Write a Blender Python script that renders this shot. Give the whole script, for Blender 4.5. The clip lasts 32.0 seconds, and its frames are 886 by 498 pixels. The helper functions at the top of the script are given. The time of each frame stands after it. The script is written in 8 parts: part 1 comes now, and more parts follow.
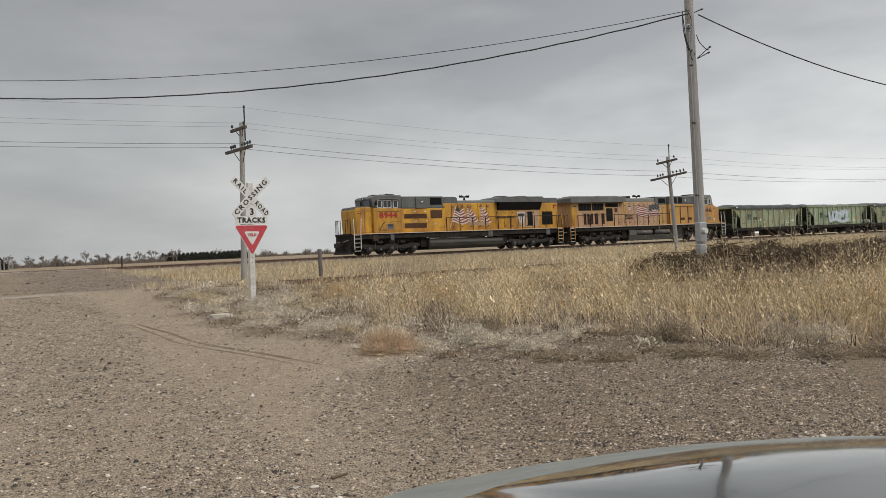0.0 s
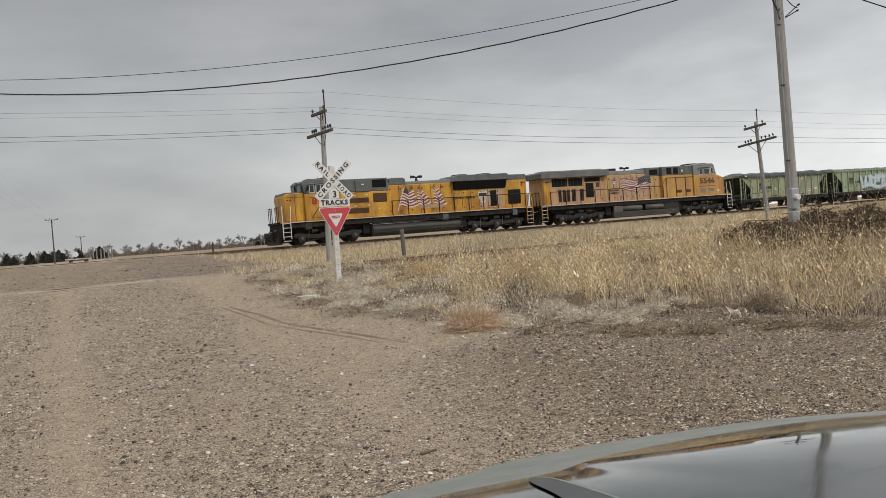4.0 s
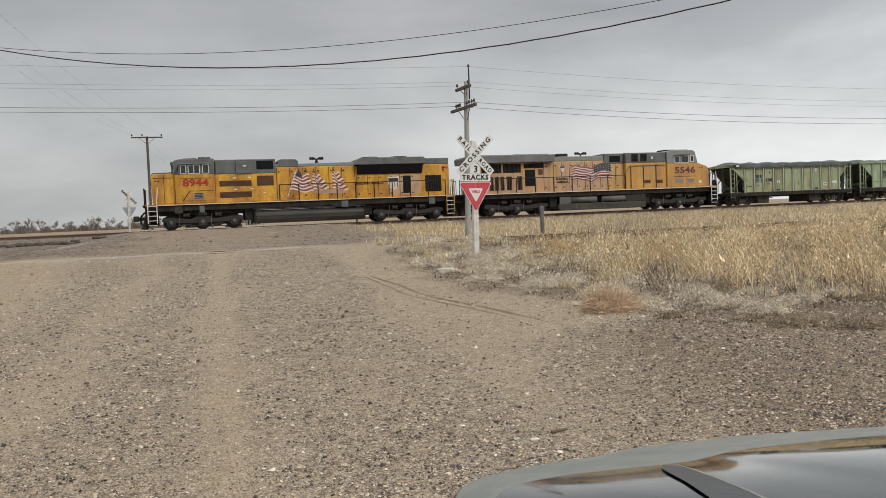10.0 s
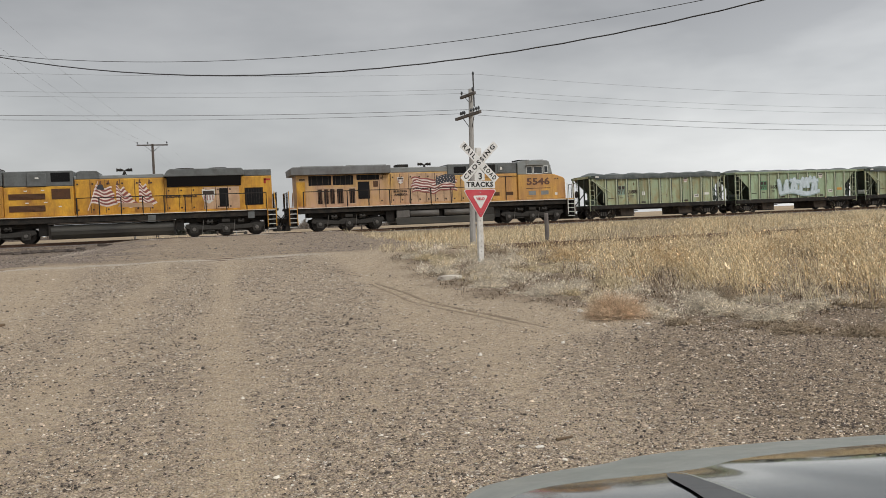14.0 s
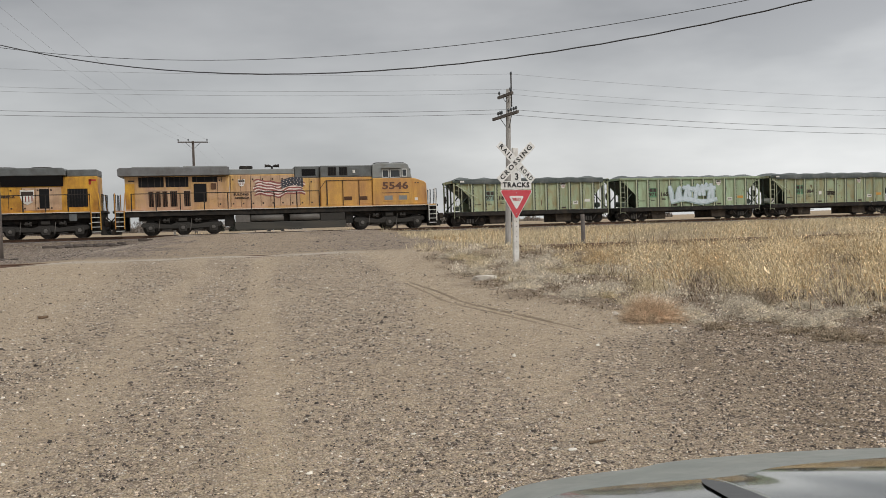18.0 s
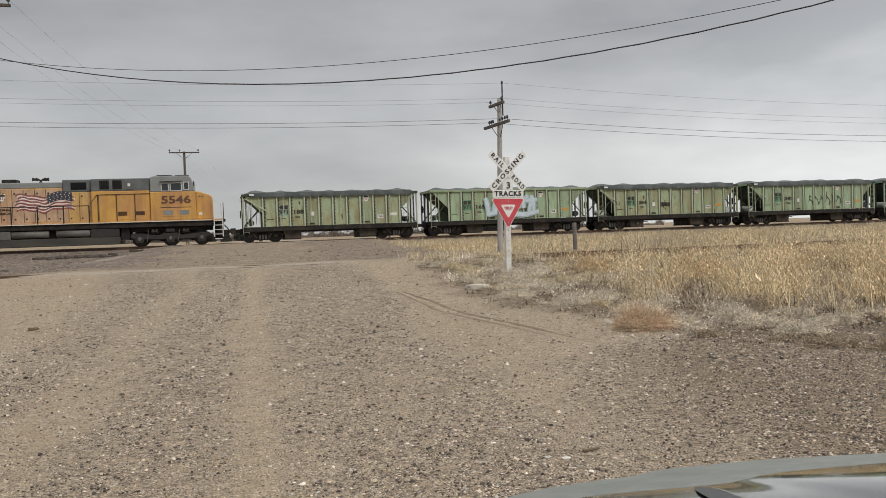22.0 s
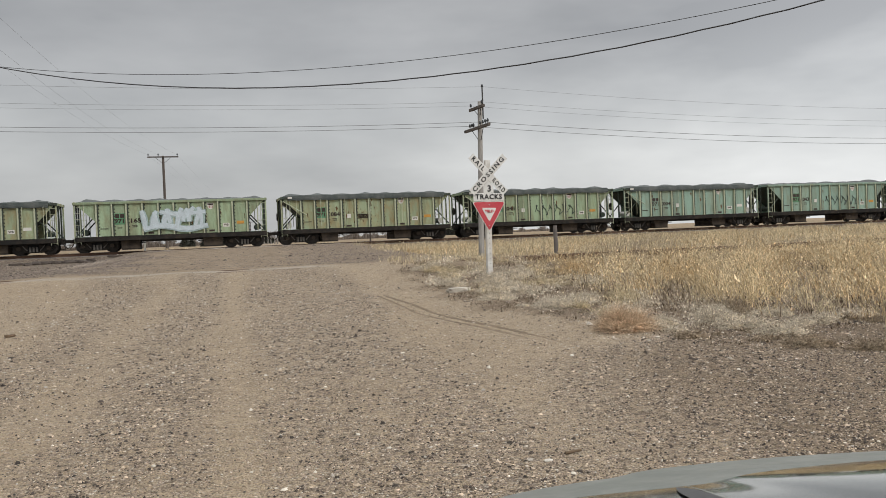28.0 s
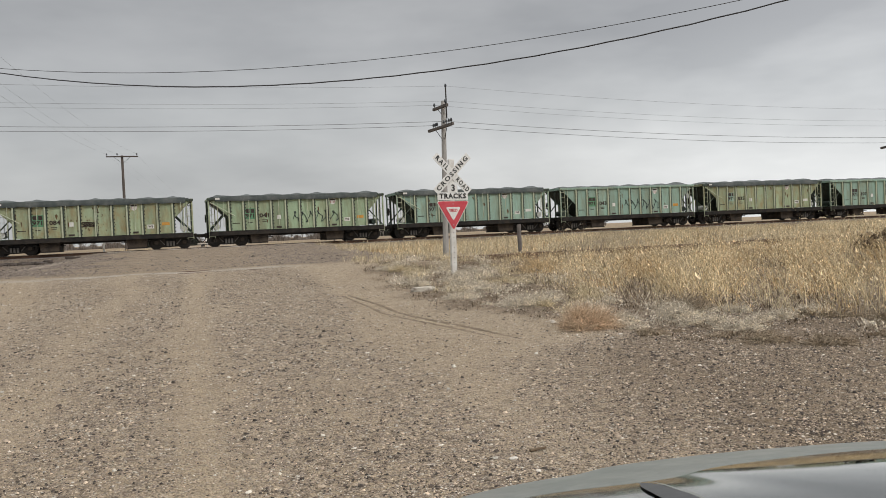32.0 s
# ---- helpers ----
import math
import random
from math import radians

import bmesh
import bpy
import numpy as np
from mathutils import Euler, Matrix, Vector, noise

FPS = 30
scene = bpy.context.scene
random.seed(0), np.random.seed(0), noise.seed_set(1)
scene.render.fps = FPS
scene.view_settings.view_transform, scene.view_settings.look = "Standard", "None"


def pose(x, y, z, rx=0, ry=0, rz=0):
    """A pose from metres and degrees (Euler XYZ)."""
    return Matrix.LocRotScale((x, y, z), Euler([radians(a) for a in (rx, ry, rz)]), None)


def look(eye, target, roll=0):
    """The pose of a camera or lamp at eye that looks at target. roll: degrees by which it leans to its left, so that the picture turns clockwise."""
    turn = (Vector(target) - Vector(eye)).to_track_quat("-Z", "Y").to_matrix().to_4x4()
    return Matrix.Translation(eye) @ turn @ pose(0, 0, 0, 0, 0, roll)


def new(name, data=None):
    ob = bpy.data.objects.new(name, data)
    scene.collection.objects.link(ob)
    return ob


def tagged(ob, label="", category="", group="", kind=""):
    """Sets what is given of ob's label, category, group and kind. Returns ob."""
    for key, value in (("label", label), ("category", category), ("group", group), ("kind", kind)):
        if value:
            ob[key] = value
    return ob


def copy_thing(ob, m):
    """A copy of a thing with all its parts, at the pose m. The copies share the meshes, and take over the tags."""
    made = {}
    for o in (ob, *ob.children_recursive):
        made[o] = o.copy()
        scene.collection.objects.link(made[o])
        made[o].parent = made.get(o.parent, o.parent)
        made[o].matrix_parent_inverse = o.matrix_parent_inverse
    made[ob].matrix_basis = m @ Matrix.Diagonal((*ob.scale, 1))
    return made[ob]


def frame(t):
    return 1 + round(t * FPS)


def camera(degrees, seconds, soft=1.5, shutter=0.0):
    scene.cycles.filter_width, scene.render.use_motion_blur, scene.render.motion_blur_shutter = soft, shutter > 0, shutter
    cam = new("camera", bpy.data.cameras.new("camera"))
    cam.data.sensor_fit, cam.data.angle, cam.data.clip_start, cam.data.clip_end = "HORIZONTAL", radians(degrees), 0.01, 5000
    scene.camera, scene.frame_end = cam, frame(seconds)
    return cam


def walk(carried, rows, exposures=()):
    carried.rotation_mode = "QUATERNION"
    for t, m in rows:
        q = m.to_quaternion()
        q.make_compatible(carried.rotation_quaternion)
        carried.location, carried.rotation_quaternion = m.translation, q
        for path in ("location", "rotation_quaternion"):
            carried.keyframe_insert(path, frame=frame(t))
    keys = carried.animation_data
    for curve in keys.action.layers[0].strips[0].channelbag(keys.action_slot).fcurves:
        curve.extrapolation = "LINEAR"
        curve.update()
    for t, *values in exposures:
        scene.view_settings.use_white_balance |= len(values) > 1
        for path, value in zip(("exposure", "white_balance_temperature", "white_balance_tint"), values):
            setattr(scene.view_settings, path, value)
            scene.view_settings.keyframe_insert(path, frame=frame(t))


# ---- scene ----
cam = camera(56.45, 32.0, soft=0.6)
EYE = (0.0, 0.0, 1.5)

# seconds, then heading (to the left of +y), tilt and roll in degrees: a handheld camera that pans and stays in its place
HEADINGS = (
    (0, -32.58, -0.17, -2.49),
    (0.5, -31.65, -0.08, -2.56),
    (1, -31.14, -0.13, -2.63),
    (1.5, -31.14, -0.10, -2.70),
    (2, -30.63, -0.19, -2.24),
    (2.5, -29.35, -0.36, -2.86),
    (3, -28.47, -0.64, -4.32),
    (3.5, -27.76, -0.97, -4.55),
    (5.5, -23.99, -2.50, -3.08),
    (6, -23.68, -2.50, -2.67),
    (6.5, -22.91, -2.56, -2.64),
    (7, -21.88, -2.58, -2.71),
    (7.5, -20.51, -2.56, -2.73),
    (8, -19.07, -2.68, -2.68),
    (8.5, -18.19, -2.81, -2.79),
    (9, -17.80, -2.72, -2.65),
    (9.5, -17.47, -2.62, -2.51),
    (10, -17.17, -2.52, -2.39),
    (10.5, -17.02, -2.43, -2.41),
    (11, -17.02, -2.36, -2.41),
    (11.5, -17.00, -2.28, -2.38),
    (12, -16.93, -2.19, -2.36),
    (12.5, -16.94, -2.12, -2.32),
    (13, -16.94, -2.10, -2.33),
    (13.5, -16.93, -2.11, -2.37),
    (14, -16.87, -2.01, -2.42),
    (14.5, -16.20, -1.94, -2.20),
    (16.5, -14.33, -2.17, -1.18),
    (17, -14.29, -2.08, -1.30),
    (17.5, -14.30, -2.02, -1.54),
    (18, -14.43, -1.94, -1.63),
    (18.5, -14.43, -1.86, -1.56),
    (19, -14.44, -1.77, -1.64),
    (19.5, -14.44, -1.71, -1.63),
    (20, -14.44, -1.62, -1.77),
    (20.5, -14.44, -1.53, -1.81),
    (21, -14.46, -1.46, -1.85),
    (21.5, -14.76, -1.39, -1.91),
    (22, -14.99, -1.33, -1.96),
    (22.5, -15.03, -1.24, -1.98),
    (23, -15.02, -1.24, -1.99),
    (23.5, -15.01, -1.17, -1.91),
    (24, -15.02, -1.11, -1.92),
    (24.5, -15.02, -1.16, -1.98),
    (25, -15.02, -1.25, -2.03),
    (25.5, -15.23, -1.29, -2.10),
    (27.5, -15.92, -1.10, -2.27),
    (28, -16.30, -1.14, -2.27),
    (28.5, -16.52, -1.19, -2.34),
    (29, -16.80, -1.14, -2.33),
    (29.5, -17.16, -1.13, -2.43),
    (30, -17.50, -1.11, -2.41),
    (30.5, -17.96, -1.06, -2.41),
    (31, -18.30, -1.12, -2.50),
    (31.5, -18.71, -1.20, -2.57),
    (32, -18.77, -1.29, -2.55),
)


def aimed(yaw, tilt, roll):
    a, b = radians(yaw), radians(tilt)
    way = Vector((-math.sin(a) * math.cos(b), math.cos(a) * math.cos(b), math.sin(b)))
    return look(EYE, Vector(EYE) + way, roll)


# the picture brightens a little as the sky leaves it
walk(cam, [(t, aimed(yaw, tilt, roll)) for t, yaw, tilt, roll in HEADINGS], [(0, -0.28), (3, -0.23), (6, -0.12), (9, -0.07), (20, -0.10), (32, -0.10)])


def run(t):
    """Metres that the train has gone along the track after t seconds."""
    k = t / 10
    return 30.4892 * k + 0.5035 * k**2 + 0.4846 * k**3 - 0.0692 * k**4


# ---- sky and sun ----
def make_world():
    w = bpy.data.worlds.new("overcast_sky")
    w.use_nodes = True
    scene.world = w
    nt = w.node_tree
    n, l = nt.nodes, nt.links
    n.clear()
    out, bg = n.new("ShaderNodeOutputWorld"), n.new("ShaderNodeBackground")
    sky = n.new("ShaderNodeTexSky")
    sky.sky_type, sky.sun_disc = "NISHITA", False
    sky.sun_elevation, sky.sun_rotation = radians(42), radians(150)
    sky.air_density, sky.dust_density = 1.0, 4.0
    dim = n.new("ShaderNodeMix")
    dim.data_type, dim.blend_type = "RGBA", "MULTIPLY"
    dim.inputs["Factor"].default_value = 1.0
    l.new(sky.outputs[0], dim.inputs["A"])
    dim.inputs["B"].default_value = (0.10, 0.10, 0.10, 1)
    geo = n.new("ShaderNodeTexCoord")
    sep = n.new("ShaderNodeSeparateXYZ")
    l.new(geo.outputs["Generated"], sep.inputs[0])
    # cloud deck: bright low band, darker grey bank above it, brighter overhead
    ramp = n.new("ShaderNodeValToRGB")
    l.new(sep.outputs["Z"], ramp.inputs[0])
    stops = [(0.0, (0.65, 0.66, 0.655)), (0.05, (0.635, 0.645, 0.645)), (0.14, (0.54, 0.55, 0.555)), (0.215, (0.43, 0.436, 0.445)),
             (0.30, (0.385, 0.39, 0.398)), (0.45, (0.66, 0.665, 0.67)), (1.0, (1.68, 1.67, 1.65))]
    e = ramp.color_ramp.elements
    e[0].position, e[0].color = stops[0][0], (*stops[0][1], 1)
    e[1].position, e[1].color = stops[-1][0], (*stops[-1][1], 1)
    for p, c in stops[1:-1]:
        e.new(p).color = (*c, 1)
    # soft ragged cloud shapes, flattened towards the horizon
    div = n.new("ShaderNodeVectorMath")
    div.operation = "MULTIPLY"
    l.new(geo.outputs["Generated"], div.inputs[0])
    div.inputs[1].default_value = (2.2, 2.2, 7.0)
    tex = n.new("ShaderNodeTexNoise")
    tex.inputs["Scale"].default_value, tex.inputs["Detail"].default_value, tex.inputs["Roughness"].default_value = 1.0, 5.0, 0.52
    l.new(div.outputs[0], tex.inputs["Vector"])
    cr = n.new("ShaderNodeValToRGB")
    cr.color_ramp.elements[0].position, cr.color_ramp.elements[0].color = 0.34, (0.72, 0.725, 0.735, 1)
    cr.color_ramp.elements[1].position, cr.color_ramp.elements[1].color = 0.66, (1.15, 1.145, 1.135, 1)
    l.new(tex.outputs["Fac"], cr.inputs[0])
    # the cloud is thinner and brighter towards the east
    thin = n.new("ShaderNodeMapRange")
    thin.inputs["From Min"].default_value, thin.inputs["From Max"].default_value = 0.0, 1.0
    thin.inputs["To Min"].default_value, thin.inputs["To Max"].default_value = 1.0, 2.0
    bend = n.new("ShaderNodeFloatCurve")
    c = bend.mapping.curves[0]
    c.points[0].location, c.points[1].location = (0.0, 0.06), (1.0, 0.80)
    for px, py in ((0.15, 0.10), (0.40, 0.20), (0.55, 0.42), (0.72, 0.66)):
        c.points.new(px, py)
    bend.mapping.update()
    l.new(sep.outputs["X"], bend.inputs["Value"])
    l.new(bend.outputs[0], thin.inputs["Value"])
    east = n.new("ShaderNodeMix")
    east.data_type, east.blend_type = "RGBA", "MULTIPLY"
    east.inputs["Factor"].default_value = 1.0
    grey = n.new("ShaderNodeCombineColor")
    for i in range(3):
        l.new(thin.outputs[0], grey.inputs[i])
    l.new(ramp.outputs[0], east.inputs["A"])
    l.new(grey.outputs[0], east.inputs["B"])
    mul = n.new("ShaderNodeMix")
    mul.data_type, mul.blend_type = "RGBA", "MULTIPLY"
    mul.inputs["Factor"].default_value = 1.0
    l.new(east.outputs["Result"], mul.inputs["A"])
    l.new(cr.outputs[0], mul.inputs["B"])
    mix = n.new("ShaderNodeMix")
    mix.data_type = "RGBA"
    mix.inputs["Factor"].default_value = 0.9
    l.new(dim.outputs["Result"], mix.inputs["A"])
    l.new(mul.outputs["Result"], mix.inputs["B"])
    l.new(mix.outputs["Result"], bg.inputs["Color"])
    bg.inputs["Strength"].default_value = 1.0
    l.new(bg.outputs[0], out.inputs[0])


make_world()
sun = new("sun", bpy.data.lights.new("sun", "SUN"))
sun.data.energy, sun.data.angle, sun.data.color = 1.45, radians(18), (1.0, 0.97, 0.93)
sun.matrix_world = look((30, -40, 50), (0, 0, 0))


# ---- materials ----
def mat(name, color, rough=0.7, metal=0.0, vary=0.12, scale=3.0, fine=40.0, bump=0.15, dirt=None, dirt_amount=0.35, dirt_scale=0.8,
        stretch=(1, 1, 1), per="", coat=0.0, spec=0.5, streak=None, streak_amount=0.4, thin=0.0):
    """A surface with broad and fine variation of its colour, stains of a second colour, and fine relief. per: 'object' or 'island' varies pieces."""
    m = bpy.data.materials.new(name)
    m.use_nodes = True
    nt = m.node_tree
    n, l = nt.nodes, nt.links
    b = n["Principled BSDF"]
    b.inputs["Metallic"].default_value = metal
    b.inputs["Specular IOR Level"].default_value = spec
    if coat:
        b.inputs["Coat Weight"].default_value = coat
        b.inputs["Coat Roughness"].default_value = 0.03
    tc, mp = n.new("ShaderNodeTexCoord"), n.new("ShaderNodeMapping")
    l.new(tc.outputs["Object"], mp.inputs[0])
    mp.inputs["Scale"].default_value = stretch

    def noise_at(s, detail=4.0, rough_=0.6):
        t = n.new("ShaderNodeTexNoise")
        t.inputs["Scale"].default_value, t.inputs["Detail"].default_value, t.inputs["Roughness"].default_value = s, detail, rough_
        l.new(mp.outputs[0], t.inputs["Vector"])
        return t.outputs["Fac"]

    def ranged(v, a, b_, lo=0.3, hi=0.7):
        r = n.new("ShaderNodeMapRange")
        r.inputs["From Min"].default_value, r.inputs["From Max"].default_value = lo, hi
        r.inputs["To Min"].default_value, r.inputs["To Max"].default_value = a, b_
        l.new(v, r.inputs["Value"])
        return r.outputs[0]

    def times(a, b_):
        t = n.new("ShaderNodeMath")
        t.operation = "MULTIPLY"
        l.new(a, t.inputs[0])
        l.new(b_, t.inputs[1])
        return t.outputs[0]

    broad, small = noise_at(scale), noise_at(fine, 3.0, 0.7)
    level = times(ranged(broad, 1 - vary, 1 + vary), ranged(small, 1 - vary, 1 + vary))
    if per:
        if per == "object":
            o = n.new("ShaderNodeObjectInfo").outputs["Random"]
        else:
            o = n.new("ShaderNodeNewGeometry").outputs["Random Per Island"]
        level = times(level, ranged(o, 1 - 2.2 * vary, 1 + 2.2 * vary, 0, 1))
    base = n.new("ShaderNodeMix")
    base.data_type, base.blend_type = "RGBA", "MULTIPLY"
    base.inputs["Factor"].default_value = 1.0
    base.inputs["A"].default_value = (*color, 1)
    comb = n.new("ShaderNodeCombineColor")
    for i in range(3):
        l.new(level, comb.inputs[i])
    l.new(comb.outputs[0], base.inputs["B"])
    col = base.outputs["Result"]
    if dirt:
        mx = n.new("ShaderNodeMix")
        mx.data_type = "RGBA"
        l.new(ranged(noise_at(dirt_scale, 6.0, 0.65), 0, dirt_amount * 2, 0.42, 0.72), mx.inputs["Factor"])
        mx.clamp_factor = True
        l.new(col, mx.inputs["A"])
        mx.inputs["B"].default_value = (*dirt, 1)
        col = mx.outputs["Result"]
    if streak:
        # rain-washed grime that runs down the panels
        mq = n.new("ShaderNodeMapping")
        mq.inputs["Scale"].default_value = (1.9, 1.9, 0.25)
        l.new(tc.outputs["Object"], mq.inputs[0])
        t = n.new("ShaderNodeTexNoise")
        t.inputs["Scale"].default_value, t.inputs["Detail"].default_value, t.inputs["Roughness"].default_value = 1.0, 5.0, 0.7
        l.new(mq.outputs[0], t.inputs["Vector"])
        mx = n.new("ShaderNodeMix")
        mx.data_type = "RGBA"
        l.new(ranged(t.outputs["Fac"], 0, streak_amount, 0.46, 0.70), mx.inputs["Factor"])
        l.new(col, mx.inputs["A"])
        mx.inputs["B"].default_value = (*streak, 1)
        col = mx.outputs["Result"]
    l.new(col, b.inputs["Base Color"])
    l.new(ranged(broad, max(rough - 0.1, 0.02), min(rough + 0.1, 1)), b.inputs["Roughness"])
    if bump:
        bp = n.new("ShaderNodeBump")
        bp.inputs["Strength"].default_value, bp.inputs["Distance"].default_value = bump, 0.02
        l.new(small, bp.inputs["Height"])
        l.new(bp.outputs[0], b.inputs["Normal"])
    if thin:
        # thin leaves pass some light
        tr, sh = n.new("ShaderNodeBsdfTranslucent"), n.new("ShaderNodeMixShader")
        l.new(col, tr.inputs["Color"])
        sh.inputs[0].default_value = thin
        l.new(b.outputs[0], sh.inputs[1])
        l.new(tr.outputs[0], sh.inputs[2])
        l.new(sh.outputs[0], n["Material Output"].inputs["Surface"])
    return m


M = {
    "wood_pole": mat("weathered_grey_wood", (0.25, 0.235, 0.215), 0.9, vary=0.22, scale=1.5, fine=30, stretch=(1, 1, 0.08), bump=0.4),
    "wood_dark": mat("dark_creosote_wood", (0.075, 0.06, 0.05), 0.9, vary=0.25, scale=2, fine=30, stretch=(1, 1, 0.1)),
    "arm": mat("old_crossarm_wood", (0.11, 0.095, 0.085), 0.9, vary=0.25, scale=3, fine=40),
    "steel": mat("galvanised_steel", (0.42, 0.44, 0.46), 0.45, metal=0.7, vary=0.1),
    "iron": mat("dark_iron", (0.045, 0.042, 0.04), 0.6, metal=0.3, vary=0.25),
    "glass_ins": mat("dark_insulator_glass", (0.035, 0.04, 0.045), 0.2, vary=0.1),
    "wire": mat("black_wire", (0.03, 0.03, 0.032), 0.7, vary=0.1),
    "wire_thin": mat("weathered_copper_wire", (0.20, 0.21, 0.22), 0.7, vary=0.1),
    "white_paint": mat("white_sign_paint", (0.78, 0.78, 0.76), 0.45, vary=0.05, dirt=(0.5, 0.47, 0.42), dirt_amount=0.22, dirt_scale=3),
    "post_white": mat("chalky_white_post_paint", (0.72, 0.71, 0.68), 0.7, vary=0.08, dirt=(0.42, 0.37, 0.31), dirt_amount=0.35, dirt_scale=4),
    "red_sign": mat("faded_red_sheeting", (0.55, 0.055, 0.075), 0.4, vary=0.06, dirt=(0.6, 0.25, 0.25), dirt_amount=0.12, dirt_scale=2),
    "sign_black": mat("black_sign_lettering", (0.015, 0.015, 0.016), 0.5, vary=0.1),
    "sign_back": mat("bare_aluminium_sign_back", (0.45, 0.46, 0.47), 0.4, metal=0.6, vary=0.08),
    "rail": mat("rusty_rail_steel", (0.13, 0.075, 0.05), 0.75, metal=0.2, vary=0.25, scale=4),
    "rail_top": mat("polished_rail_head", (0.42, 0.41, 0.40), 0.3, metal=0.9, vary=0.08),
    "tie": mat("grey_sleeper_wood", (0.13, 0.105, 0.085), 0.95, vary=0.25, scale=4, per="object"),
    "ballast": mat("pinkish_grey_ballast", (0.165, 0.143, 0.13), 0.95, vary=0.3, scale=4, fine=22, bump=1.0, dirt=(0.13, 0.10, 0.08), dirt_amount=0.5, dirt_scale=0.6),
    "concrete": mat("pale_concrete_panel", (0.50, 0.46, 0.41), 0.9, vary=0.14, scale=2, fine=30, dirt=(0.32, 0.26, 0.2), dirt_amount=0.5),
    "pebble": mat("mixed_gravel_stone", (0.42, 0.335, 0.25), 0.9, vary=0.24, scale=20, fine=90, per="island"),
    "pebble_light": mat("pale_limestone_chip", (0.60, 0.545, 0.465), 0.9, vary=0.14, scale=20, fine=90, per="island"),
    # dark tone that also stands in for contact shade round the stones
    "pebble_dark": mat("dark_gravel_stone_and_shade", (0.068, 0.052, 0.041), 0.9, vary=0.26, scale=20, fine=90, per="island"),
    "ballast_stone": mat("brown_grey_crushed_stone", (0.20, 0.162, 0.134), 0.95, vary=0.27, scale=8, fine=40, per="island"),
    "rock_pale": mat("chalky_pale_stone", (0.56, 0.52, 0.46), 0.95, vary=0.12, scale=20, fine=60),
    "ridge": mat("pressed_soil", (0.22, 0.168, 0.115), 0.95, vary=0.2, scale=6, fine=50, bump=0.5),
    "rock": mat("pale_flat_rock", (0.45, 0.41, 0.35), 0.95, vary=0.15, scale=6, fine=40, bump=0.5),
}


# ---- mesh helpers ----
def mesh_of(bm, name, smooth=False):
    me = bpy.data.meshes.new(name)
    bm.to_mesh(me)
    bm.free()
    if smooth:
        me.polygons.foreach_set("use_smooth", [True] * len(me.polygons))
    return me


def part(name, bm, material, parent=None, label="", smooth=False):
    """Links a bmesh as one mesh object, under a thing or a part if there is one."""
    ob = new(name, mesh_of(bm, name, smooth))
    ob.data.materials.append(material)
    if parent is not None:
        ob.parent = parent
    if label:
        ob["label"] = label
    return ob


def box(bm, x0, x1, y0, y1, z0, z1, bevel=0.0):
    r = bmesh.ops.create_cube(bm, size=1.0, matrix=Matrix.Translation(((x0 + x1) / 2, (y0 + y1) / 2, (z0 + z1) / 2)) @ Matrix.Diagonal((abs(x1 - x0), abs(y1 - y0), abs(z1 - z0), 1)))
    if bevel:
        edges = list({e for v in r["verts"] for e in v.link_edges})
        bmesh.ops.bevel(bm, geom=edges, offset=bevel, segments=2, profile=0.5, affect="EDGES")
    return bm


def boxes(*rows, bevel=0.0):
    bm = bmesh.new()
    for r in rows:
        box(bm, *r, bevel=bevel)
    return bm


def rod(bm, a, b, r0, r1=None, n=8):
    """A tapered round bar from a to b."""
    a, b = Vector(a), Vector(b)
    d = b - a
    m = Matrix.Translation((a + b) / 2) @ d.to_track_quat("Z", "Y").to_matrix().to_4x4()
    bmesh.ops.create_cone(bm, cap_ends=True, segments=n, radius1=r0, radius2=r0 if r1 is None else r1, depth=d.length, matrix=m)
    return bm


def rods(*rows, r=0.02, n=6):
    bm = bmesh.new()
    for a, b in rows:
        rod(bm, a, b, r, n=n)
    return bm


def prism(points, y0, y1, bevel=0.0):
    """A solid from an outline of (x, z), between two planes of y."""
    bm = bmesh.new()
    lo = [bm.verts.new((x, y0, z)) for x, z in points]
    hi = [bm.verts.new((x, y1, z)) for x, z in points]
    bm.faces.new(lo)
    bm.faces.new(hi[::-1])
    for i in range(len(lo)):
        j = (i + 1) % len(lo)
        bm.faces.new((lo[j], lo[i], hi[i], hi[j]))
    bmesh.ops.recalc_face_normals(bm, faces=bm.faces)
    if bevel:
        bmesh.ops.bevel(bm, geom=list(bm.edges), offset=bevel, segments=2, profile=0.5, affect="EDGES")
    return bm


def from_arrays(name, verts, faces, material, kind="", label="", category=""):
    """One mesh object out of numpy arrays; faces is (n, 3) or (n, 4)."""
    me = bpy.data.meshes.new(name)
    k = faces.shape[1]
    me.vertices.add(len(verts))
    me.vertices.foreach_set("co", np.asarray(verts, np.float32).ravel())
    me.loops.add(faces.size)
    me.loops.foreach_set("vertex_index", faces.astype(np.int32).ravel())
    me.polygons.add(len(faces))
    me.polygons.foreach_set("loop_start", np.arange(0, faces.size, k, dtype=np.int32))
    me.update(calc_edges=True)
    me.validate()
    ob = new(name, me)
    me.materials.append(material)
    return tagged(ob, label, category, "", kind)


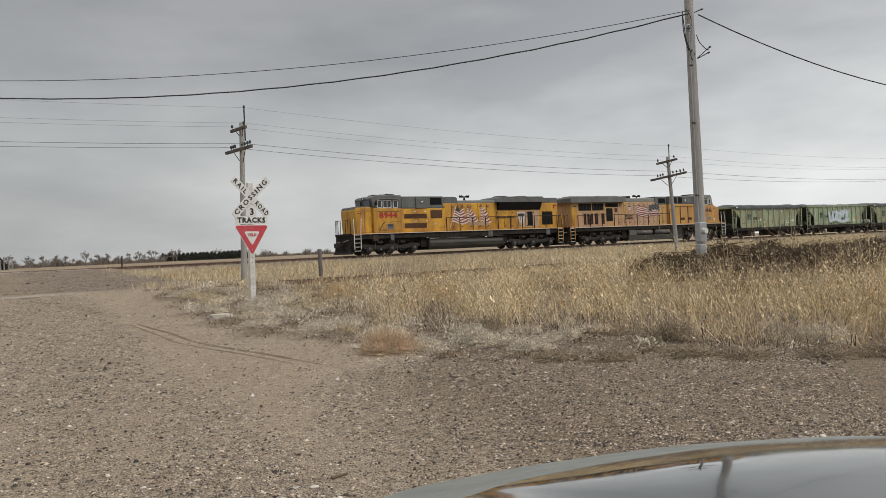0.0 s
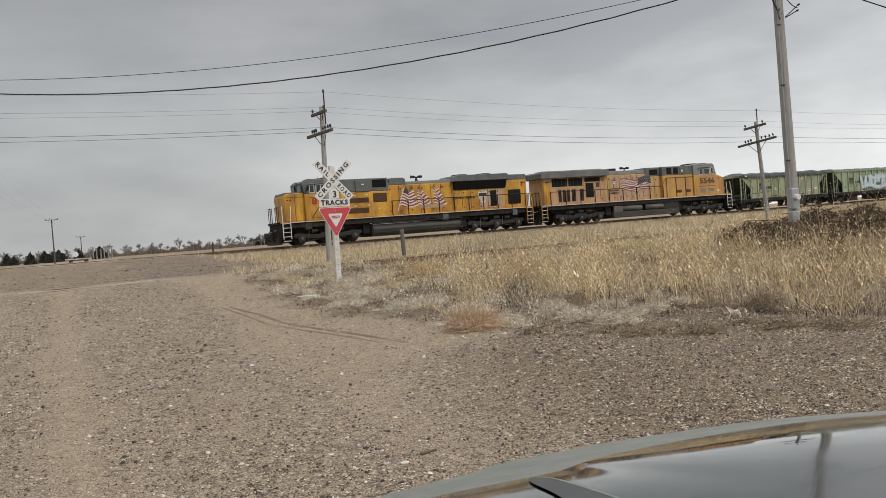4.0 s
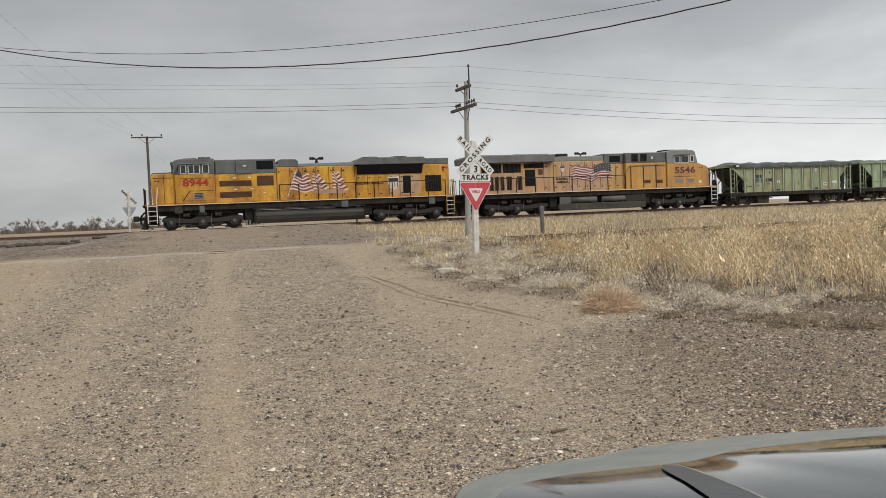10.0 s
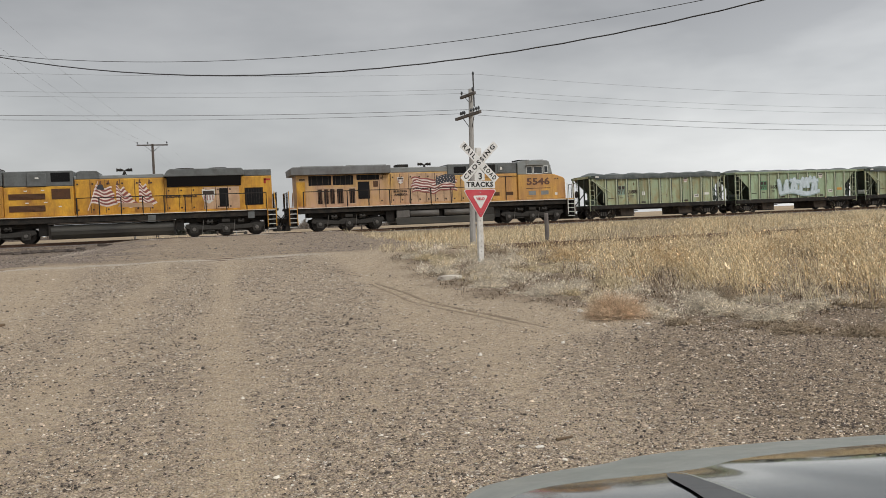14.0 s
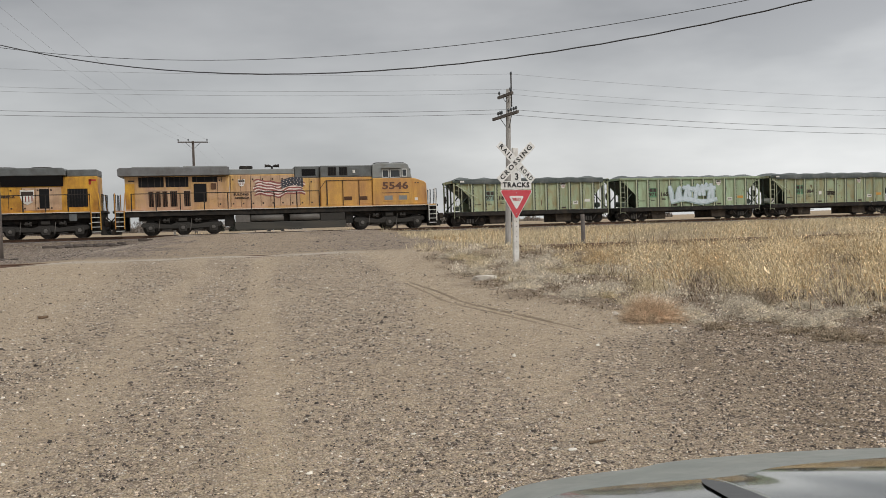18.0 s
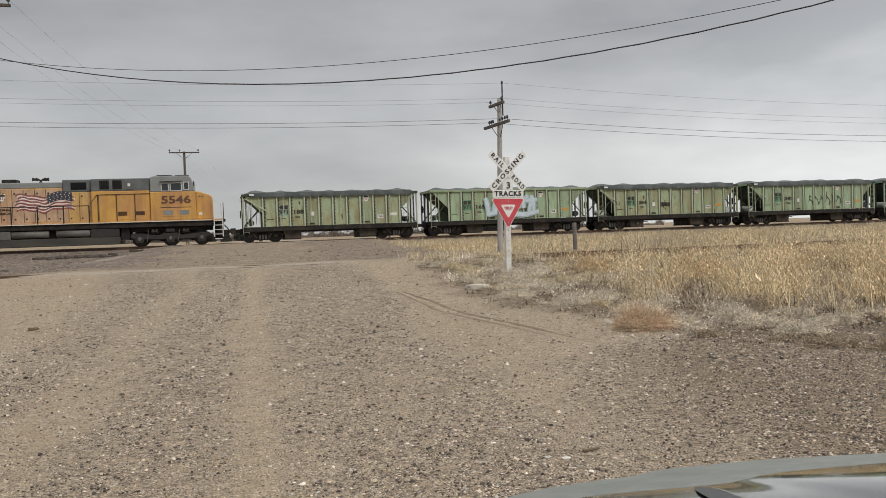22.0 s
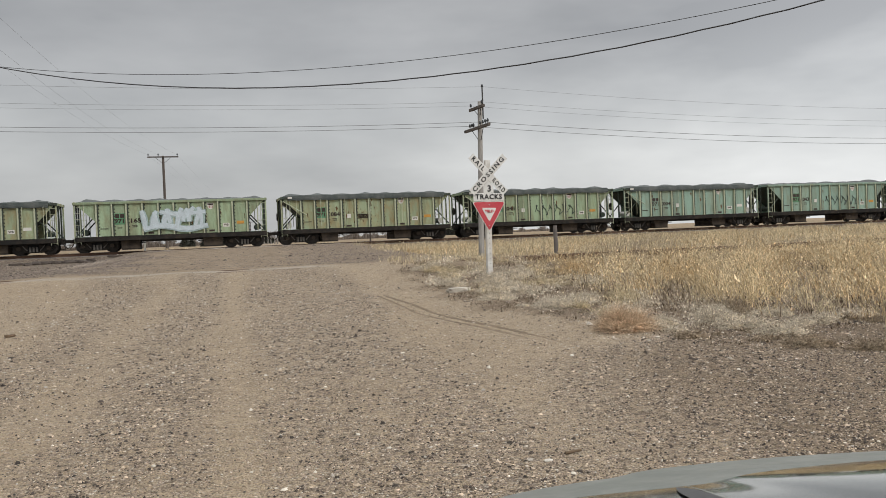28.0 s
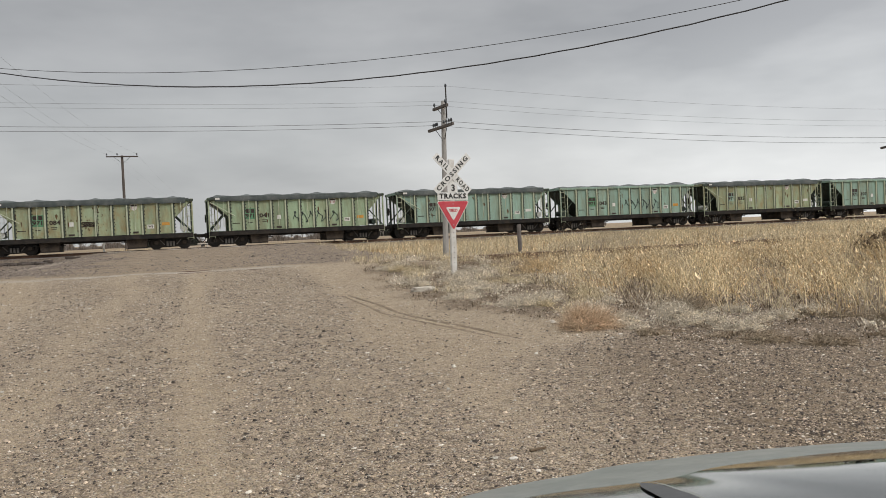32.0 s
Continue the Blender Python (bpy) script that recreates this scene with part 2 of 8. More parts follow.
def lettering(name, words, size, material, parent, m, depth=0.004, label="", bold=0.0, spread=1.0, width=None):
    """Raised letters in the built-in font, as a mesh, in the plane of m (x along the line, y up)."""
    c = bpy.data.curves.new(name, "FONT")
    c.body, c.size, c.extrude, c.offset, c.space_character = words, size, depth, bold, spread
    c.align_x, c.align_y, c.resolution_u = "CENTER", "CENTER", 2
    tmp = bpy.data.objects.new(name, c)
    scene.collection.objects.link(tmp)
    me = bpy.data.meshes.new_from_object(tmp)
    bpy.data.objects.remove(tmp)
    bpy.data.curves.remove(c)
    xs = [v.co.x for v in me.vertices]
    k = width / (max(xs) - min(xs)) if width else 1.0
    me.transform(m @ Matrix.Diagonal((k, 1, 1, 1)))
    me.materials.clear()
    me.materials.append(material)
    ob = new(name, me)
    ob.parent = parent
    if label:
        ob["label"] = label
    return ob


def thing(name, label, category, m=None, group=""):
    ob = new(name)
    ob.empty_display_size = 0.2
    if m is not None:
        ob.matrix_basis = m
    return tagged(ob, label, category, group)


# ---- ground ----
TRACK_Y, SIDING_Y = 59.75, 26.75
RAIL_Z, SIDING_Z = 1.07, 0.56
ROAD = ((-1.4, -60.0), (-1.4, 0.0), (0.0, 18.0), (1.6, 30.0), (3.2, 59.0), (5.5, 90.0), (14.0, 200.0), (40.0, 600.0))


def road_x(y):
    for (x0, y0), (x1, y1) in zip(ROAD, ROAD[1:]):
        if y <= y1:
            return x0 + (x1 - x0) * (y - y0) / (y1 - y0)
    return ROAD[-1][0]


PROFILE_Y = (-400.0, 0.0, 8.0, 16.0, 21.5, 25.0, 29.0, 33.0, 46.0, 55.0, 57.6, 61.9, 65.0, 80.0, 120.0, 4000.0)
PROFILE_Z = (-0.3, 0.0, 0.02, 0.12, 0.22, 0.42, 0.44, 0.46, 0.46, 0.55, 0.84, 0.84, 0.6, 0.45, 0.3, 0.3)
RAMP_Y = (-400.0, 0.0, 8.0, 16.0, 21.5, 24.5, 29.5, 40.0, 52.0, 57.4, 62.2, 70.0, 90.0, 140.0, 4000.0)
RAMP_Z = (-0.3, 0.0, 0.02, 0.12, 0.25, 0.568, 0.568, 0.66, 0.90, 1.03, 1.03, 0.85, 0.6, 0.35, 0.3)


def ground_z(x, y):
    """Height of the ground, for numbers or arrays."""
    x, y = np.asarray(x, float), np.asarray(y, float)
    field, ramp = np.interp(y, PROFILE_Y, PROFILE_Z), np.interp(y, RAMP_Y, RAMP_Z)
    mid = np.interp(y, [p[1] for p in ROAD], [p[0] for p in ROAD])
    off = np.abs(x - mid)
    k = np.clip((off - 6.0) / 4.0, 0, 1)
    k = k * k * (3 - 2 * k)
    z = ramp * (1 - k) + field * k
    # spoil heap round the service pole
    for cx, cy, rx, ry, h in ((18.9, 15.9, 3.2, 2.0, 0.66), (23.0, 14.6, 4.5, 2.4, 0.52), (28.5, 14.5, 5.0, 3.0, 0.62)):
        z = z + h * np.exp(-(((x - cx) / rx) ** 2 + ((y - cy) / ry) ** 2))
    z = z + 0.018 * np.sin(1.3 * x + 0.7 * y) * np.sin(0.9 * y - 0.4 * x) * np.clip(np.hypot(x, y) / 8, 0, 1)
    z = z - 0.02 * np.exp(-(((x - mid - 1.6) / 0.35) ** 2)) - 0.02 * np.exp(-(((x - mid + 0.4) / 0.35) ** 2))
    return z


def wander(x, y, s, seed=0.0):
    """A smooth uneven field between about -1 and 1."""
    q = np.sin(1.7 * s * x + 1.1 + seed) * np.sin(1.3 * s * y + 0.4 + 2 * seed) + 0.6 * np.sin(3.1 * s * x - 2.0 * s * y + seed) + 0.4 * np.sin(5.3 * s * y + 4.1 * s * x + 2)
    return q / 1.6


def gravel_share(x, y):
    """How much loose gravel lies on the sandy ground: wheel lanes are swept bare."""
    x, y = np.asarray(x, float), np.asarray(y, float)
    wob = 0.10 * wander(x, y, 2.2)
    lane_1 = np.interp(y, (3.0, 4.5, 6.3, 14.3, 20.0, 26.0), (0.17, 0.19, 0.23, 0.42, 0.65, 1.0))
    bare = np.exp(-(((x + wob - lane_1) / np.interp(y, (4, 14), (0.24, 0.34))) ** 2))
    lane_2 = np.interp(y, (3.0, 6.0, 14.0, 22.0), (-0.75, -0.6, -0.35, 0.0)) - 0.9
    bare = np.maximum(bare, 0.75 * np.exp(-(((x + 2 * wob - lane_2) / 0.42) ** 2)))
    # a turning lane sweeps off to the right
    left = np.interp(y, (3.0, 4.7, 6.0, 7.6, 11.4, 16.0, 22.0), (2.3, 2.25, 2.16, 2.14, 2.42, 3.1, 3.6)) + wob
    right = np.interp(y, (3.0, 4.8, 5.6, 6.5, 8.4, 9.3, 10.2, 30), (2.5, 2.62, 2.8, 3.05, 3.7, 5.0, 8.0, 14)) + wob
    inside = np.clip((x - left) / 0.5, 0, 1) * np.clip((right - x) / 0.4, 0, 1)
    bare = np.maximum(bare, 0.8 * inside)
    # the far side of the road is swept smooth as well
    bare = np.maximum(bare, 0.85 * np.clip((-1.6 - 0.06 * (y - 12) - x) / 1.2, 0, 1) * np.clip((y - 9.5) / 3, 0, 1))
    share = (1 - bare) * (0.66 + 0.30 * wander(x, y * 0.45, 1.3, 0.7) + 0.16 * wander(x, y, 3.7, 0.2)) + 0.10
    return np.clip(share, 0.05, 1)


def weed_edge(y):
    return np.interp(y, (4.5, 5.0, 5.6, 6.9, 8.8, 11.4, 14.4, 18.0, 21.0, 25.0, 30.0, 34.5, 44.0, 56.0), (9.6, 8.9, 8.5, 7.1, 5.8, 5.5, 4.8, 5.0, 5.4, 5.8, 6.4, 7.4, 8.6, 10.2))


def yard_share(x, y):
    """Darker gravel of the yard beside the turning lane."""
    x, y = np.asarray(x, float), np.asarray(y, float)
    right = np.interp(y, (3.0, 4.8, 5.6, 6.5, 8.4, 9.3, 10.2, 30), (2.5, 2.7, 2.9, 3.2, 3.9, 5.2, 7.0, 14)) + 0.25 * wander(x, y, 1.7)
    weedy = 0.8 * np.clip((x - weed_edge(y) + 0.2 + 0.5 * wander(x, y, 1.9, 0.5)) / 0.9, 0, 1) * np.clip((26 - y) / 3, 0, 1)
    return np.maximum(np.clip((x - right) / 1.3, 0, 1) * np.clip((14 - y) / 3, 0, 1), weedy)


def weedy_share(x, y):
    """Dark bare soil and mould between the weeds."""
    x, y = np.asarray(x, float), np.asarray(y, float)
    return np.clip((x - weed_edge(y) + 0.1 + 0.5 * wander(x, y, 1.9, 0.5)) / 0.8, 0, 1) * np.clip((25 - y) / 2, 0, 1) * np.clip((y - 5) / 4, 0.25, 1)


def dust_share(x, y):
    """Pale dust packed between the siding's rails on the crossing, and in patches on the ramp."""
    x, y = np.asarray(x, float), np.asarray(y, float)
    ragged = 0.35 * wander(x, y, 1.9)
    a = np.clip((0.95 + ragged - np.abs(y - SIDING_Y - 0.05 * x)) / 0.35, 0, 1) * np.clip((x + 7.4) / 1.2, 0, 1) * np.clip((4.6 - x) / 1.5, 0, 1)
    a = a * np.clip(1.0 + 0.7 * wander(x * 0.55, y * 0.2, 1.3, 1.9), 0, 1)
    b = np.exp(-(((x + 5.6 - 0.08 * (y - 44)) / 0.9) ** 2) - ((y - 44.5) / 5.0) ** 2)
    return np.clip(a + 0.7 * b, 0, 1)


def rubble_share(x, y):
    """Purple-grey crushed stone flanking the crossing ramp."""
    x, y = np.asarray(x, float), np.asarray(y, float)
    n = wander(x, y * 0.6, 0.8, 0.3)
    left = np.clip((-2.2 - x + 1.6 * n) / 1.5, 0, 1) * np.clip((y - 29.0 - n) / 2, 0, 1)
    rite = np.clip((x - 3.2 - 0.035 * (y - 30) + 0.8 * n) / 1.2, 0, 1) * np.clip((y - 27.6) / 2, 0, 1) * np.clip((10.5 - x) / 1, 0, 1)
    return np.maximum(left, 0.55 * rite) * np.clip((60 - y) / 1.5, 0, 1)


def ground_material():
    m = bpy.data.materials.new("sandy_gravel_and_dry_soil")
    m.use_nodes = True
    nt = m.node_tree
    n, l = nt.nodes, nt.links
    b = n["Principled BSDF"]
    b.inputs["Roughness"].default_value = 0.95
    b.inputs["Specular IOR Level"].default_value = 0.25
    pos = n.new("ShaderNodeNewGeometry").outputs["Position"]

    def tex(scale, detail=5.0, rough=0.6, stretch=None):
        t = n.new("ShaderNodeTexNoise")
        t.inputs["Scale"].default_value, t.inputs["Detail"].default_value, t.inputs["Roughness"].default_value = scale, detail, rough
        v = pos
        if stretch:
            mp = n.new("ShaderNodeMapping")
            mp.inputs["Scale"].default_value, mp.inputs["Rotation"].default_value = stretch, (0, 0, radians(4))
            l.new(pos, mp.inputs[0])
            v = mp.outputs[0]
        l.new(v, t.inputs["Vector"])
        return t.outputs["Fac"]

    def step(v, lo, hi, a=0.0, b_=1.0):
        r = n.new("ShaderNodeMapRange")
        r.interpolation_type = "SMOOTHSTEP"
        for k, x in (("From Min", lo), ("From Max", hi), ("To Min", a), ("To Max", b_)):
            r.inputs[k].default_value = x
        l.new(v, r.inputs["Value"])
        return r.outputs[0]

    def mixed(f, a, b_):
        x = n.new("ShaderNodeMix")
        x.data_type = "RGBA"
        l.new(f, x.inputs["Factor"])
        for k, v in (("A", a), ("B", b_)):
            if isinstance(v, tuple):
                x.inputs[k].default_value = (*v, 1)
            else:
                l.new(v, x.inputs[k])
        return x.outputs["Result"]

    def math_(op, a, b_):
        x = n.new("ShaderNodeMath")
        x.operation = op
        for i, v in enumerate((a, b_)):
            if isinstance(v, (int, float)):
                x.inputs[i].default_value = v
            else:
                l.new(v, x.inputs[i])
        return x.outputs[0]

    def cells(scale):
        v = n.new("ShaderNodeTexVoronoi")
        v.inputs["Scale"].default_value = scale
        l.new(pos, v.inputs["Vector"])
        sc = n.new("ShaderNodeSeparateColor")
        l.new(v.outputs["Color"], sc.inputs[0])
        return sc.outputs[0], sc.outputs[1], v.outputs["Distance"]

    def ramped(v, stops):
        r = n.new("ShaderNodeValToRGB")
        r.color_ramp.interpolation = "CONSTANT"
        e = r.color_ramp.elements
        e[0].position, e[0].color = stops[0][0], (*stops[0][1], 1)
        e[1].position, e[1].color = stops[1][0], (*stops[1][1], 1)
        for p, c in stops[2:]:
            e.new(p).color = (*c, 1)
        l.new(v, r.inputs[0])
        return r.outputs[0]

    pale = ((0.0, (0.24, 0.185, 0.13)), (0.16, (0.50, 0.395, 0.285)), (0.34, (0.36, 0.295, 0.235)), (0.52, (0.56, 0.455, 0.34)), (0.72, (0.43, 0.352, 0.29)), (0.87, (0.74, 0.66, 0.55)), (0.95, (0.10, 0.074, 0.056)))
    brown = ((0.0, (0.15, 0.11, 0.075)), (0.2, (0.40, 0.30, 0.20)), (0.42, (0.27, 0.208, 0.155)), (0.62, (0.48, 0.37, 0.255)), (0.82, (0.33, 0.255, 0.19)), (0.92, (0.64, 0.55, 0.44)), (0.955, (0.05, 0.037, 0.028)))
    id_a, pick_a, dist_a = cells(30.0)
    id_b, pick_b, dist_b = cells(62.0)
    # sandy ground, with loose purple-grey gravel in lanes along the road
    sand = mixed(step(tex(0.5), 0.35, 0.65), (0.55, 0.43, 0.29), (0.605, 0.488, 0.345))
    sand = mixed(step(tex(5.0), 0.3, 0.7), sand, (0.48, 0.375, 0.256))
    sand = mixed(math_("MULTIPLY", step(pick_b, 0.56, 0.58), 0.75), sand, ramped(id_b, pale))
    # shade between the grains, painted by darkening the cell edges
    sand = mixed(math_("MULTIPLY", step(dist_b, 0.40, 0.72), step(tex(11.0, 3.0, 0.6), 0.4, 0.6, 0.05, 0.45)), sand, (0.24, 0.185, 0.13))
    gravel = mixed(step(pick_a, 0.45, 0.47), ramped(id_b, pale), ramped(id_a, pale))
    # cell edges darkened: the gaps' shade goes into the gravel colour
    gravel = mixed(step(dist_a, 0.45, 0.75, 0.0, 0.5), gravel, (0.16, 0.124, 0.096))
    gravel = mixed(step(dist_b, 0.38, 0.70, 0.0, 0.68), gravel, (0.125, 0.096, 0.073))
    def share(name):
        a = n.new("ShaderNodeAttribute")
        a.attribute_name = name
        return a.outputs["Fac"]

    speck = step(tex(9.0, 5.0, 0.8), 0.38, 0.58)
    cover = math_("MULTIPLY", step(share("gravel"), 0.05, 0.85, 0.12, 1.0), speck)
    road = mixed(cover, sand, gravel)
    # the yard beside the road: darker brown gravel
    sep = n.new("ShaderNodeSeparateXYZ")
    l.new(pos, sep.inputs[0])
    yard = share("yard")
    yard_col = mixed(step(tex(3.0, 5.0, 0.7), 0.35, 0.65), (0.215, 0.156, 0.098), (0.35, 0.262, 0.17))
    yard_gravel = mixed(step(pick_a, 0.5, 0.52), ramped(id_b, brown), ramped(id_a, brown))
    # painted shade in the gaps of the yard's stones as well
    yard_gravel = mixed(step(dist_a, 0.45, 0.75, 0.0, 0.6), yard_gravel, (0.09, 0.07, 0.055))
    yard_gravel = mixed(step(dist_b, 0.34, 0.66, 0.0, 0.85), yard_gravel, (0.05, 0.038, 0.028))
    yard_col = mixed(step(tex(6.0, 4.0, 0.75), 0.36, 0.58, 0.15, 0.95), yard_col, yard_gravel)
    col = mixed(math_("MULTIPLY", yard, 0.66), road, yard_col)
    col = mixed(math_("MULTIPLY", share("weedy"), step(tex(3.5, 5.0, 0.75), 0.34, 0.58, 0.25, 0.9)), col, mixed(step(tex(14.0, 4.0, 0.8), 0.4, 0.6), (0.15, 0.108, 0.073), (0.26, 0.20, 0.14)))
    # brownish gravel on the ramp up to the crossing
    id_c, pick_c, dist_c = cells(13.0)
    stones = ramped(id_c, ((0.0, (0.085, 0.066, 0.055)), (0.2, (0.20, 0.160, 0.130)), (0.45, (0.28, 0.225, 0.182)), (0.62, (0.13, 0.102, 0.083)), (0.8, (0.24, 0.192, 0.158)), (0.93, (0.42, 0.37, 0.31))))
    dirt_ = mixed(step(tex(1.6, 6.0, 0.75), 0.38, 0.62), (0.27, 0.205, 0.142), (0.38, 0.298, 0.212))
    ramp_f = step(sep.outputs["Y"], 26.0, 30.0)
    col = mixed(math_("MULTIPLY", ramp_f, step(tex(0.9, 6.0, 0.7), 0.36, 0.62, 0.35, 0.9)), col, dirt_)
    col = mixed(math_("MULTIPLY", ramp_f, step(tex(4.0, 5.0, 0.8), 0.48, 0.62, 0, 0.45)), col, stones)
    # open field and verge soil far off
    far = step(sep.outputs["Y"], 20.0, 30.0)
    soil = mixed(step(tex(0.25, 6.0, 0.7), 0.35, 0.65), (0.33, 0.255, 0.16), (0.24, 0.185, 0.13))
    side = step(math_("ABSOLUTE", math_("ADD", sep.outputs["X"], math_("MULTIPLY", sep.outputs["Y"], -0.055)), 0), 6.5, 9.0)
    col = mixed(math_("MULTIPLY", far, side), col, soil)
    col = mixed(math_("MULTIPLY", share("rubble"), step(tex(2.5, 6.0, 0.8), 0.36, 0.54, 0.25, 0.95)), col, stones)
    pale_dust = mixed(step(tex(3.0, 6.0, 0.75), 0.35, 0.65), (0.44, 0.37, 0.29), (0.55, 0.485, 0.40))
    col = mixed(math_("MULTIPLY", share("dust"), step(tex(1.8, 6.0, 0.8), 0.30, 0.50, 0.25, 1.0)), col, pale_dust)
    l.new(col, b.inputs["Base Color"])
    bp = n.new("ShaderNodeBump")
    bp.inputs["Strength"].default_value, bp.inputs["Distance"].default_value = 1.0, 0.04
    h = math_("ADD", math_("MULTIPLY", dist_a, -0.9), math_("MULTIPLY", dist_b, -0.8))
    l.new(math_("ADD", h, math_("MULTIPLY", tex(7.0), 1.2)), bp.inputs["Height"])
    l.new(bp.outputs[0], b.inputs["Normal"])
    return m


def make_ground():
    def spread(lo, hi, fine_lo, fine_hi, step, grow=1.35):
        mid = list(np.arange(fine_lo, fine_hi, step))
        a, d = [], step
        x = fine_lo
        while x > lo:
            d *= grow
            x -= d
            a.append(max(x, lo))
        c, d = [], step
        x = mid[-1]
        while x < hi:
            d *= grow
            x += d
            c.append(min(x, hi))
        return np.array(a[::-1] + mid + c)

    xs = spread(-4000, 4000, -16, 40, 0.3)
    ys = spread(-400, 4000, -2, 62, 0.3)
    gx, gy = np.meshgrid(xs, ys)
    v = np.stack([gx, gy, ground_z(gx, gy)], -1).reshape(-1, 3)
    i = np.arange(len(ys) - 1)[:, None] * len(xs) + np.arange(len(xs) - 1)
    f = np.stack([i, i + 1, i + 1 + len(xs), i + len(xs)], -1).reshape(-1, 4)
    ob = from_arrays("ground", v, f, ground_material(), "structure", "tan gravel road and dry soil with loose stones", "ground")
    for key, f_ in (("gravel", gravel_share), ("yard", yard_share), ("dust", dust_share), ("rubble", rubble_share), ("weedy", weedy_share)):
        a = ob.data.attributes.new(key, "FLOAT", "POINT")
        a.data.foreach_set("value", f_(v[:, 0], v[:, 1]).astype(np.float32))
    ob.data.polygons.foreach_set("use_smooth", [True] * len(ob.data.polygons))


make_ground()


# ---- railway ----
def rail_profile(x0, x1, y, top):
    bm = bmesh.new()
    box(bm, x0, x1, y - 0.065, y + 0.065, top - 0.17, top - 0.155)
    box(bm, x0, x1, y - 0.012, y + 0.012, top - 0.155, top - 0.04)
    box(bm, x0, x1, y - 0.036, y + 0.036, top - 0.04, top, 0.008)
    return bm


def make_track(name, y, top, x0, x1, tie_range, label, shiny):
    track = tagged(thing(name, label, "railway track", Matrix.Translation((0, y, top))), kind="structure")
    bed = bmesh.new()
    n = 60
    rows = []
    for i in range(n + 1):
        x = x0 + (x1 - x0) * i / n
        rows.append([bed.verts.new((x, w, h)) for w, h in ((-3.0, -0.62), (-1.75, -0.19), (1.75, -0.19), (3.0, -0.62))])
    for a, b in zip(rows, rows[1:]):
        for k in range(3):
            bed.faces.new((a[k], b[k], b[k + 1], a[k + 1]))
    bmesh.ops.recalc_face_normals(bed, faces=bed.faces)
    part("ballast_bed", bed, M["ballast"], track, "crushed stone ballast shoulder")
    for s in (-0.7525, 0.7525):
        part("rail", rail_profile(x0, x1, s, 0.0), M["rail"], track)
        if shiny:
            part("rail_head", boxes((x0, x1, s - 0.026, s + 0.026, 0.0005, 0.004)), M["rail_top"], track, "worn bright steel running surface")
    tie = mesh_of(boxes((-0.11, 0.11, -1.3, 1.3, -0.34, -0.165), bevel=0.012), "sleeper")
    tie.materials.append(M["tie"])
    x = tie_range[0]
    while x < tie_range[1]:
        ob = new("sleeper", tie)
        ob.parent = track
        ob.location = (x, random.uniform(-0.04, 0.04), random.uniform(-0.008, 0.008))
        ob.rotation_euler = (0, 0, random.uniform(-0.02, 0.02))
        x += 0.52
    return track


make_track("main_track", TRACK_Y, RAIL_Z, -420.0, 420.0, (-16.0, 82.0), "railway main line with bright rails on ballast", True)
make_track("siding_track", SIDING_Y, SIDING_Z, -300.0, 300.0, (-11.0, 36.0), "rusty overgrown siding rails among weeds", False)


def make_crossing():
    """Pale crossing panels beside and between the rails of the main line, and the strip along the siding."""
    for y, top, x0, x1, rows in ((TRACK_Y, RAIL_Z, -3.4, 9.6, ((-2.35, -0.85), (-0.62, 0.62), (0.85, 2.1))),):
        slab = tagged(thing("level_crossing", "worn pale crossing panels laid between the rails", "level crossing", Matrix.Translation((0, y, top))), kind="structure")
        for y0, y1 in rows:
            x = x0
            while x < x1:
                e = min(x + 2.4, x1)
                h = (-0.035 if y > 40 else 0.016) + random.uniform(-0.012, 0.008)
                part("panel", boxes((x + 0.02, e - 0.02, y0, y1, -0.2, h), bevel=0.015), M["concrete"], slab)
                x += 2.4


make_crossing()


# ---- poles and wires ----
def insulator(bm, x, y, z, k=1.0):
    rod(bm, (x, y, z), (x, y, z + 0.07 * k), 0.014 * k, n=6)
    rod(bm, (x, y, z + 0.07 * k), (x, y, z + 0.13 * k), 0.045 * k, 0.05 * k, n=8)
    rod(bm, (x, y, z + 0.13 * k), (x, y, z + 0.19 * k), 0.05 * k, 0.028 * k, n=8)


def pole_shaft(h, r0, r1, lean=(0, 0), sink=0.5):
    bm = bmesh.new()
    n = 8
    for k in range(n):
        a, b = k / n, (k + 1) / n
        za, zb = -sink + (h + sink) * a, -sink + (h + sink) * b
        rod(bm, (lean[0] * za / h, lean[1] * za / h, za), (lean[0] * zb / h, lean[1] * zb / h, zb), r0 + (r1 - r0) * a, r0 + (r1 - r0) * b, 12)
    bmesh.ops.remove_doubles(bm, verts=bm.verts, dist=0.002)
    return bm


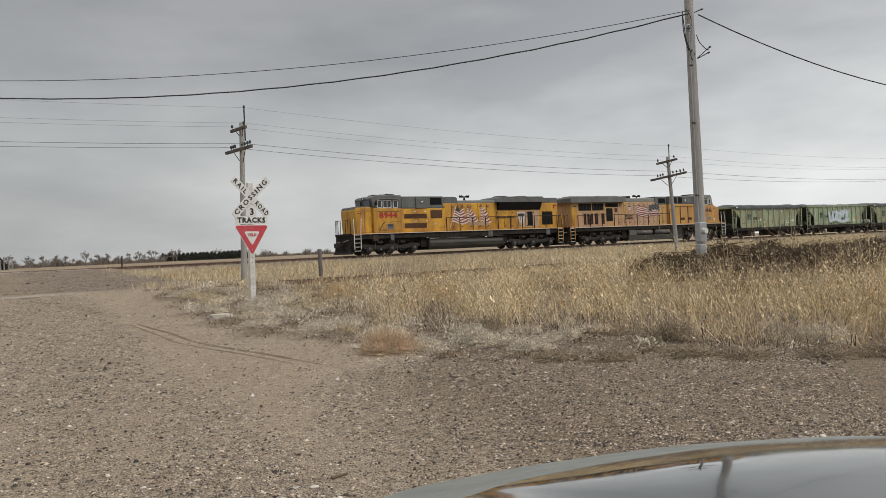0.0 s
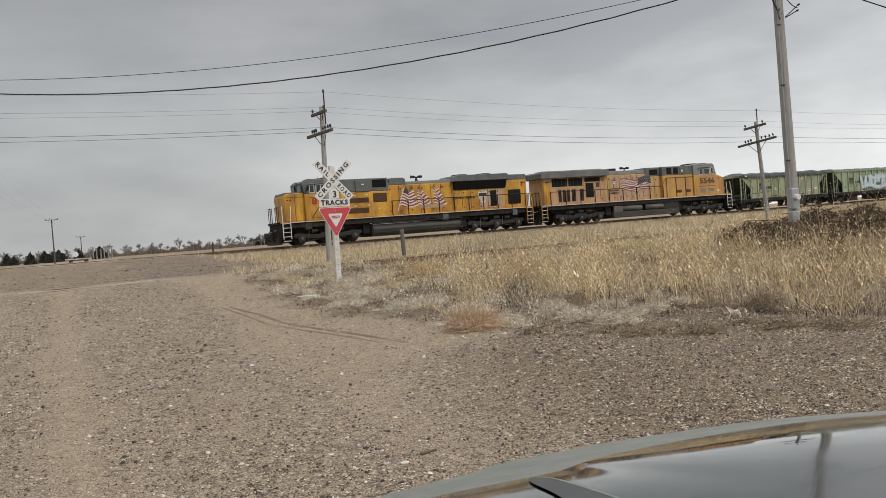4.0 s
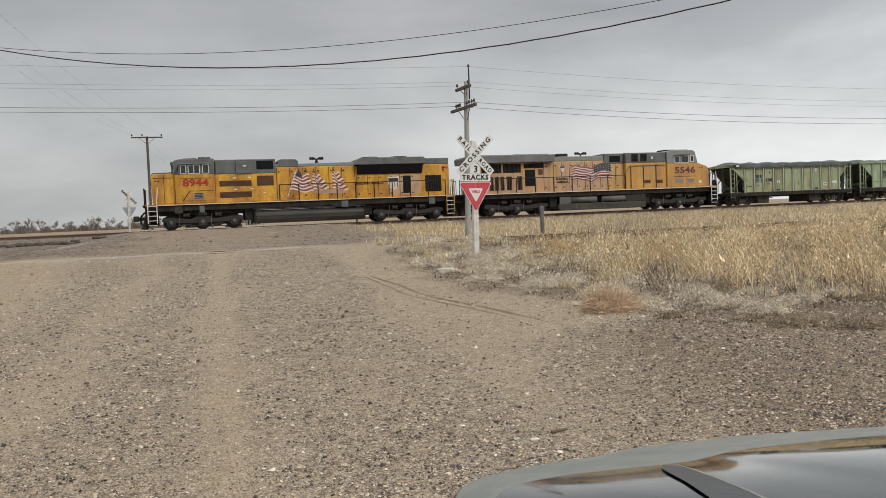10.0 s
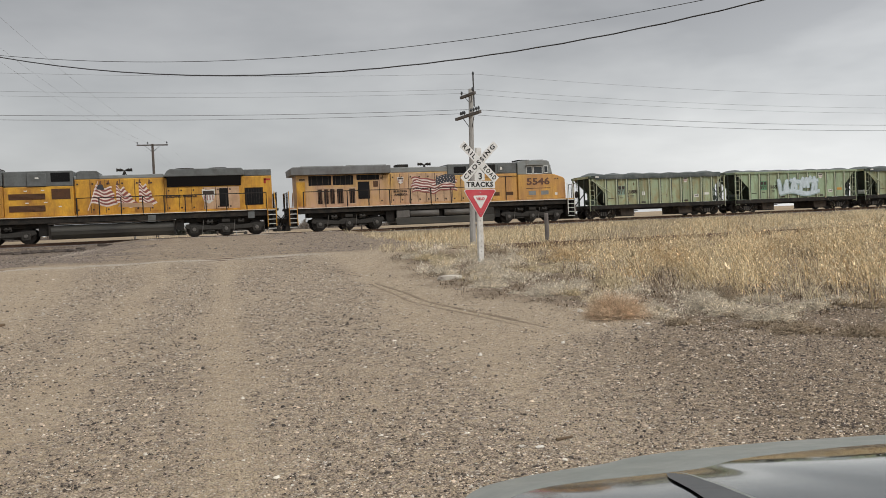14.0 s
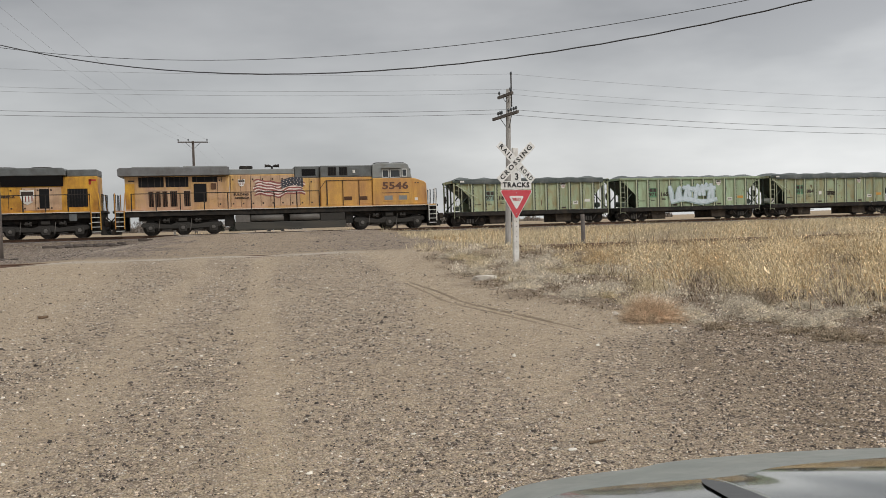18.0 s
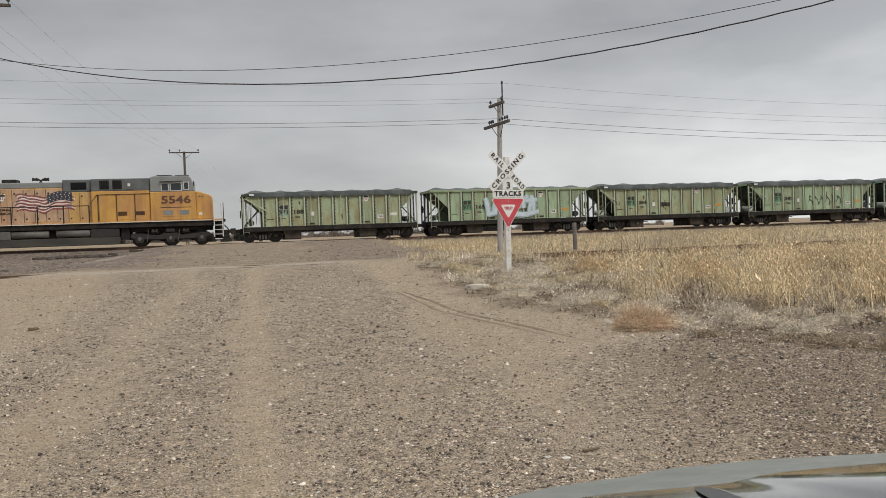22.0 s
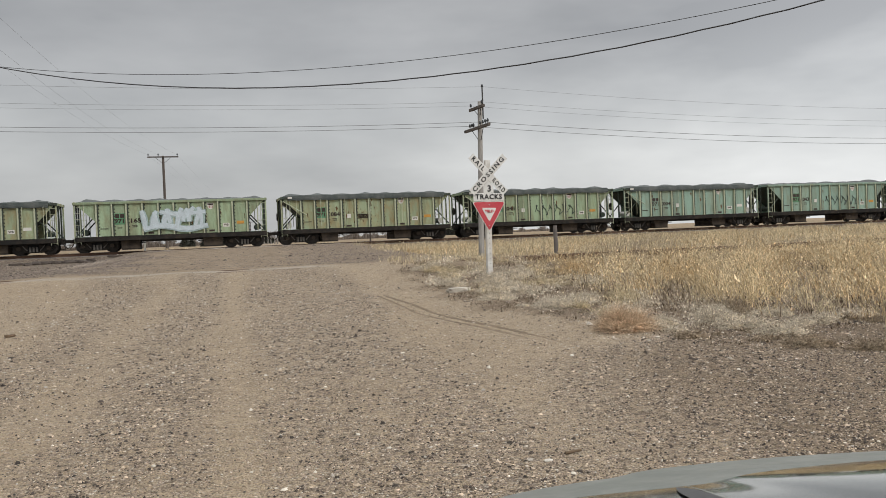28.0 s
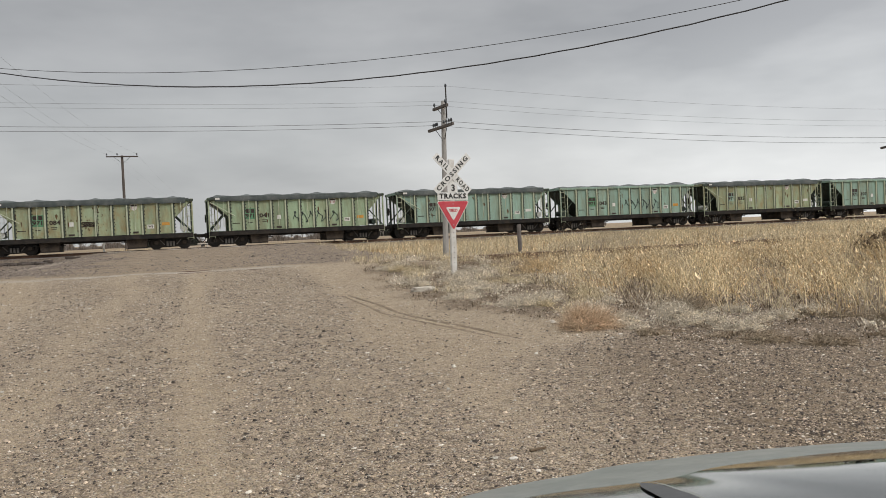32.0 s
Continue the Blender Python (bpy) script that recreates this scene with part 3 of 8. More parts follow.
def telegraph_pole(x, y, base, h, lean, turn, tilt):
    p = thing("telegraph_pole", "weathered grey wooden telegraph pole with two crossarms", "utility pole", Matrix.Translation((x, y, base)), "telegraph poles beside the railway")
    part("shaft", pole_shaft(h, 0.12, 0.088, lean), M["wood_pole"], p, smooth=True)
    spots = []
    for z, half, pins, r in ((h - 0.26, 0.62, (-0.52, 0.45), 0.05), (h - 1.07, 1.08, (-0.62, -0.45, -0.3, 0.3, 0.52, 0.74, 0.94), 0.055)):
        cx, cy = lean[0] * z / h, lean[1] * z / h
        bm = boxes((-half, half, -0.05, 0.05, -0.055, 0.055), bevel=0.008)
        m = Matrix.Translation((cx, cy, z)) @ pose(0, 0, 0, 0, tilt, turn) @ Matrix.Translation((0, -0.14, 0))
        bm.transform(m)
        part("crossarm", bm, M["arm"], p, "dark weathered crossarm")
        for k in pins:
            bm = bmesh.new()
            insulator(bm, k, 0, 0.05)
            bm.transform(m)
            part("insulator", bm, M["glass_ins"], p, "dark glass insulator")
            spots.append(m @ Vector((k, 0, 0.17)))
        for sgn in (-1, 1):
            a, b = m @ Vector((sgn * half * 0.45, 0.03, -0.05)), Vector((cx, cy, z - 0.45 * half - 0.1))
            part("brace", rods((a, b), r=0.014), M["iron"], p)
    part("top_rod", rods(((lean[0] + 0.12, lean[1], h - 0.7), (lean[0] + 0.12, lean[1], h + 0.55)), r=0.028), M["iron"], p, "iron ridge pin")
    bm = bmesh.new()
    insulator(bm, lean[0] + 0.12, lean[1], h + 0.5)
    part("insulator", bm, M["glass_ins"], p)
    spots.append(Vector((lean[0] + 0.12, lean[1], h + 0.6)))
    return [Vector((x, y, base)) + q for q in spots]


def cable(name, a, b, sag, r, material, label, twist=0.0):
    """A sagging wire between two places, as a round mesh."""
    a, b = Vector(a), Vector(b)
    n = 48
    bm = bmesh.new()
    side = (b - a).cross(Vector((0, 0, 1))).normalized()
    rings = []
    for i in range(n + 1):
        k = i / n
        p = a.lerp(b, k) - Vector((0, 0, 4 * sag * k * (1 - k)))
        p += Vector((0, 0, twist * math.sin(k * 150)))
        rings.append([bm.verts.new(p + side * (r * math.cos(q)) + Vector((0, 0, r * math.sin(q)))) for q in (0, math.pi / 2, math.pi, 1.5 * math.pi)])
    for u, v in zip(rings, rings[1:]):
        for q in range(4):
            bm.faces.new((u[q], v[q], v[(q + 1) % 4], u[(q + 1) % 4]))
    bmesh.ops.recalc_face_normals(bm, faces=bm.faces)
    ob = part(name, bm, material)
    return tagged(ob, label, "wire")


spots = [telegraph_pole(x, 31.2, z, h, lean, turn, tilt) for x, z, h, lean, turn, tilt in (
    (-13.6, 0.5, 6.2, (0.1, 0), -85, 0), (10.72, 0.5, 6.19, (0.24, 0.2), -82, -1), (35.15, 0.6, 5.25, (-0.45, 0), -76, -7), (59.5, 0.5, 5.2, (0, 0), -85, 0))]
for a, b in zip(spots, spots[1:]):
    for k in (0, 1, 2, 6, 9):
        cable("telegraph_wire", a[k], b[k], 0.22, 0.0042 if k in (0, 1, 9) else 0.0085, M["wire_thin"], "thin weathered telegraph wire between wooden poles")


def road_pole(x, y, base, h, r, arm, turn, label):
    p = thing("utility_pole", label, "utility pole", Matrix.Translation((x, y, base)), "power poles along the road")
    part("shaft", pole_shaft(h, r, r * 0.72), M["wood_dark"], p, smooth=True)
    z = h - 0.12
    m = pose(0, -0.16, z, 0, 0, turn)
    bm = boxes((-arm, arm, -0.055, 0.055, -0.06, 0.06), bevel=0.01)
    bm.transform(m)
    part("crossarm", bm, M["wood_dark"], p)
    spots = []
    for k in (-arm * 0.95, -arm * 0.3, arm * 0.93):
        bm = bmesh.new()
        insulator(bm, k, 0, 0.06, 1.5)
        bm.transform(m)
        part("insulator", bm, M["glass_ins"], p)
        spots.append(Vector((x, y, base)) + m @ Vector((k, 0, 0.25)))
    for s in (-1, 1):
        part("brace", rods((m @ Vector((s * arm * 0.5, 0.06, -0.05)), (0, -0.05, z - 0.7)), r=0.018), M["iron"], p)
    return spots


line = [road_pole(-9.0, 36.5, 0.55, 10.6, 0.17, 1.25, 3, "dark wooden power pole with a crossarm beside the tracks"),
        road_pole(-3.36, 89.0, 0.5, 9.95, 0.16, 1.5, 0, "tall dark wooden power pole with a single crossarm"),
        road_pole(5.4, 186.0, 0.3, 9.1, 0.15, 1.25, 0, "distant wooden power pole with a crossarm"),
        road_pole(17.6, 310.0, 0.3, 7.9, 0.16, 1.4, 0, "distant wooden power pole with a crossarm")]
for a, b in zip(line, line[1:]):
    for p, q in zip(a, b):
        cable("power_line", p, q, 0.7, 0.005, M["wire_thin"], "thin overhead power wire beside the road")

SERVICE = (18.45, 15.5)


def curved(points, n):
    """A smooth line through points in space, n steps to each stretch."""
    p = [Vector(q) for q in points]
    p = [p[0] * 2 - p[1], *p, p[-1] * 2 - p[-2]]
    out = []
    for a, b, c, d in zip(p, p[1:], p[2:], p[3:]):
        for i in range(n):
            t = i / n
            out.append(0.5 * ((2 * b) + (c - a) * t + (2 * a - 5 * b + 4 * c - d) * t * t + (3 * b - a - 3 * c + d) * t**3))
    return out + [p[-2]]


def service_pole():
    x, y = SERVICE
    p = thing("service_pole", "tall grey wooden service pole with meter box and conduit", "utility pole", Matrix.Translation((x, y, 1.0)))
    part("shaft", pole_shaft(7.7, 0.155, 0.115, (-0.12, 0.0), 0.8), M["wood_pole"], p, smooth=True)
    part("conduit", rods(((-0.15, -0.07, -0.3), (-0.20, -0.05, 6.3)), r=0.016, n=8), M["steel"], p, "thin grey conduit up the pole")
    for z in (1.6, 3.6, 5.2):
        part("strap", boxes((-0.21, -0.08, -0.10, -0.02, z, z + 0.03)), M["iron"], p)
    meter = part("meter_box", boxes((-0.36, -0.08, -0.28, -0.10, 0.32, 0.86), bevel=0.015), M["steel"], p, "grey galvanised meter box")
    bm = bmesh.new()
    rod(bm, (-0.22, -0.28, 0.62), (-0.22, -0.38, 0.62), 0.085, 0.075, 14)
    part("meter_dial", bm, M["white_paint"], meter, "round glass meter with a pale face")
    part("lower_box", boxes((-0.34, -0.08, -0.24, -0.08, -0.05, 0.26), bevel=0.015), M["steel"], p)
    part("weatherhead", boxes((-0.30, -0.17, -0.10, 0.0, 6.22, 6.34), bevel=0.03), M["steel"], p)
    for path, r in ((((-0.50, -0.1, 6.66), (-0.52, -0.12, 6.35), (-0.50, -0.14, 6.0), (-0.38, -0.14, 5.66), (-0.22, -0.12, 5.58), (-0.16, -0.1, 5.64)), 0.014),
                    (((-0.50, -0.1, 6.64), (-0.46, -0.12, 6.2), (-0.44, -0.14, 5.9), (-0.30, -0.14, 5.60), (-0.24, -0.12, 5.42), (-0.12, -0.1, 5.36), (-0.10, -0.12, 5.55)), 0.012),
                    (((-0.36, -0.1, 6.74), (-0.20, -0.12, 6.55), (-0.22, -0.14, 6.28), (-0.34, -0.12, 6.20), (-0.26, -0.12, 6.30)), 0.010),
                    (((-0.02, -0.15, 6.05), (0.05, -0.18, 5.86), (0.24, -0.2, 5.70), (0.40, -0.2, 5.66)), 0.012)):
        loop = bmesh.new()
        pts = curved(path, 6)
        for a, b in zip(pts, pts[1:]):
            rod(loop, a, b, r, n=5)
        part("drip_loop", loop, M["wire"], p, "black drooping service cable loop")
    for a, b in (((0.02, -0.12, 5.42), (0.44, -0.2, 5.74)), ((0.02, -0.12, 5.40), (0.38, -0.2, 5.58)), ((0.10, 0, 6.72), (0.22, -0.16, 6.78))):
        part("wire_bracket", rods((a, b), r=0.014), M["iron"], p)
        part("insulator", rod(bmesh.new(), b, (b[0] + 0.05, b[1], b[2] + 0.02), 0.03, 0.026, 8), M["glass_ins"], p)


service_pole()
cable("service_cable", (-8.8, 36.3, 9.03), (18.15, 15.35, 7.61), 2.03, 0.019, M["wire"], "thick twisted black service cable strung overhead", 0.012)
cable("service_wire", (-8.8, 36.3, 8.90), (18.2, 15.35, 7.70), 1.454, 0.0095, M["wire"], "black overhead wire above the service cable")
cable("service_drop", (18.6, 15.4, 7.64), (50.0, 15.0, 8.95), 2.09, 0.02, M["wire"], "black service cable sagging away from the pole", 0.01)
road_pole(50.0, 15.1, 0.3, 8.75, 0.16, 1.2, 90, "dark wooden power pole far along the yard")


def fence_post(x, y, h):
    p = thing("fence_post", "short weathered wooden fence post in the grass", "fence post", Matrix.Translation((x, y, float(ground_z(x, y)))))
    part("post", pole_shaft(h, 0.085, 0.075, (-0.02, 0), 0.3), M["arm"], p, smooth=True)


fence_post(12.8, 28.6, 1.18)


# ---- crossing signs ----
def triangle(bm, half, y0, y1, z_top, z_bot, r):
    """A rounded triangle with its point down, between two planes of y."""
    pts = []
    for cx, cz, a0 in ((-half + 1.6 * r, z_top - r, 90), (0, z_bot + 2.0 * r, 210), (half - 1.6 * r, z_top - r, 330)):
        for k in range(5):
            a = radians(a0 + 120 * k / 4)
            pts.append((cx + r * math.cos(a), cz + r * math.sin(a)))
    lo, hi = [bm.verts.new((x, y0, z)) for x, z in pts], [bm.verts.new((x, y1, z)) for x, z in pts]
    bm.faces.new(lo)
    bm.faces.new(hi[::-1])
    for i in range(len(lo)):
        j = (i + 1) % len(lo)
        bm.faces.new((lo[j], lo[i], hi[i], hi[j]))
    bmesh.ops.recalc_face_normals(bm, faces=bm.faces)
    return bm


def upright(x, y, z, turn=0.0):
    """The plane of a sign's face: x along the line, y up, seen from -y."""
    return Matrix.Translation((x, y, z)) @ Matrix.Rotation(radians(90), 4, "X") @ Matrix.Rotation(radians(turn), 4, "Z")


def crossing_sign(x, y, base, turn, lean, label, post_label, both=False):
    s = thing("crossing_sign", label, "road sign", pose(x, y, base, 0, lean, turn), "railroad crossing signs")
    part("post", boxes((-0.075, 0.075, -0.06, 0.06, -0.5, 3.22), bevel=0.008), M["post_white"], s, post_label)
    for k in range(8):
        part("bolt_hole", rod(bmesh.new(), (0.0, -0.0605, 0.35 + 0.14 * k), (0.0, -0.0635, 0.35 + 0.14 * k), 0.012, n=6), M["sign_black"], s)
    cz = 2.82
    for words, ang, yy, split in (("RAIL  ROAD", -45, -0.072, True), ("CROSSING", 45, -0.086, False)):
        bm = boxes((-0.72, 0.72, -0.004, 0.004, -0.106, 0.106), bevel=0.003)
        bm.transform(Matrix.Translation((0, yy, cz)) @ Matrix.Rotation(radians(-ang), 4, "Y"))
        blade = part("blade", bm, M["white_paint"], s, "white diagonal crossbuck blade with black letters")
        if split:
            for w, cx in (("RAIL", -0.42), ("ROAD", 0.43)):
                lettering("lettering", w, 0.18, M["sign_black"], blade, Matrix.Translation((0, 0, cz)) @ Matrix.Rotation(radians(-ang), 4, "Y") @ upright(cx, yy - 0.006, 0), bold=0.004, spread=1.4, width=0.47)
        else:
            lettering("lettering", words, 0.18, M["sign_black"], blade, Matrix.Translation((0, 0, cz)) @ Matrix.Rotation(radians(-ang), 4, "Y") @ upright(0, yy - 0.006, 0), bold=0.004, spread=1.35, width=1.28)
        if both:
            for w, cx in ((("RAIL", -0.42), ("ROAD", 0.43)) if split else (("CROSS", -0.38), ("SING", 0.42))):
                m = Matrix.Translation((0, 0, cz)) @ Matrix.Rotation(radians(ang), 4, "Y") @ Matrix.Rotation(math.pi, 4, "Z") @ upright(cx, -(yy + 0.008), 0)
                lettering("lettering", w, 0.195, M["sign_black"], blade, m, bold=0.009, spread=1.3, width=0.52)
    count = part("count_plate", boxes((-0.46, 0.46, -0.072, -0.064, 2.09, 2.30), bevel=0.003), M["white_paint"], s, "white plate that says tracks")
    lettering("lettering", "TRACKS", 0.19, M["sign_black"], count, upright(0, -0.077, 2.195), bold=0.006, spread=1.15, width=0.80)
    num = part("number_plate", prism([(-0.15, 2.31), (0.15, 2.31), (0.15, 2.5), (0, 2.64), (-0.15, 2.5)], -0.07, -0.063), M["white_paint"], s, "white tab with the number of tracks")
    lettering("lettering", "3", 0.25, M["sign_black"], num, upright(0.02, -0.075, 2.42), bold=0.006)
    y_ = part("yield_sign", triangle(bmesh.new(), 0.50, -0.072, -0.066, 2.07, 1.22, 0.045), M["white_paint"], s, "red and white triangular yield sign")
    part("red_border", triangle(bmesh.new(), 0.472, -0.078, -0.0725, 2.055, 1.25, 0.04), M["red_sign"], y_, "faded red face")
    part("white_centre", triangle(bmesh.new(), 0.225, -0.083, -0.0785, 1.895, 1.51, 0.03), M["white_paint"], y_)
    lettering("lettering", "YIELD", 0.10, M["red_sign"], y_, upright(0, -0.088, 1.80), bold=0.003, width=0.26)
    part("sign_back", triangle(bmesh.new(), 0.498, -0.065, -0.062, 2.068, 1.222, 0.045), M["sign_back"], y_, "bare grey metal back")
    for z in (1.4, 1.98, 2.15):
        part("bolt", rod(bmesh.new(), (0, -0.08, z), (0, -0.092, z), 0.014, n=6), M["steel"], s)
    return s


crossing_sign(7.66, 21.67, float(ground_z(7.66, 21.67)) - 0.02, 4, 0.8, "crossbuck and yield sign on a white post", "square white post with bolt holes")
crossing_sign(-3.95, 63.8, float(ground_z(-3.95, 63.8)) - 0.15, 180, -1.5, "crossbuck and yield sign seen from its grey back", "square white post", True)


# ---- the train: two locomotives and a rake of hopper cars ----
T = {
    "yellow": mat("armour_yellow_paint", (0.65, 0.352, 0.035), 0.5, streak=(0.25, 0.10, 0.025), streak_amount=0.45, vary=0.10, scale=0.8, fine=14, bump=0.05, dirt=(0.30, 0.125, 0.03), dirt_amount=0.62, dirt_scale=0.9, stretch=(1, 1, 0.45)),
    "faded": mat("sun_faded_yellow_paint", (0.56, 0.345, 0.115), 0.6, streak=(0.20, 0.10, 0.055), streak_amount=0.6, vary=0.11, scale=0.8, fine=14, bump=0.05, dirt=(0.52, 0.33, 0.22), dirt_amount=0.75, dirt_scale=0.35, stretch=(1, 1, 0.6)),
    "grey": mat("harbour_grey_paint", (0.125, 0.135, 0.135), 0.6, vary=0.1, scale=0.8, fine=14, bump=0.05, dirt=(0.06, 0.058, 0.052), dirt_amount=0.4, dirt_scale=1.5),
    "grey_wing": mat("weathered_mid_grey_paint", (0.17, 0.175, 0.178), 0.65, vary=0.08, dirt=(0.10, 0.095, 0.088), dirt_amount=0.45, dirt_scale=1.2, streak=(0.08, 0.075, 0.07), streak_amount=0.4),
    "grey_light": mat("pale_grey_roof_paint", (0.23, 0.245, 0.24), 0.6, vary=0.08, dirt=(0.16, 0.15, 0.13), dirt_amount=0.4, dirt_scale=1.5),
    "under": mat("grimy_black_running_gear", (0.022, 0.021, 0.02), 0.75, vary=0.3, scale=3, fine=25, dirt=(0.06, 0.048, 0.038), dirt_amount=0.4, dirt_scale=2.2, spec=0.15),
    "under_brown": mat("dusty_brown_running_gear", (0.055, 0.046, 0.039), 0.8, vary=0.3, scale=3, fine=25, dirt=(0.10, 0.078, 0.058), dirt_amount=0.5, dirt_scale=2.2, spec=0.15),
    "tank": mat("dark_fuel_tank_paint", (0.058, 0.056, 0.051), 0.5, vary=0.2, scale=1.2, dirt=(0.075, 0.068, 0.055), dirt_amount=0.5, dirt_scale=1.2, stretch=(0.4, 1, 2), spec=0.2),
    "truck": mat("dusty_grey_cast_steel", (0.046, 0.043, 0.039), 0.75, vary=0.3, scale=3, fine=25, dirt=(0.03, 0.027, 0.024), dirt_amount=0.45, dirt_scale=3.0, spec=0.2),
    "drum": mat("dusty_grey_and_highlight_paint", (0.12, 0.112, 0.103), 0.6, vary=0.15, dirt=(0.08, 0.07, 0.06), dirt_amount=0.4, dirt_scale=2),
    "faded_deep": mat("deep_weathered_orange_yellow_paint", (0.60, 0.335, 0.075), 0.6, streak=(0.26, 0.115, 0.05), streak_amount=0.5, vary=0.11, scale=0.8, fine=14, bump=0.05, dirt=(0.40, 0.20, 0.10), dirt_amount=0.5, dirt_scale=0.5, stretch=(1, 1, 0.6)),
    "tan": mat("pinkish_faded_tan_paint", (0.53, 0.365, 0.235), 0.65, vary=0.1, dirt=(0.36, 0.22, 0.13), dirt_amount=0.4, dirt_scale=1.2, streak=(0.25, 0.14, 0.08), streak_amount=0.4),
    "grille": mat("black_radiator_screen", (0.012, 0.012, 0.013), 0.7, vary=0.2, spec=0.15),
    "grille_brown": mat("rusty_brown_louvre", (0.10, 0.045, 0.02), 0.75, vary=0.25),
    "glass": mat("dark_cab_glass", (0.03, 0.035, 0.04), 0.06, vary=0.05, bump=0),
    "frame": mat("silver_window_frame", (0.62, 0.62, 0.60), 0.4, metal=0.3, vary=0.08),
    "white": mat("off_white_paint", (0.72, 0.71, 0.67), 0.6, vary=0.08, dirt=(0.4, 0.36, 0.3), dirt_amount=0.3, dirt_scale=3),
    "red": mat("red_paint", (0.36, 0.028, 0.016), 0.5, vary=0.08),
    "flag_red": mat("faded_flag_red", (0.26, 0.078, 0.07), 0.6, vary=0.15, fine=20),
    "flag_white": mat("faded_flag_white", (0.72, 0.61, 0.55), 0.6, vary=0.1, fine=20),
    "flag_blue": mat("faded_flag_blue", (0.04, 0.043, 0.055), 0.6, vary=0.2, fine=20),
    "letter": mat("black_lettering_paint", (0.035, 0.022, 0.016), 0.6, vary=0.15),
    "brown_letter": mat("dark_brown_numeral_paint", (0.11, 0.05, 0.03), 0.6, vary=0.2),
    "wheel": mat("worn_wheel_steel", (0.038, 0.034, 0.031), 0.55, metal=0.4, vary=0.2),
    "tread": mat("bright_wheel_rim", (0.36, 0.35, 0.34), 0.35, metal=0.85, vary=0.1),
    "green": mat("chalky_pale_green_paint", (0.31, 0.41, 0.265), 0.7, streak=(0.13, 0.13, 0.08), streak_amount=0.5, vary=0.07, scale=1.2, fine=18, bump=0.08, dirt=(0.23, 0.19, 0.10), dirt_amount=0.34, dirt_scale=1.6, stretch=(1, 1, 0.35), per="object"),
    "green_mint": mat("chalky_mint_green_paint", (0.265, 0.395, 0.325), 0.7, streak=(0.13, 0.14, 0.10), streak_amount=0.5, vary=0.07, scale=1.2, fine=18, bump=0.08, dirt=(0.24, 0.21, 0.13), dirt_amount=0.30, dirt_scale=1.6, stretch=(1, 1, 0.35), per="object"),
    "green_olive": mat("weathered_olive_green_paint", (0.33, 0.40, 0.255), 0.7, streak=(0.15, 0.11, 0.05), streak_amount=0.55, vary=0.07, scale=1.2, fine=18, bump=0.08, dirt=(0.30, 0.20, 0.08), dirt_amount=0.42, dirt_scale=2.4, stretch=(1, 1, 0.5), per="object"),
    # darker copy of the car green: shade is put into this colour
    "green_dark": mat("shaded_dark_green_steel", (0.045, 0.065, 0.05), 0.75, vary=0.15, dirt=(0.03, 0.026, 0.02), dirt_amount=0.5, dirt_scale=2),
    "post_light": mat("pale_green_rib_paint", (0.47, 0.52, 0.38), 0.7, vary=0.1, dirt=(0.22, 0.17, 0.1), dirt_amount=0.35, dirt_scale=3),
    "patch": mat("fresh_dark_green_patch", (0.10, 0.24, 0.13), 0.6, vary=0.1),
    "tarp": mat("dark_green_black_tarpaulin", (0.032, 0.042, 0.04), 0.7, vary=0.2, scale=1.5, fine=12, bump=0.5, dirt=(0.11, 0.115, 0.105), dirt_amount=0.45, dirt_scale=1.2),
    "tarp_grey": mat("grey_green_tarpaulin", (0.075, 0.088, 0.085), 0.7, vary=0.18, scale=1.5, fine=12, bump=0.5, dirt=(0.07, 0.08, 0.075), dirt_amount=0.4, dirt_scale=1.2),
    "spray": mat("pale_blue_white_spray_paint", (0.52, 0.60, 0.645), 0.6, vary=0.1, fine=14),
    "spray_blue": mat("hazy_blue_spray_paint", (0.34, 0.44, 0.46), 0.6, vary=0.18, scale=2.5, fine=10, dirt=(0.30, 0.40, 0.34), dirt_amount=0.5, dirt_scale=1.2),
    "spray_dark": mat("black_spray_paint", (0.03, 0.04, 0.045), 0.6, vary=0.15),
    "orange": mat("orange_panel_paint", (0.55, 0.27, 0.05), 0.6, vary=0.12),
    "rust": mat("brown_rust_streak", (0.115, 0.07, 0.03), 0.85, vary=0.25),
}
WHEELS = []
VEHICLES = []


def turned(y, x, z, side):
    """The plane of a car's side, for lettering: reads from outside. side -1 is the near side."""
    return Matrix.Translation((x, y, z)) @ Matrix.Rotation(radians(0 if side < 0 else 180), 4, "Z") @ Matrix.Rotation(radians(90), 4, "X")


WHEEL_MESH = {}


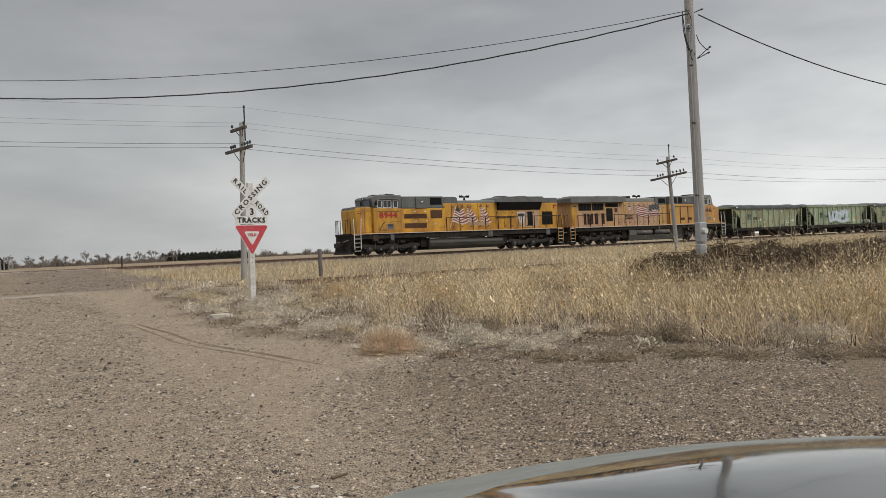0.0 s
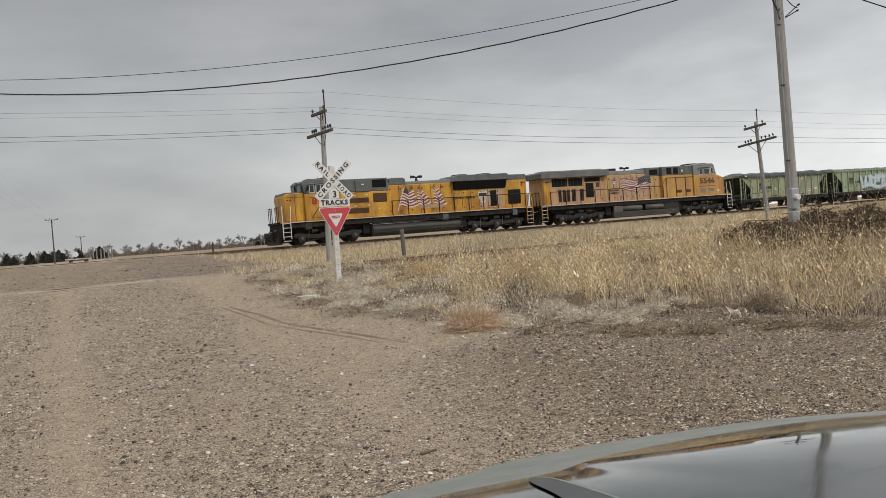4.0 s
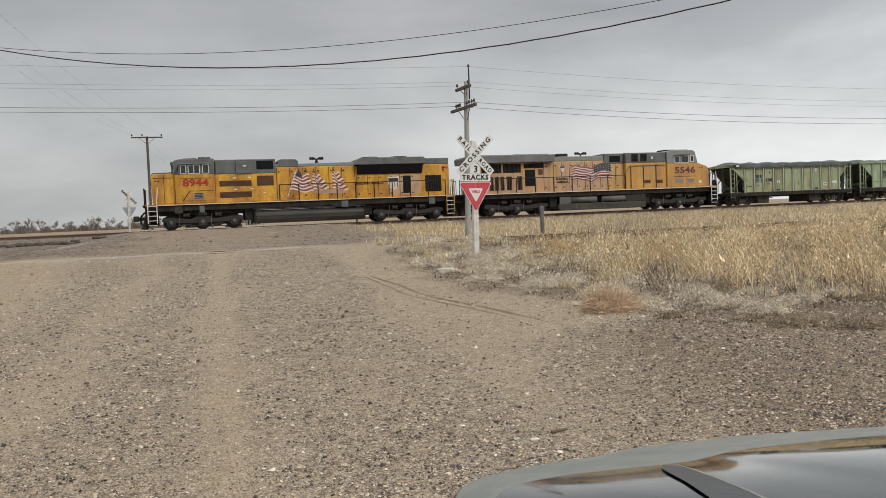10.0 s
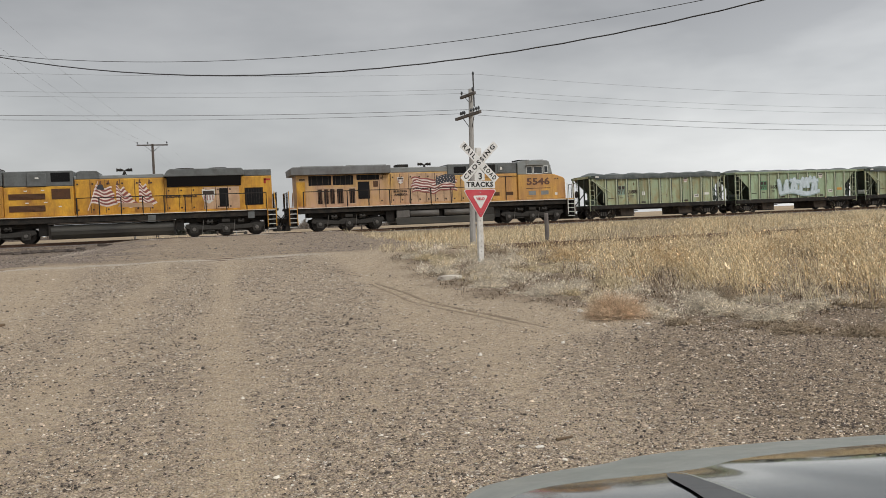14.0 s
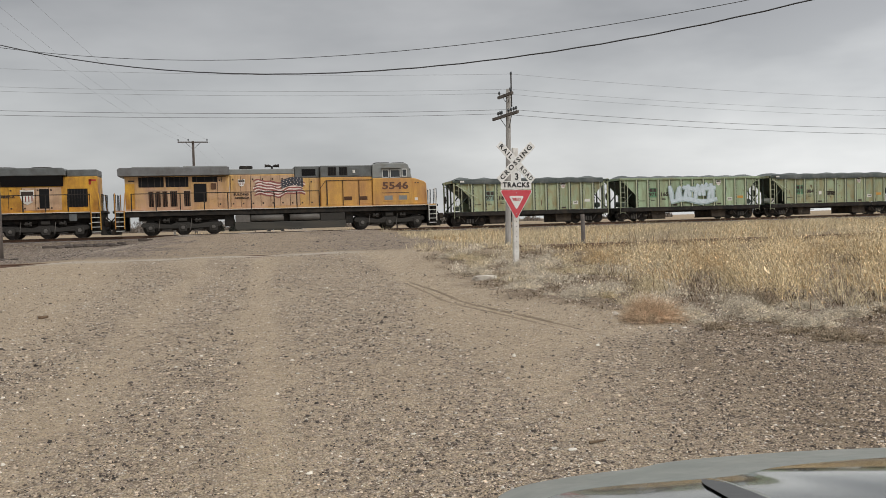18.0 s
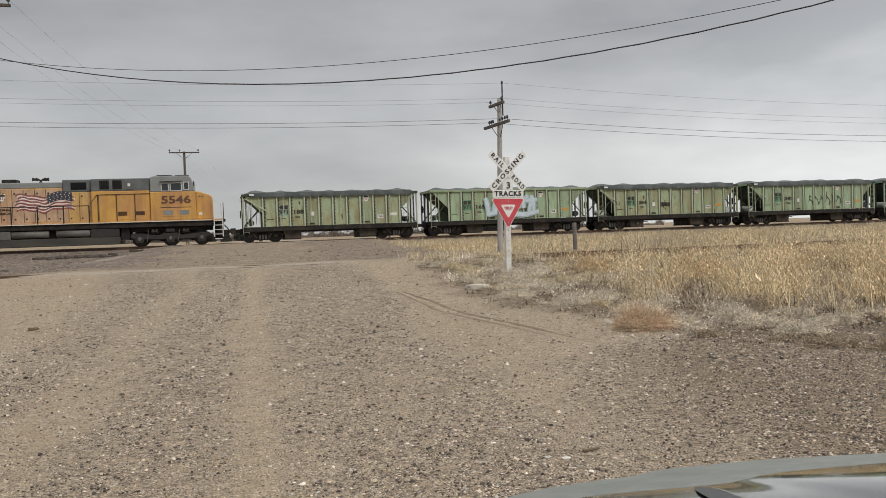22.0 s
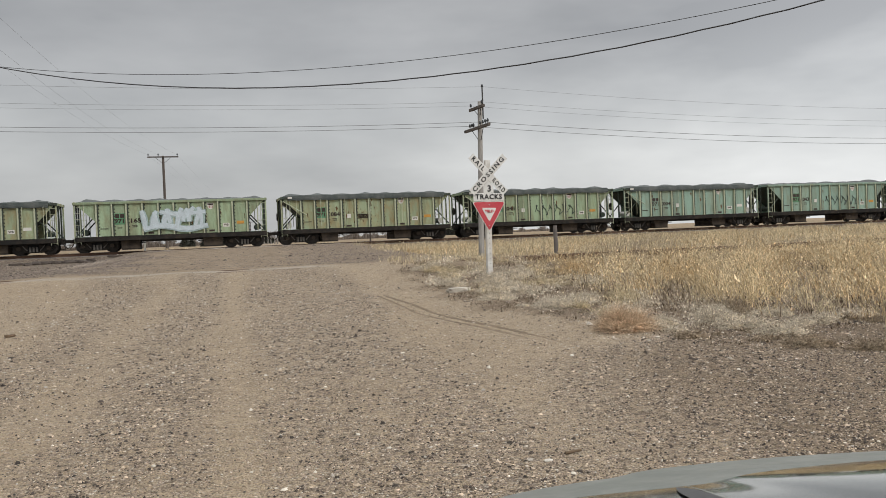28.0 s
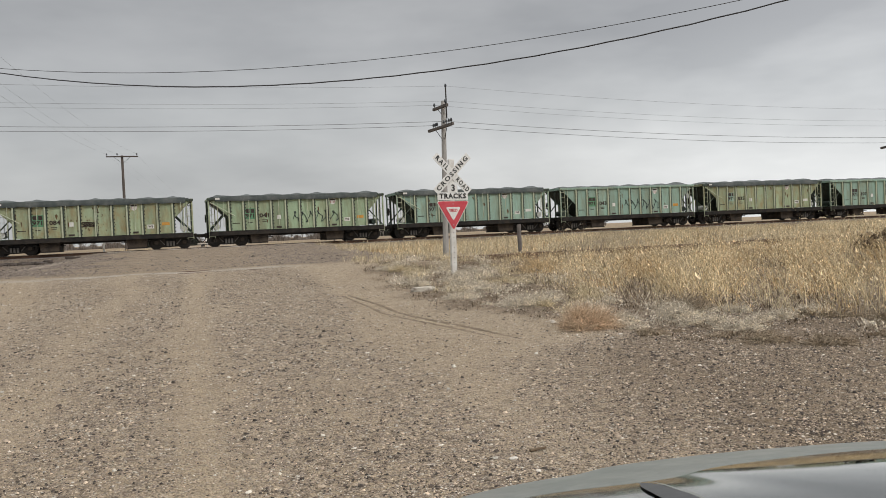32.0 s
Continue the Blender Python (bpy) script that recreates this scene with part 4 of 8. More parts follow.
def wheelset(v, x, r):
    if r not in WHEEL_MESH:
        bm = bmesh.new()
        rod(bm, (0, -1.05, 0), (0, 1.05, 0), 0.085, n=12)
        for s in (-1, 1):
            rod(bm, (0, s * 0.70, 0), (0, s * 0.82, 0), r, r - 0.004, 28)
            rod(bm, (0, s * 0.66, 0), (0, s * 0.70, 0), r + 0.025, n=28)
            rod(bm, (0, s * 0.82, 0), (0, s * 0.845, 0), r - 0.03, r - 0.07, 28)
            rod(bm, (0, s * 0.845, 0), (0, s * 0.90, 0), 0.16, 0.13, 16)
            for k in range(3):
                a = k * 2.094
                rod(bm, (0.28 * math.cos(a), s * 0.80, 0.28 * math.sin(a)), (0.28 * math.cos(a), s * 0.855, 0.28 * math.sin(a)), 0.045, n=8)
        me = mesh_of(bm, "wheelset")
        me.materials.append(T["wheel"])
        WHEEL_MESH[r] = me
    ob = new("wheelset", WHEEL_MESH[r])
    ob.parent = v
    ob.location = (x, 0, r)
    WHEELS.append((ob, x, r))


def flag_piece(v, side, y, x0, x1, z0, z1, stripes, amp, waves, canton=None, taper=0.0):
    """A painted waving flag: curved stripes a few millimetres proud of the panel, and a dark star field."""
    yy = y * 1.0
    n = 26
    host = None
    for k in range(stripes):
        bm = bmesh.new()
        prev = None
        for i in range(n + 1):
            f = i / n
            x = x0 + (x1 - x0) * f
            ph = amp * math.sin(waves * math.tau * f + 0.4) + amp * 0.4 * math.sin(2.3 * waves * math.tau * f)
            lo, hi = z0 + (z1 - z0) * k / stripes, z0 + (z1 - z0) * (k + 1) / stripes
            skew = taper * (f - 0.5)
            a = bm.verts.new((x + 0.1 * math.sin(7 * f + k), side * yy, lo + ph + skew))
            b = bm.verts.new((x + 0.1 * math.sin(7 * f + k), side * yy, hi + ph + skew))
            if prev:
                bm.faces.new((prev[0], a, b, prev[1]))
            prev = (a, b)
        ob = part("flag_stripe", bm, T["flag_red" if k % 2 == 0 else "flag_white"], v)
        host = ob
    if canton:
        a0, a1, b0, b1 = canton
        bm = bmesh.new()
        prev = None
        for i in range(13):
            f = i / 12
            x = a0 + (a1 - a0) * f
            g = (x - x0) / (x1 - x0)
            ph = amp * math.sin(waves * math.tau * g + 0.4) + taper * (g - 0.5)
            a, b = bm.verts.new((x, side * (yy + 0.004), b0 + ph)), bm.verts.new((x, side * (yy + 0.004), b1 + ph))
            if prev:
                bm.faces.new((prev[0], a, b, prev[1]))
            prev = (a, b)
        field = part("star_field", bm, T["flag_blue"], v)
        stars = bmesh.new()
        for i in range(6):
            for j in range(4):
                x, z = a0 + (a1 - a0) * (i + 0.5 + 0.25 * (j % 2)) / 6.4, b0 + (b1 - b0) * (j + 0.5) / 4
                g = (x - x0) / (x1 - x0)
                z += amp * math.sin(waves * math.tau * g + 0.4) + taper * (g - 0.5)
                bmesh.ops.create_circle(stars, cap_ends=True, segments=5, radius=0.033, matrix=Matrix.Translation((x, side * (yy + 0.008), z)) @ Matrix.Rotation(radians(90), 4, "X"))
        part("stars", stars, T["flag_white"], field)


def flag_fragment(v, side, y, low, high, stripes, sway):
    """A torn waving piece of a painted flag: stripes between a low and a high edge, each (x0, x1, z)."""
    n = 18
    for k in range(stripes):
        bm = bmesh.new()
        prev = None
        for i in range(n + 1):
            f = i / n
            pair = []
            for e in (k / stripes, (k + 1) / stripes):
                x0, x1 = low[0] + (high[0] - low[0]) * e, low[1] + (high[1] - low[1]) * e
                z = low[2] + (high[2] - low[2]) * e
                frayed = 0.06 * math.sin(5.1 * k + 2)
                pair.append(bm.verts.new((x0 + (x1 - x0 + frayed) * f, side * y, z + sway * math.sin(math.tau * f * 1.1 + 0.6 + 0.5 * e) - sway * 1.3 * f)))
            if prev:
                bm.faces.new((prev[0], pair[0], pair[1], prev[1]))
            prev = pair
        part("flag_stripe", bm, T["flag_white" if k % 2 == 0 else "flag_red"], v)


def long_tank(v, name, x0, x1, section, material, label):
    """A tank along the frame, its cross-section mirrored about the middle; section is (y, z) from top to bottom."""
    ring = [(y, z) for y, z in section] + [(-y, z) for y, z in reversed(section)]
    bm = bmesh.new()
    ends = [[bm.verts.new((x, y, z)) for y, z in ring] for x in (x0, x1)]
    bm.faces.new(ends[0])
    bm.faces.new(ends[1][::-1])
    for i in range(len(ring)):
        j = (i + 1) % len(ring)
        bm.faces.new((ends[0][j], ends[0][i], ends[1][i], ends[1][j]))
    bmesh.ops.recalc_face_normals(bm, faces=bm.faces)
    return part(name, bm, material, v, label)


def shield(v, side, y, x, z, w, h):
    """The railway's badge, as a plain shield shape with bars."""
    pts = [(-w / 2, h / 2), (0, h / 2 - 0.05), (w / 2, h / 2), (w / 2, 0.05), (w * 0.36, -h * 0.32), (0, -h / 2), (-w * 0.36, -h * 0.32), (-w / 2, 0.05)]
    a, b = sorted((side * y, side * (y + 0.006)))
    body = part("badge", prism([(x + p, z + q) for p, q in pts], a, b), T["white"], v, "painted shield badge with pale bars")
    a, b = sorted((side * (y + 0.006), side * (y + 0.01)))
    part("badge_top", boxes((x - w * 0.44, x + w * 0.44, a, b, z + h * 0.14, z + h * 0.38)), T["letter"], body)
    for k in range(4):
        c = x - w * 0.34 + k * w * 0.227
        part("badge_bar", boxes((c - w * 0.04, c + w * 0.04, a, b, z - h * 0.27, z + h * 0.08)), T["flag_red"], body)


def three_axle_truck(v, xs, color, flip):
    for x in xs:
        wheelset(v, x, 0.50)
    a, b, c = xs
    for s in (-1, 1):
        f = [(a - 0.62, 0.62), (a - 0.5, 0.86), (a + 0.45, 0.80), (b - 0.75, 0.70), (b - 0.4, 0.86), (b + 0.4, 0.86), (b + 0.75, 0.70), (c - 0.45, 0.80), (c + 0.5, 0.86), (c + 0.62, 0.62),
             (c + 0.3, 0.50), (b + 0.9, 0.44), (b - 0.9, 0.44), (a - 0.3, 0.50)]
        y0, y1 = sorted((s * 1.02, s * 1.22))
        side = part("truck_frame", prism(f, y0, y1, 0.02), color, v, "cast steel truck side frame")
        for x in xs:
            y0, y1 = sorted((s * 1.2, s * 1.34))
            part("journal_box", prism([(x - 0.24, 0.24), (x + 0.24, 0.24), (x + 0.29, 0.5), (x + 0.2, 0.70), (x - 0.2, 0.70), (x - 0.29, 0.5)], y0, y1, 0.02), color, side)
            # paler caps, springs and pipes: highlights put into the colour along with dust
            bm = rod(bmesh.new(), (x, s * 1.33, 0.50), (x, s * 1.40, 0.50), 0.13, 0.11, 14)
            rod(bm, (x, s * 1.39, 0.50), (x, s * 1.415, 0.50), 0.055, 0.05, 10)
            part("axle_cap", bm, T["drum"], side)
        for x in ((a + b) / 2, (b + c) / 2):
            bm = bmesh.new()
            for k in (-0.12, 0.12):
                rod(bm, (x + k, s * 1.14, 0.86), (x + k, s * 1.14, 1.12), 0.085, n=10)
            part("spring", bm, T["drum"], side)
            part("brake_cylinder", rod(bmesh.new(), (x - 0.22, s * 1.27, 0.96), (x + 0.2, s * 1.27, 0.98), 0.075, n=10), color, side)
            part("brake_rigging", rods(((x - 0.3, s * 1.2, 0.34), (x + 0.3, s * 1.2, 0.36)), r=0.035), color, side)
            part("sand_pipe", rods(((x - 0.42, s * 1.25, 1.1), (x - 0.52, s * 1.2, 0.3)), r=0.024), T["drum"], side)
        part("brake_block", boxes((b - 0.28, b + 0.28, min(s * 1.1, s * 1.3), max(s * 1.1, s * 1.3), 0.92, 1.16), bevel=0.04), color, side)
    part("bolster", boxes((b - 0.5, b + 0.5, -1.0, 1.0, 0.75, 1.25), bevel=0.03), T["under"], v)
    part("traction_motor", boxes((a - 0.3, c + 0.3, -0.62, 0.62, 0.30, 0.98), (a - 0.75, c + 0.75, -0.9, 0.9, 0.98, 1.27), bevel=0.03), T["under"], v, "dark motors and ducts between the wheels")


def stair(v, x0, x1, y_out, rail_color, deck, outward):
    """Corner steps with side plates and white-edged treads; both sides of the locomotive."""
    for s in (-1, 1):
        y0, y1 = sorted((s * (y_out - 0.45), s * y_out))
        st = part("step_well", boxes((x0, x0 + 0.04, y0, y1, 0.32, deck), (x1 - 0.04, x1, y0, y1, 0.32, deck), (x0, x1, min(s * (y_out - 0.47), s * (y_out - 0.45)), max(s * (y_out - 0.47), s * (y_out - 0.45)), 0.32, deck)), T["under"], v, "black corner step well")
        for k in range(5):
            z = 0.34 + k * (deck - 0.4) / 4.3
            part("step", boxes((x0 + 0.03, x1 - 0.03, y0, y1, z, z + 0.035), (x0 + 0.03, x1 - 0.03, min(s * y_out, s * (y_out + 0.012)), max(s * y_out, s * (y_out + 0.012)), z, z + 0.05)), T["frame"], st, "worn metal tread")
        for x in (x0 + 0.02, x1 - 0.02):
            part("grab_iron", rods(((x, s * (y_out + 0.03), 0.5), (x, s * (y_out + 0.03), deck + 0.1)), ((x, s * (y_out + 0.03), deck + 0.1), (x + (0.1 if x > (x0 + x1) / 2 else 0.0) * outward, s * (y_out - 0.02), deck + 1.15)), r=0.034), rail_color, st, "pale painted grab iron")


def railing(v, x0, x1, deck, y, step_, material):
    for s in (-1, 1):
        part("handrail", rods(((x0, s * y, deck + 1.08), (x1, s * y, deck + 1.08)), r=0.028), material, v, "walkway handrail")
        k = max(1, round((x1 - x0) / step_))
        for i in range(k + 1):
            x = x0 + (x1 - x0) * i / k
            part("stanchion", rods(((x, s * y, deck - 0.1), (x, s * y, deck + 1.08)), r=0.042), material, v)


def end_gear(v, x, d, deck):
    """Coupler, hoses, end plate and end handrails at one end; d is the way outwards."""
    x0, x1 = sorted((x - 0.0 * d, x - 0.28 * d))
    part("pilot_plate", boxes((x0, x1, -1.45, 1.45, 0.45, deck), bevel=0.02), T["under"], v, "black end plate with hoses")
    part("plow", prism([(x - 0.1 * d, 0.12), (x + 0.3 * d, 0.12), (x + 0.05 * d, 0.75), (x - 0.1 * d, 0.75)] if d > 0 else [(x + 0.3 * d, 0.12), (x - 0.1 * d, 0.12), (x - 0.1 * d, 0.75), (x + 0.05 * d, 0.75)], -1.35, 1.35, 0.01), T["under"], v, "low black snow plough")
    bm = boxes((min(x, x + 0.55 * d), max(x, x + 0.55 * d), -0.12, 0.12, 0.72, 0.96), bevel=0.03)
    box(bm, min(x + 0.45 * d, x + 0.82 * d), max(x + 0.45 * d, x + 0.82 * d), -0.2, 0.16, 0.66, 1.04, 0.05)
    part("coupler", bm, T["under_brown"], v, "rusty knuckle coupler")
    for s in (-1, 1):
        for k in range(3):
            y = s * (0.5 + 0.16 * k)
            pts = [(x + 0.05 * d, y, 1.3), (x + 0.32 * d, y, 1.0), (x + 0.36 * d, y, 0.55), (x + 0.2 * d, y * 0.9, 0.4)]
            bm = bmesh.new()
            for p, q in zip(pts, pts[1:]):
                rod(bm, p, q, 0.025, n=6)
            part("air_hose", bm, T["under"], v)
        part("uncoupling_lever", rods(((x + 0.2 * d, s * 0.3, 1.1), (x + 0.25 * d, s * 1.35, 1.25)), r=0.016), T["white"], v)
        for y in (0.45, 0.9, 1.35):
            part("end_stanchion", rods(((x + 0.02 * d, s * y, deck - 0.1), (x + 0.02 * d, s * y, deck + 1.1)), r=0.024), T["under"], v)
        part("end_rail", rods(((x + 0.02 * d, s * 0.45, deck + 1.08), (x + 0.02 * d, s * 1.35, deck + 1.08)), r=0.022), T["under"], v)
    part("anticlimber", boxes((min(x - 0.1 * d, x + 0.14 * d), max(x - 0.1 * d, x + 0.14 * d), -1.3, 1.3, deck - 0.18, deck - 0.02), bevel=0.02), T["under"], v)


def grille(v, name, x0, x1, z0, z1, y, s, n, material, label="", vertical=False, slat=None):
    """A recessed screen in a raised frame with its slats."""
    a, b = sorted((s * y, s * (y + 0.012)))
    g = part(name, boxes((x0, x1, a, b, z0, z1)), material, v, label)
    a, b = sorted((s * (y + 0.004), s * (y + 0.03)))
    for k in range(n):
        f = (k + 0.5) / n
        r = (x0 + (x1 - x0) * f - 0.018, x0 + (x1 - x0) * f + 0.018, a, b, z0, z1) if vertical else (x0, x1, a, b, z0 + (z1 - z0) * f - 0.012, z0 + (z1 - z0) * f + 0.012)
        part("slat", boxes(r), slat or material, g)
    return g


def cab_window(v, x0, x1, z0, z1, y, s, bars=0):
    a, b = sorted((s * (y - 0.005), s * (y + 0.025)))
    t = 0.05
    w = part("window", boxes((x0, x1, a, b, z0, z0 + t), (x0, x1, a, b, z1 - t, z1), (x0, x0 + t, a, b, z0 + t, z1 - t), (x1 - t, x1, a, b, z0 + t, z1 - t), bevel=0.006), T["frame"], v, "silver-framed cab window")
    a, b = sorted((s * (y - 0.002), s * (y + 0.010)))
    part("pane", boxes((x0 + t, x1 - t, a, b, z0 + t, z1 - t)), T["glass"], w)
    for k in range(bars):
        x = x0 + (x1 - x0) * (k + 1) / (bars + 1)
        a, b = sorted((s * (y + 0.011), s * (y + 0.024)))
        part("mullion", boxes((x - 0.025, x + 0.025, a, b, z0 + t, z1 - t)), T["frame"], w)


def hood_door(v, x0, x1, z0, z1, y, s, material, handle=True):
    a, b = sorted((s * y, s * (y + 0.014)))
    d = part("hood_door", boxes((x0 + 0.012, x1 - 0.012, a, b, z0 + 0.012, z1 - 0.012), bevel=0.005), material, v)
    a, b = sorted((s * (y + 0.001), s * (y + 0.018)))
    part("seam", boxes((x0 - 0.014, x0 + 0.014, a, b, z0, z1)), T["letter"], d)
    if handle:
        a, b = sorted((s * (y + 0.014), s * (y + 0.04)))
        for z in (z0 + 0.1 * (z1 - z0), z0 + 0.88 * (z1 - z0)):
            part("latch", boxes((x0 + 0.10, x0 + 0.20, a, b, z - 0.05, z + 0.05)), T["letter"], d)


def horn(v, x, z):
    bm = rods(((x, 0, z - 0.3), (x, 0, z)), ((x - 0.12, 0, z - 0.3), (x, 0, z)), ((x + 0.12, 0, z - 0.3), (x, 0, z)), ((x - 0.36, -0.05, z), (x + 0.36, 0.05, z)), r=0.04)
    for k, d in ((-0.42, -1), (0.42, 1), (-0.2, -1), (0.22, 1)):
        rod(bm, (x + k * 0.3, 0.1 * k, z + 0.05), (x + k + 0.08 * d, 0.1 * k, z + 0.06), 0.035, 0.12, 10)
    part("horn", bm, T["under"], v, "cluster of air horns")


def locomotive_lead(u0):
    v = thing("locomotive", "yellow and grey diesel locomotive numbered 8944 with painted flags", "locomotive", Matrix.Translation((u0, TRACK_Y, RAIL_Z)), "locomotives at the head of the train")
    Y, G, U = T["yellow"], T["grey"], T["under"]
    D = 1.76
    part("underframe", boxes((0.9, 22.0, -1.42, 1.42, 1.27, 1.66), bevel=0.02), U, v, "black underframe sill")
    part("walkway", boxes((0.75, 22.3, -1.53, 1.53, 1.66, D), bevel=0.01), Y, v, "yellow-edged walkway deck")
    part("stripe", boxes((1.5, 21.8, -1.536, -1.531, 1.665, 1.70), (1.5, 21.8, 1.531, 1.536, 1.665, 1.70)), T["white"], v, "pale reflective sill stripe")
    # nose and cab
    part("nose", prism([(1.26, D), (1.16, 3.6), (1.32, 3.80), (2.72, 3.84), (2.72, D)], -1.28, 1.28, 0.06), Y, v, "yellow short nose")
    part("nose_top", prism([(1.20, 3.70), (1.30, 3.87), (2.70, 3.90), (2.70, 3.845), (1.38, 3.815), (1.26, 3.70)], -1.24, 1.24), G, v, "dark anti-glare paint on the nose top")
    for s in (-1, 1):
        a, b = sorted((s * 1.281, s * 1.287))
        part("nose_stripe", boxes((1.30, 2.70, a, b, 3.50, 3.53)), T["letter"], v)
        part("nose_marks", boxes((1.38, 1.50, a, b, 3.28, 3.36), (1.60, 1.72, a, b, 3.28, 3.36)), T["letter"], v)
    for k in range(4):
        part("headlight_lens", rod(bmesh.new(), (2.44, -0.2 + 0.4 * (k % 2), 4.5 + 0.1 * (k // 2)), (2.47, -0.2 + 0.4 * (k % 2), 4.5 + 0.1 * (k // 2)), 0.06, n=10), T["frame"], v)
    part("nose_seam", boxes((1.99, 2.02, -1.285, 1.285, D + 0.05, 3.75)), T["letter"], v)
    part("cab_wall", prism([(2.72, D), (2.70, 3.72), (5.30, 3.72), (5.30, D)], -1.50, 1.50, 0.04), Y, v, "yellow lower cab side")
    part("cab_upper", prism([(2.70, 3.722), (2.56, 4.52), (2.75, 4.68), (3.1, 4.76), (5.30, 4.76), (5.30, 3.722)], -1.49, 1.49, 0.05), G, v, "grey upper cab with a rounded roof")
    part("headlight", boxes((2.46, 2.6, -0.3, 0.3, 4.45, 4.66), bevel=0.03), G, v)
    for s in (-1, 1):
        cab_window(v, 3.08, 3.48, 3.74, 4.36, 1.49, s)
        cab_window(v, 3.58, 4.36, 3.74, 4.36, 1.49, s, 1)
        cab_window(v, 4.52, 4.96, 3.74, 4.36, 1.49, s)
        a, b = sorted((s * 1.49, s * 1.62))
        part("rain_gutter", prism([(2.98, 4.36), (3.2, 4.42), (4.75, 4.42), (5.06, 4.36), (5.06, 4.40), (4.75, 4.47), (3.2, 4.47), (2.98, 4.40)], a, b), T["grey_light"], v, "pale curved gutter over the windows")
        a, b = sorted((s * 1.50, s * 1.505))
        part("belt_line", boxes((3.1, 5.05, a, b, 3.42, 3.46)), T["letter"], v)
        lettering("road_number", "8944", 0.66, T["red"], v, turned(s * 1.515, 4.04, 3.12, s), bold=0.022, width=1.68, label="large red numerals 8944")
        a, b = sorted((s * 1.50, s * 1.53))
        lou = part("louvre_panel", prism([(3.15, 1.95), (3.62, 2.60), (5.18, 2.60), (5.18, 1.95)], a, b, 0.008), Y, v, "yellow battery box door with a grey louvre")
        a, b = sorted((s * 1.531, s * 1.537))
        part("door_edge", prism([(3.15, 1.95), (3.62, 2.60), (3.67, 2.57), (3.22, 1.95)], a, b), T["letter"], lou)
        part("door_edge", boxes((3.62, 5.18, a, b, 2.575, 2.605)), T["letter"], lou)
        part("louvre_frame", boxes((3.88, 4.52, a, b, 2.02, 2.46)), T["grey_light"], lou)
        for k in range(4):
            a, b = sorted((s * 1.53, s * 1.55))
            part("slat", boxes((3.95, 4.45, a, b, 2.08 + 0.1 * k, 2.13 + 0.1 * k)), T["letter"], lou)
        part("front_window", boxes((2.52, 2.60, min(s * 0.35, s * 1.25), max(s * 0.35, s * 1.25), 3.86, 4.36)), T["glass"], v)
        part("mirror", boxes((2.9, 2.98, min(s * 1.5, s * 1.75), max(s * 1.5, s * 1.75), 3.95, 4.25), bevel=0.01), U, v)
        for k in range(5):
            part("nose_grab", rods(((1.18, s * 1.05, 2.0 + 0.33 * k), (1.10, s * 0.75, 2.0 + 0.33 * k)), r=0.016), Y, v)
    part("roof_unit", boxes((3.3, 4.2, -0.5, 0.5, 4.74, 4.86), (4.3, 5.1, -0.7, 0.7, 4.74, 4.90), bevel=0.03), U, v, "dark roof air conditioner")
    part("antenna", boxes((4.35, 4.4, 0.2, 0.25, 4.85, 4.99), (4.6, 4.65, -0.3, -0.25, 4.85, 4.97), (4.9, 4.95, 0.1, 0.15, 4.85, 4.96)), U, v)
    # equipment block behind the cab
    part("equipment_block", boxes((5.32, 9.42, -1.38, 1.38, D, 3.66), bevel=0.03), Y, v, "yellow equipment cabinet behind the cab")
    part("equipment_top", boxes((5.32, 9.42, -1.37, 1.37, 3.662, 4.66), bevel=0.05), G, v, "grey upper equipment cabinet")
    for s in (-1, 1):
        grille(v, "brown_grille", 5.6, 7.74, 2.84, 3.22, 1.38, s, 5, T["grille_brown"], "dark rusty louvre")
        grille(v, "brown_grille", 5.6, 7.72, 2.06, 2.46, 1.38, s, 5, T["grille_brown"], "dark rusty louvre")
        a, b = sorted((s * 1.37, s * 1.45))
        part("grey_panel", boxes((6.72, 7.86, a, b, 3.68, 4.50), bevel=0.02), G, v)
        part("data_plate", boxes((7.2, 7.42, min(s * 1.451, s * 1.457), max(s * 1.451, s * 1.457), 4.16, 4.26)), T["white"], v)
        grille(v, "air_intake", 8.12, 9.26, 3.95, 4.54, 1.37, s, 6, T["grille"], "black air intake screen")
        grille(v, "air_intake", 8.12, 9.24, 2.82, 3.50, 1.38, s, 6, T["grille_brown"], "dark brown intake screen")
        for x, z in ((6.6, 3.4), (7.6, 3.42), (6.65, 2.62), (7.75, 2.64), (8.6, 2.35)):
            a, b = sorted((s * 1.381, s * 1.387))
            part("data_plate", boxes((x - 0.1, x + 0.1, a, b, z - 0.035, z + 0.035)), T["white"], v)
        hood_door(v, 5.38, 6.7, 3.72, 4.54, 1.37, s, G, False)
    # long hood
    part("long_hood", boxes((9.44, 15.02, -1.08, 1.08, D, 4.08), bevel=0.03), Y, v, "yellow engine hood")
    part("hood_top", prism([(9.44, 4.082), (9.44, 4.30), (15.02, 4.34), (15.02, 4.082)], -1.06, 1.06, 0.04), T["grey_light"], v, "dull grey hood roof")
    part("exhaust_hump", prism([(9.6, 4.08), (9.62, 4.55), (9.85, 4.64), (10.85, 4.62), (11.02, 4.5), (11.04, 4.08)], -1.1, 1.1, 0.04), G, v, "grey stepped hump on the hood")
    horn(v, 12.5, 4.66)
    for s in (-1, 1):
        for k in range(6):
            hood_door(v, 9.5 + 0.915 * k, 10.4 + 0.915 * k, D + 0.1, 4.02, 1.08, s, Y)
        y = 1.10
        flag_fragment(v, s, y, (10.35, 12.0, 2.42), (10.75, 11.7, 3.62), 11, 0.10)
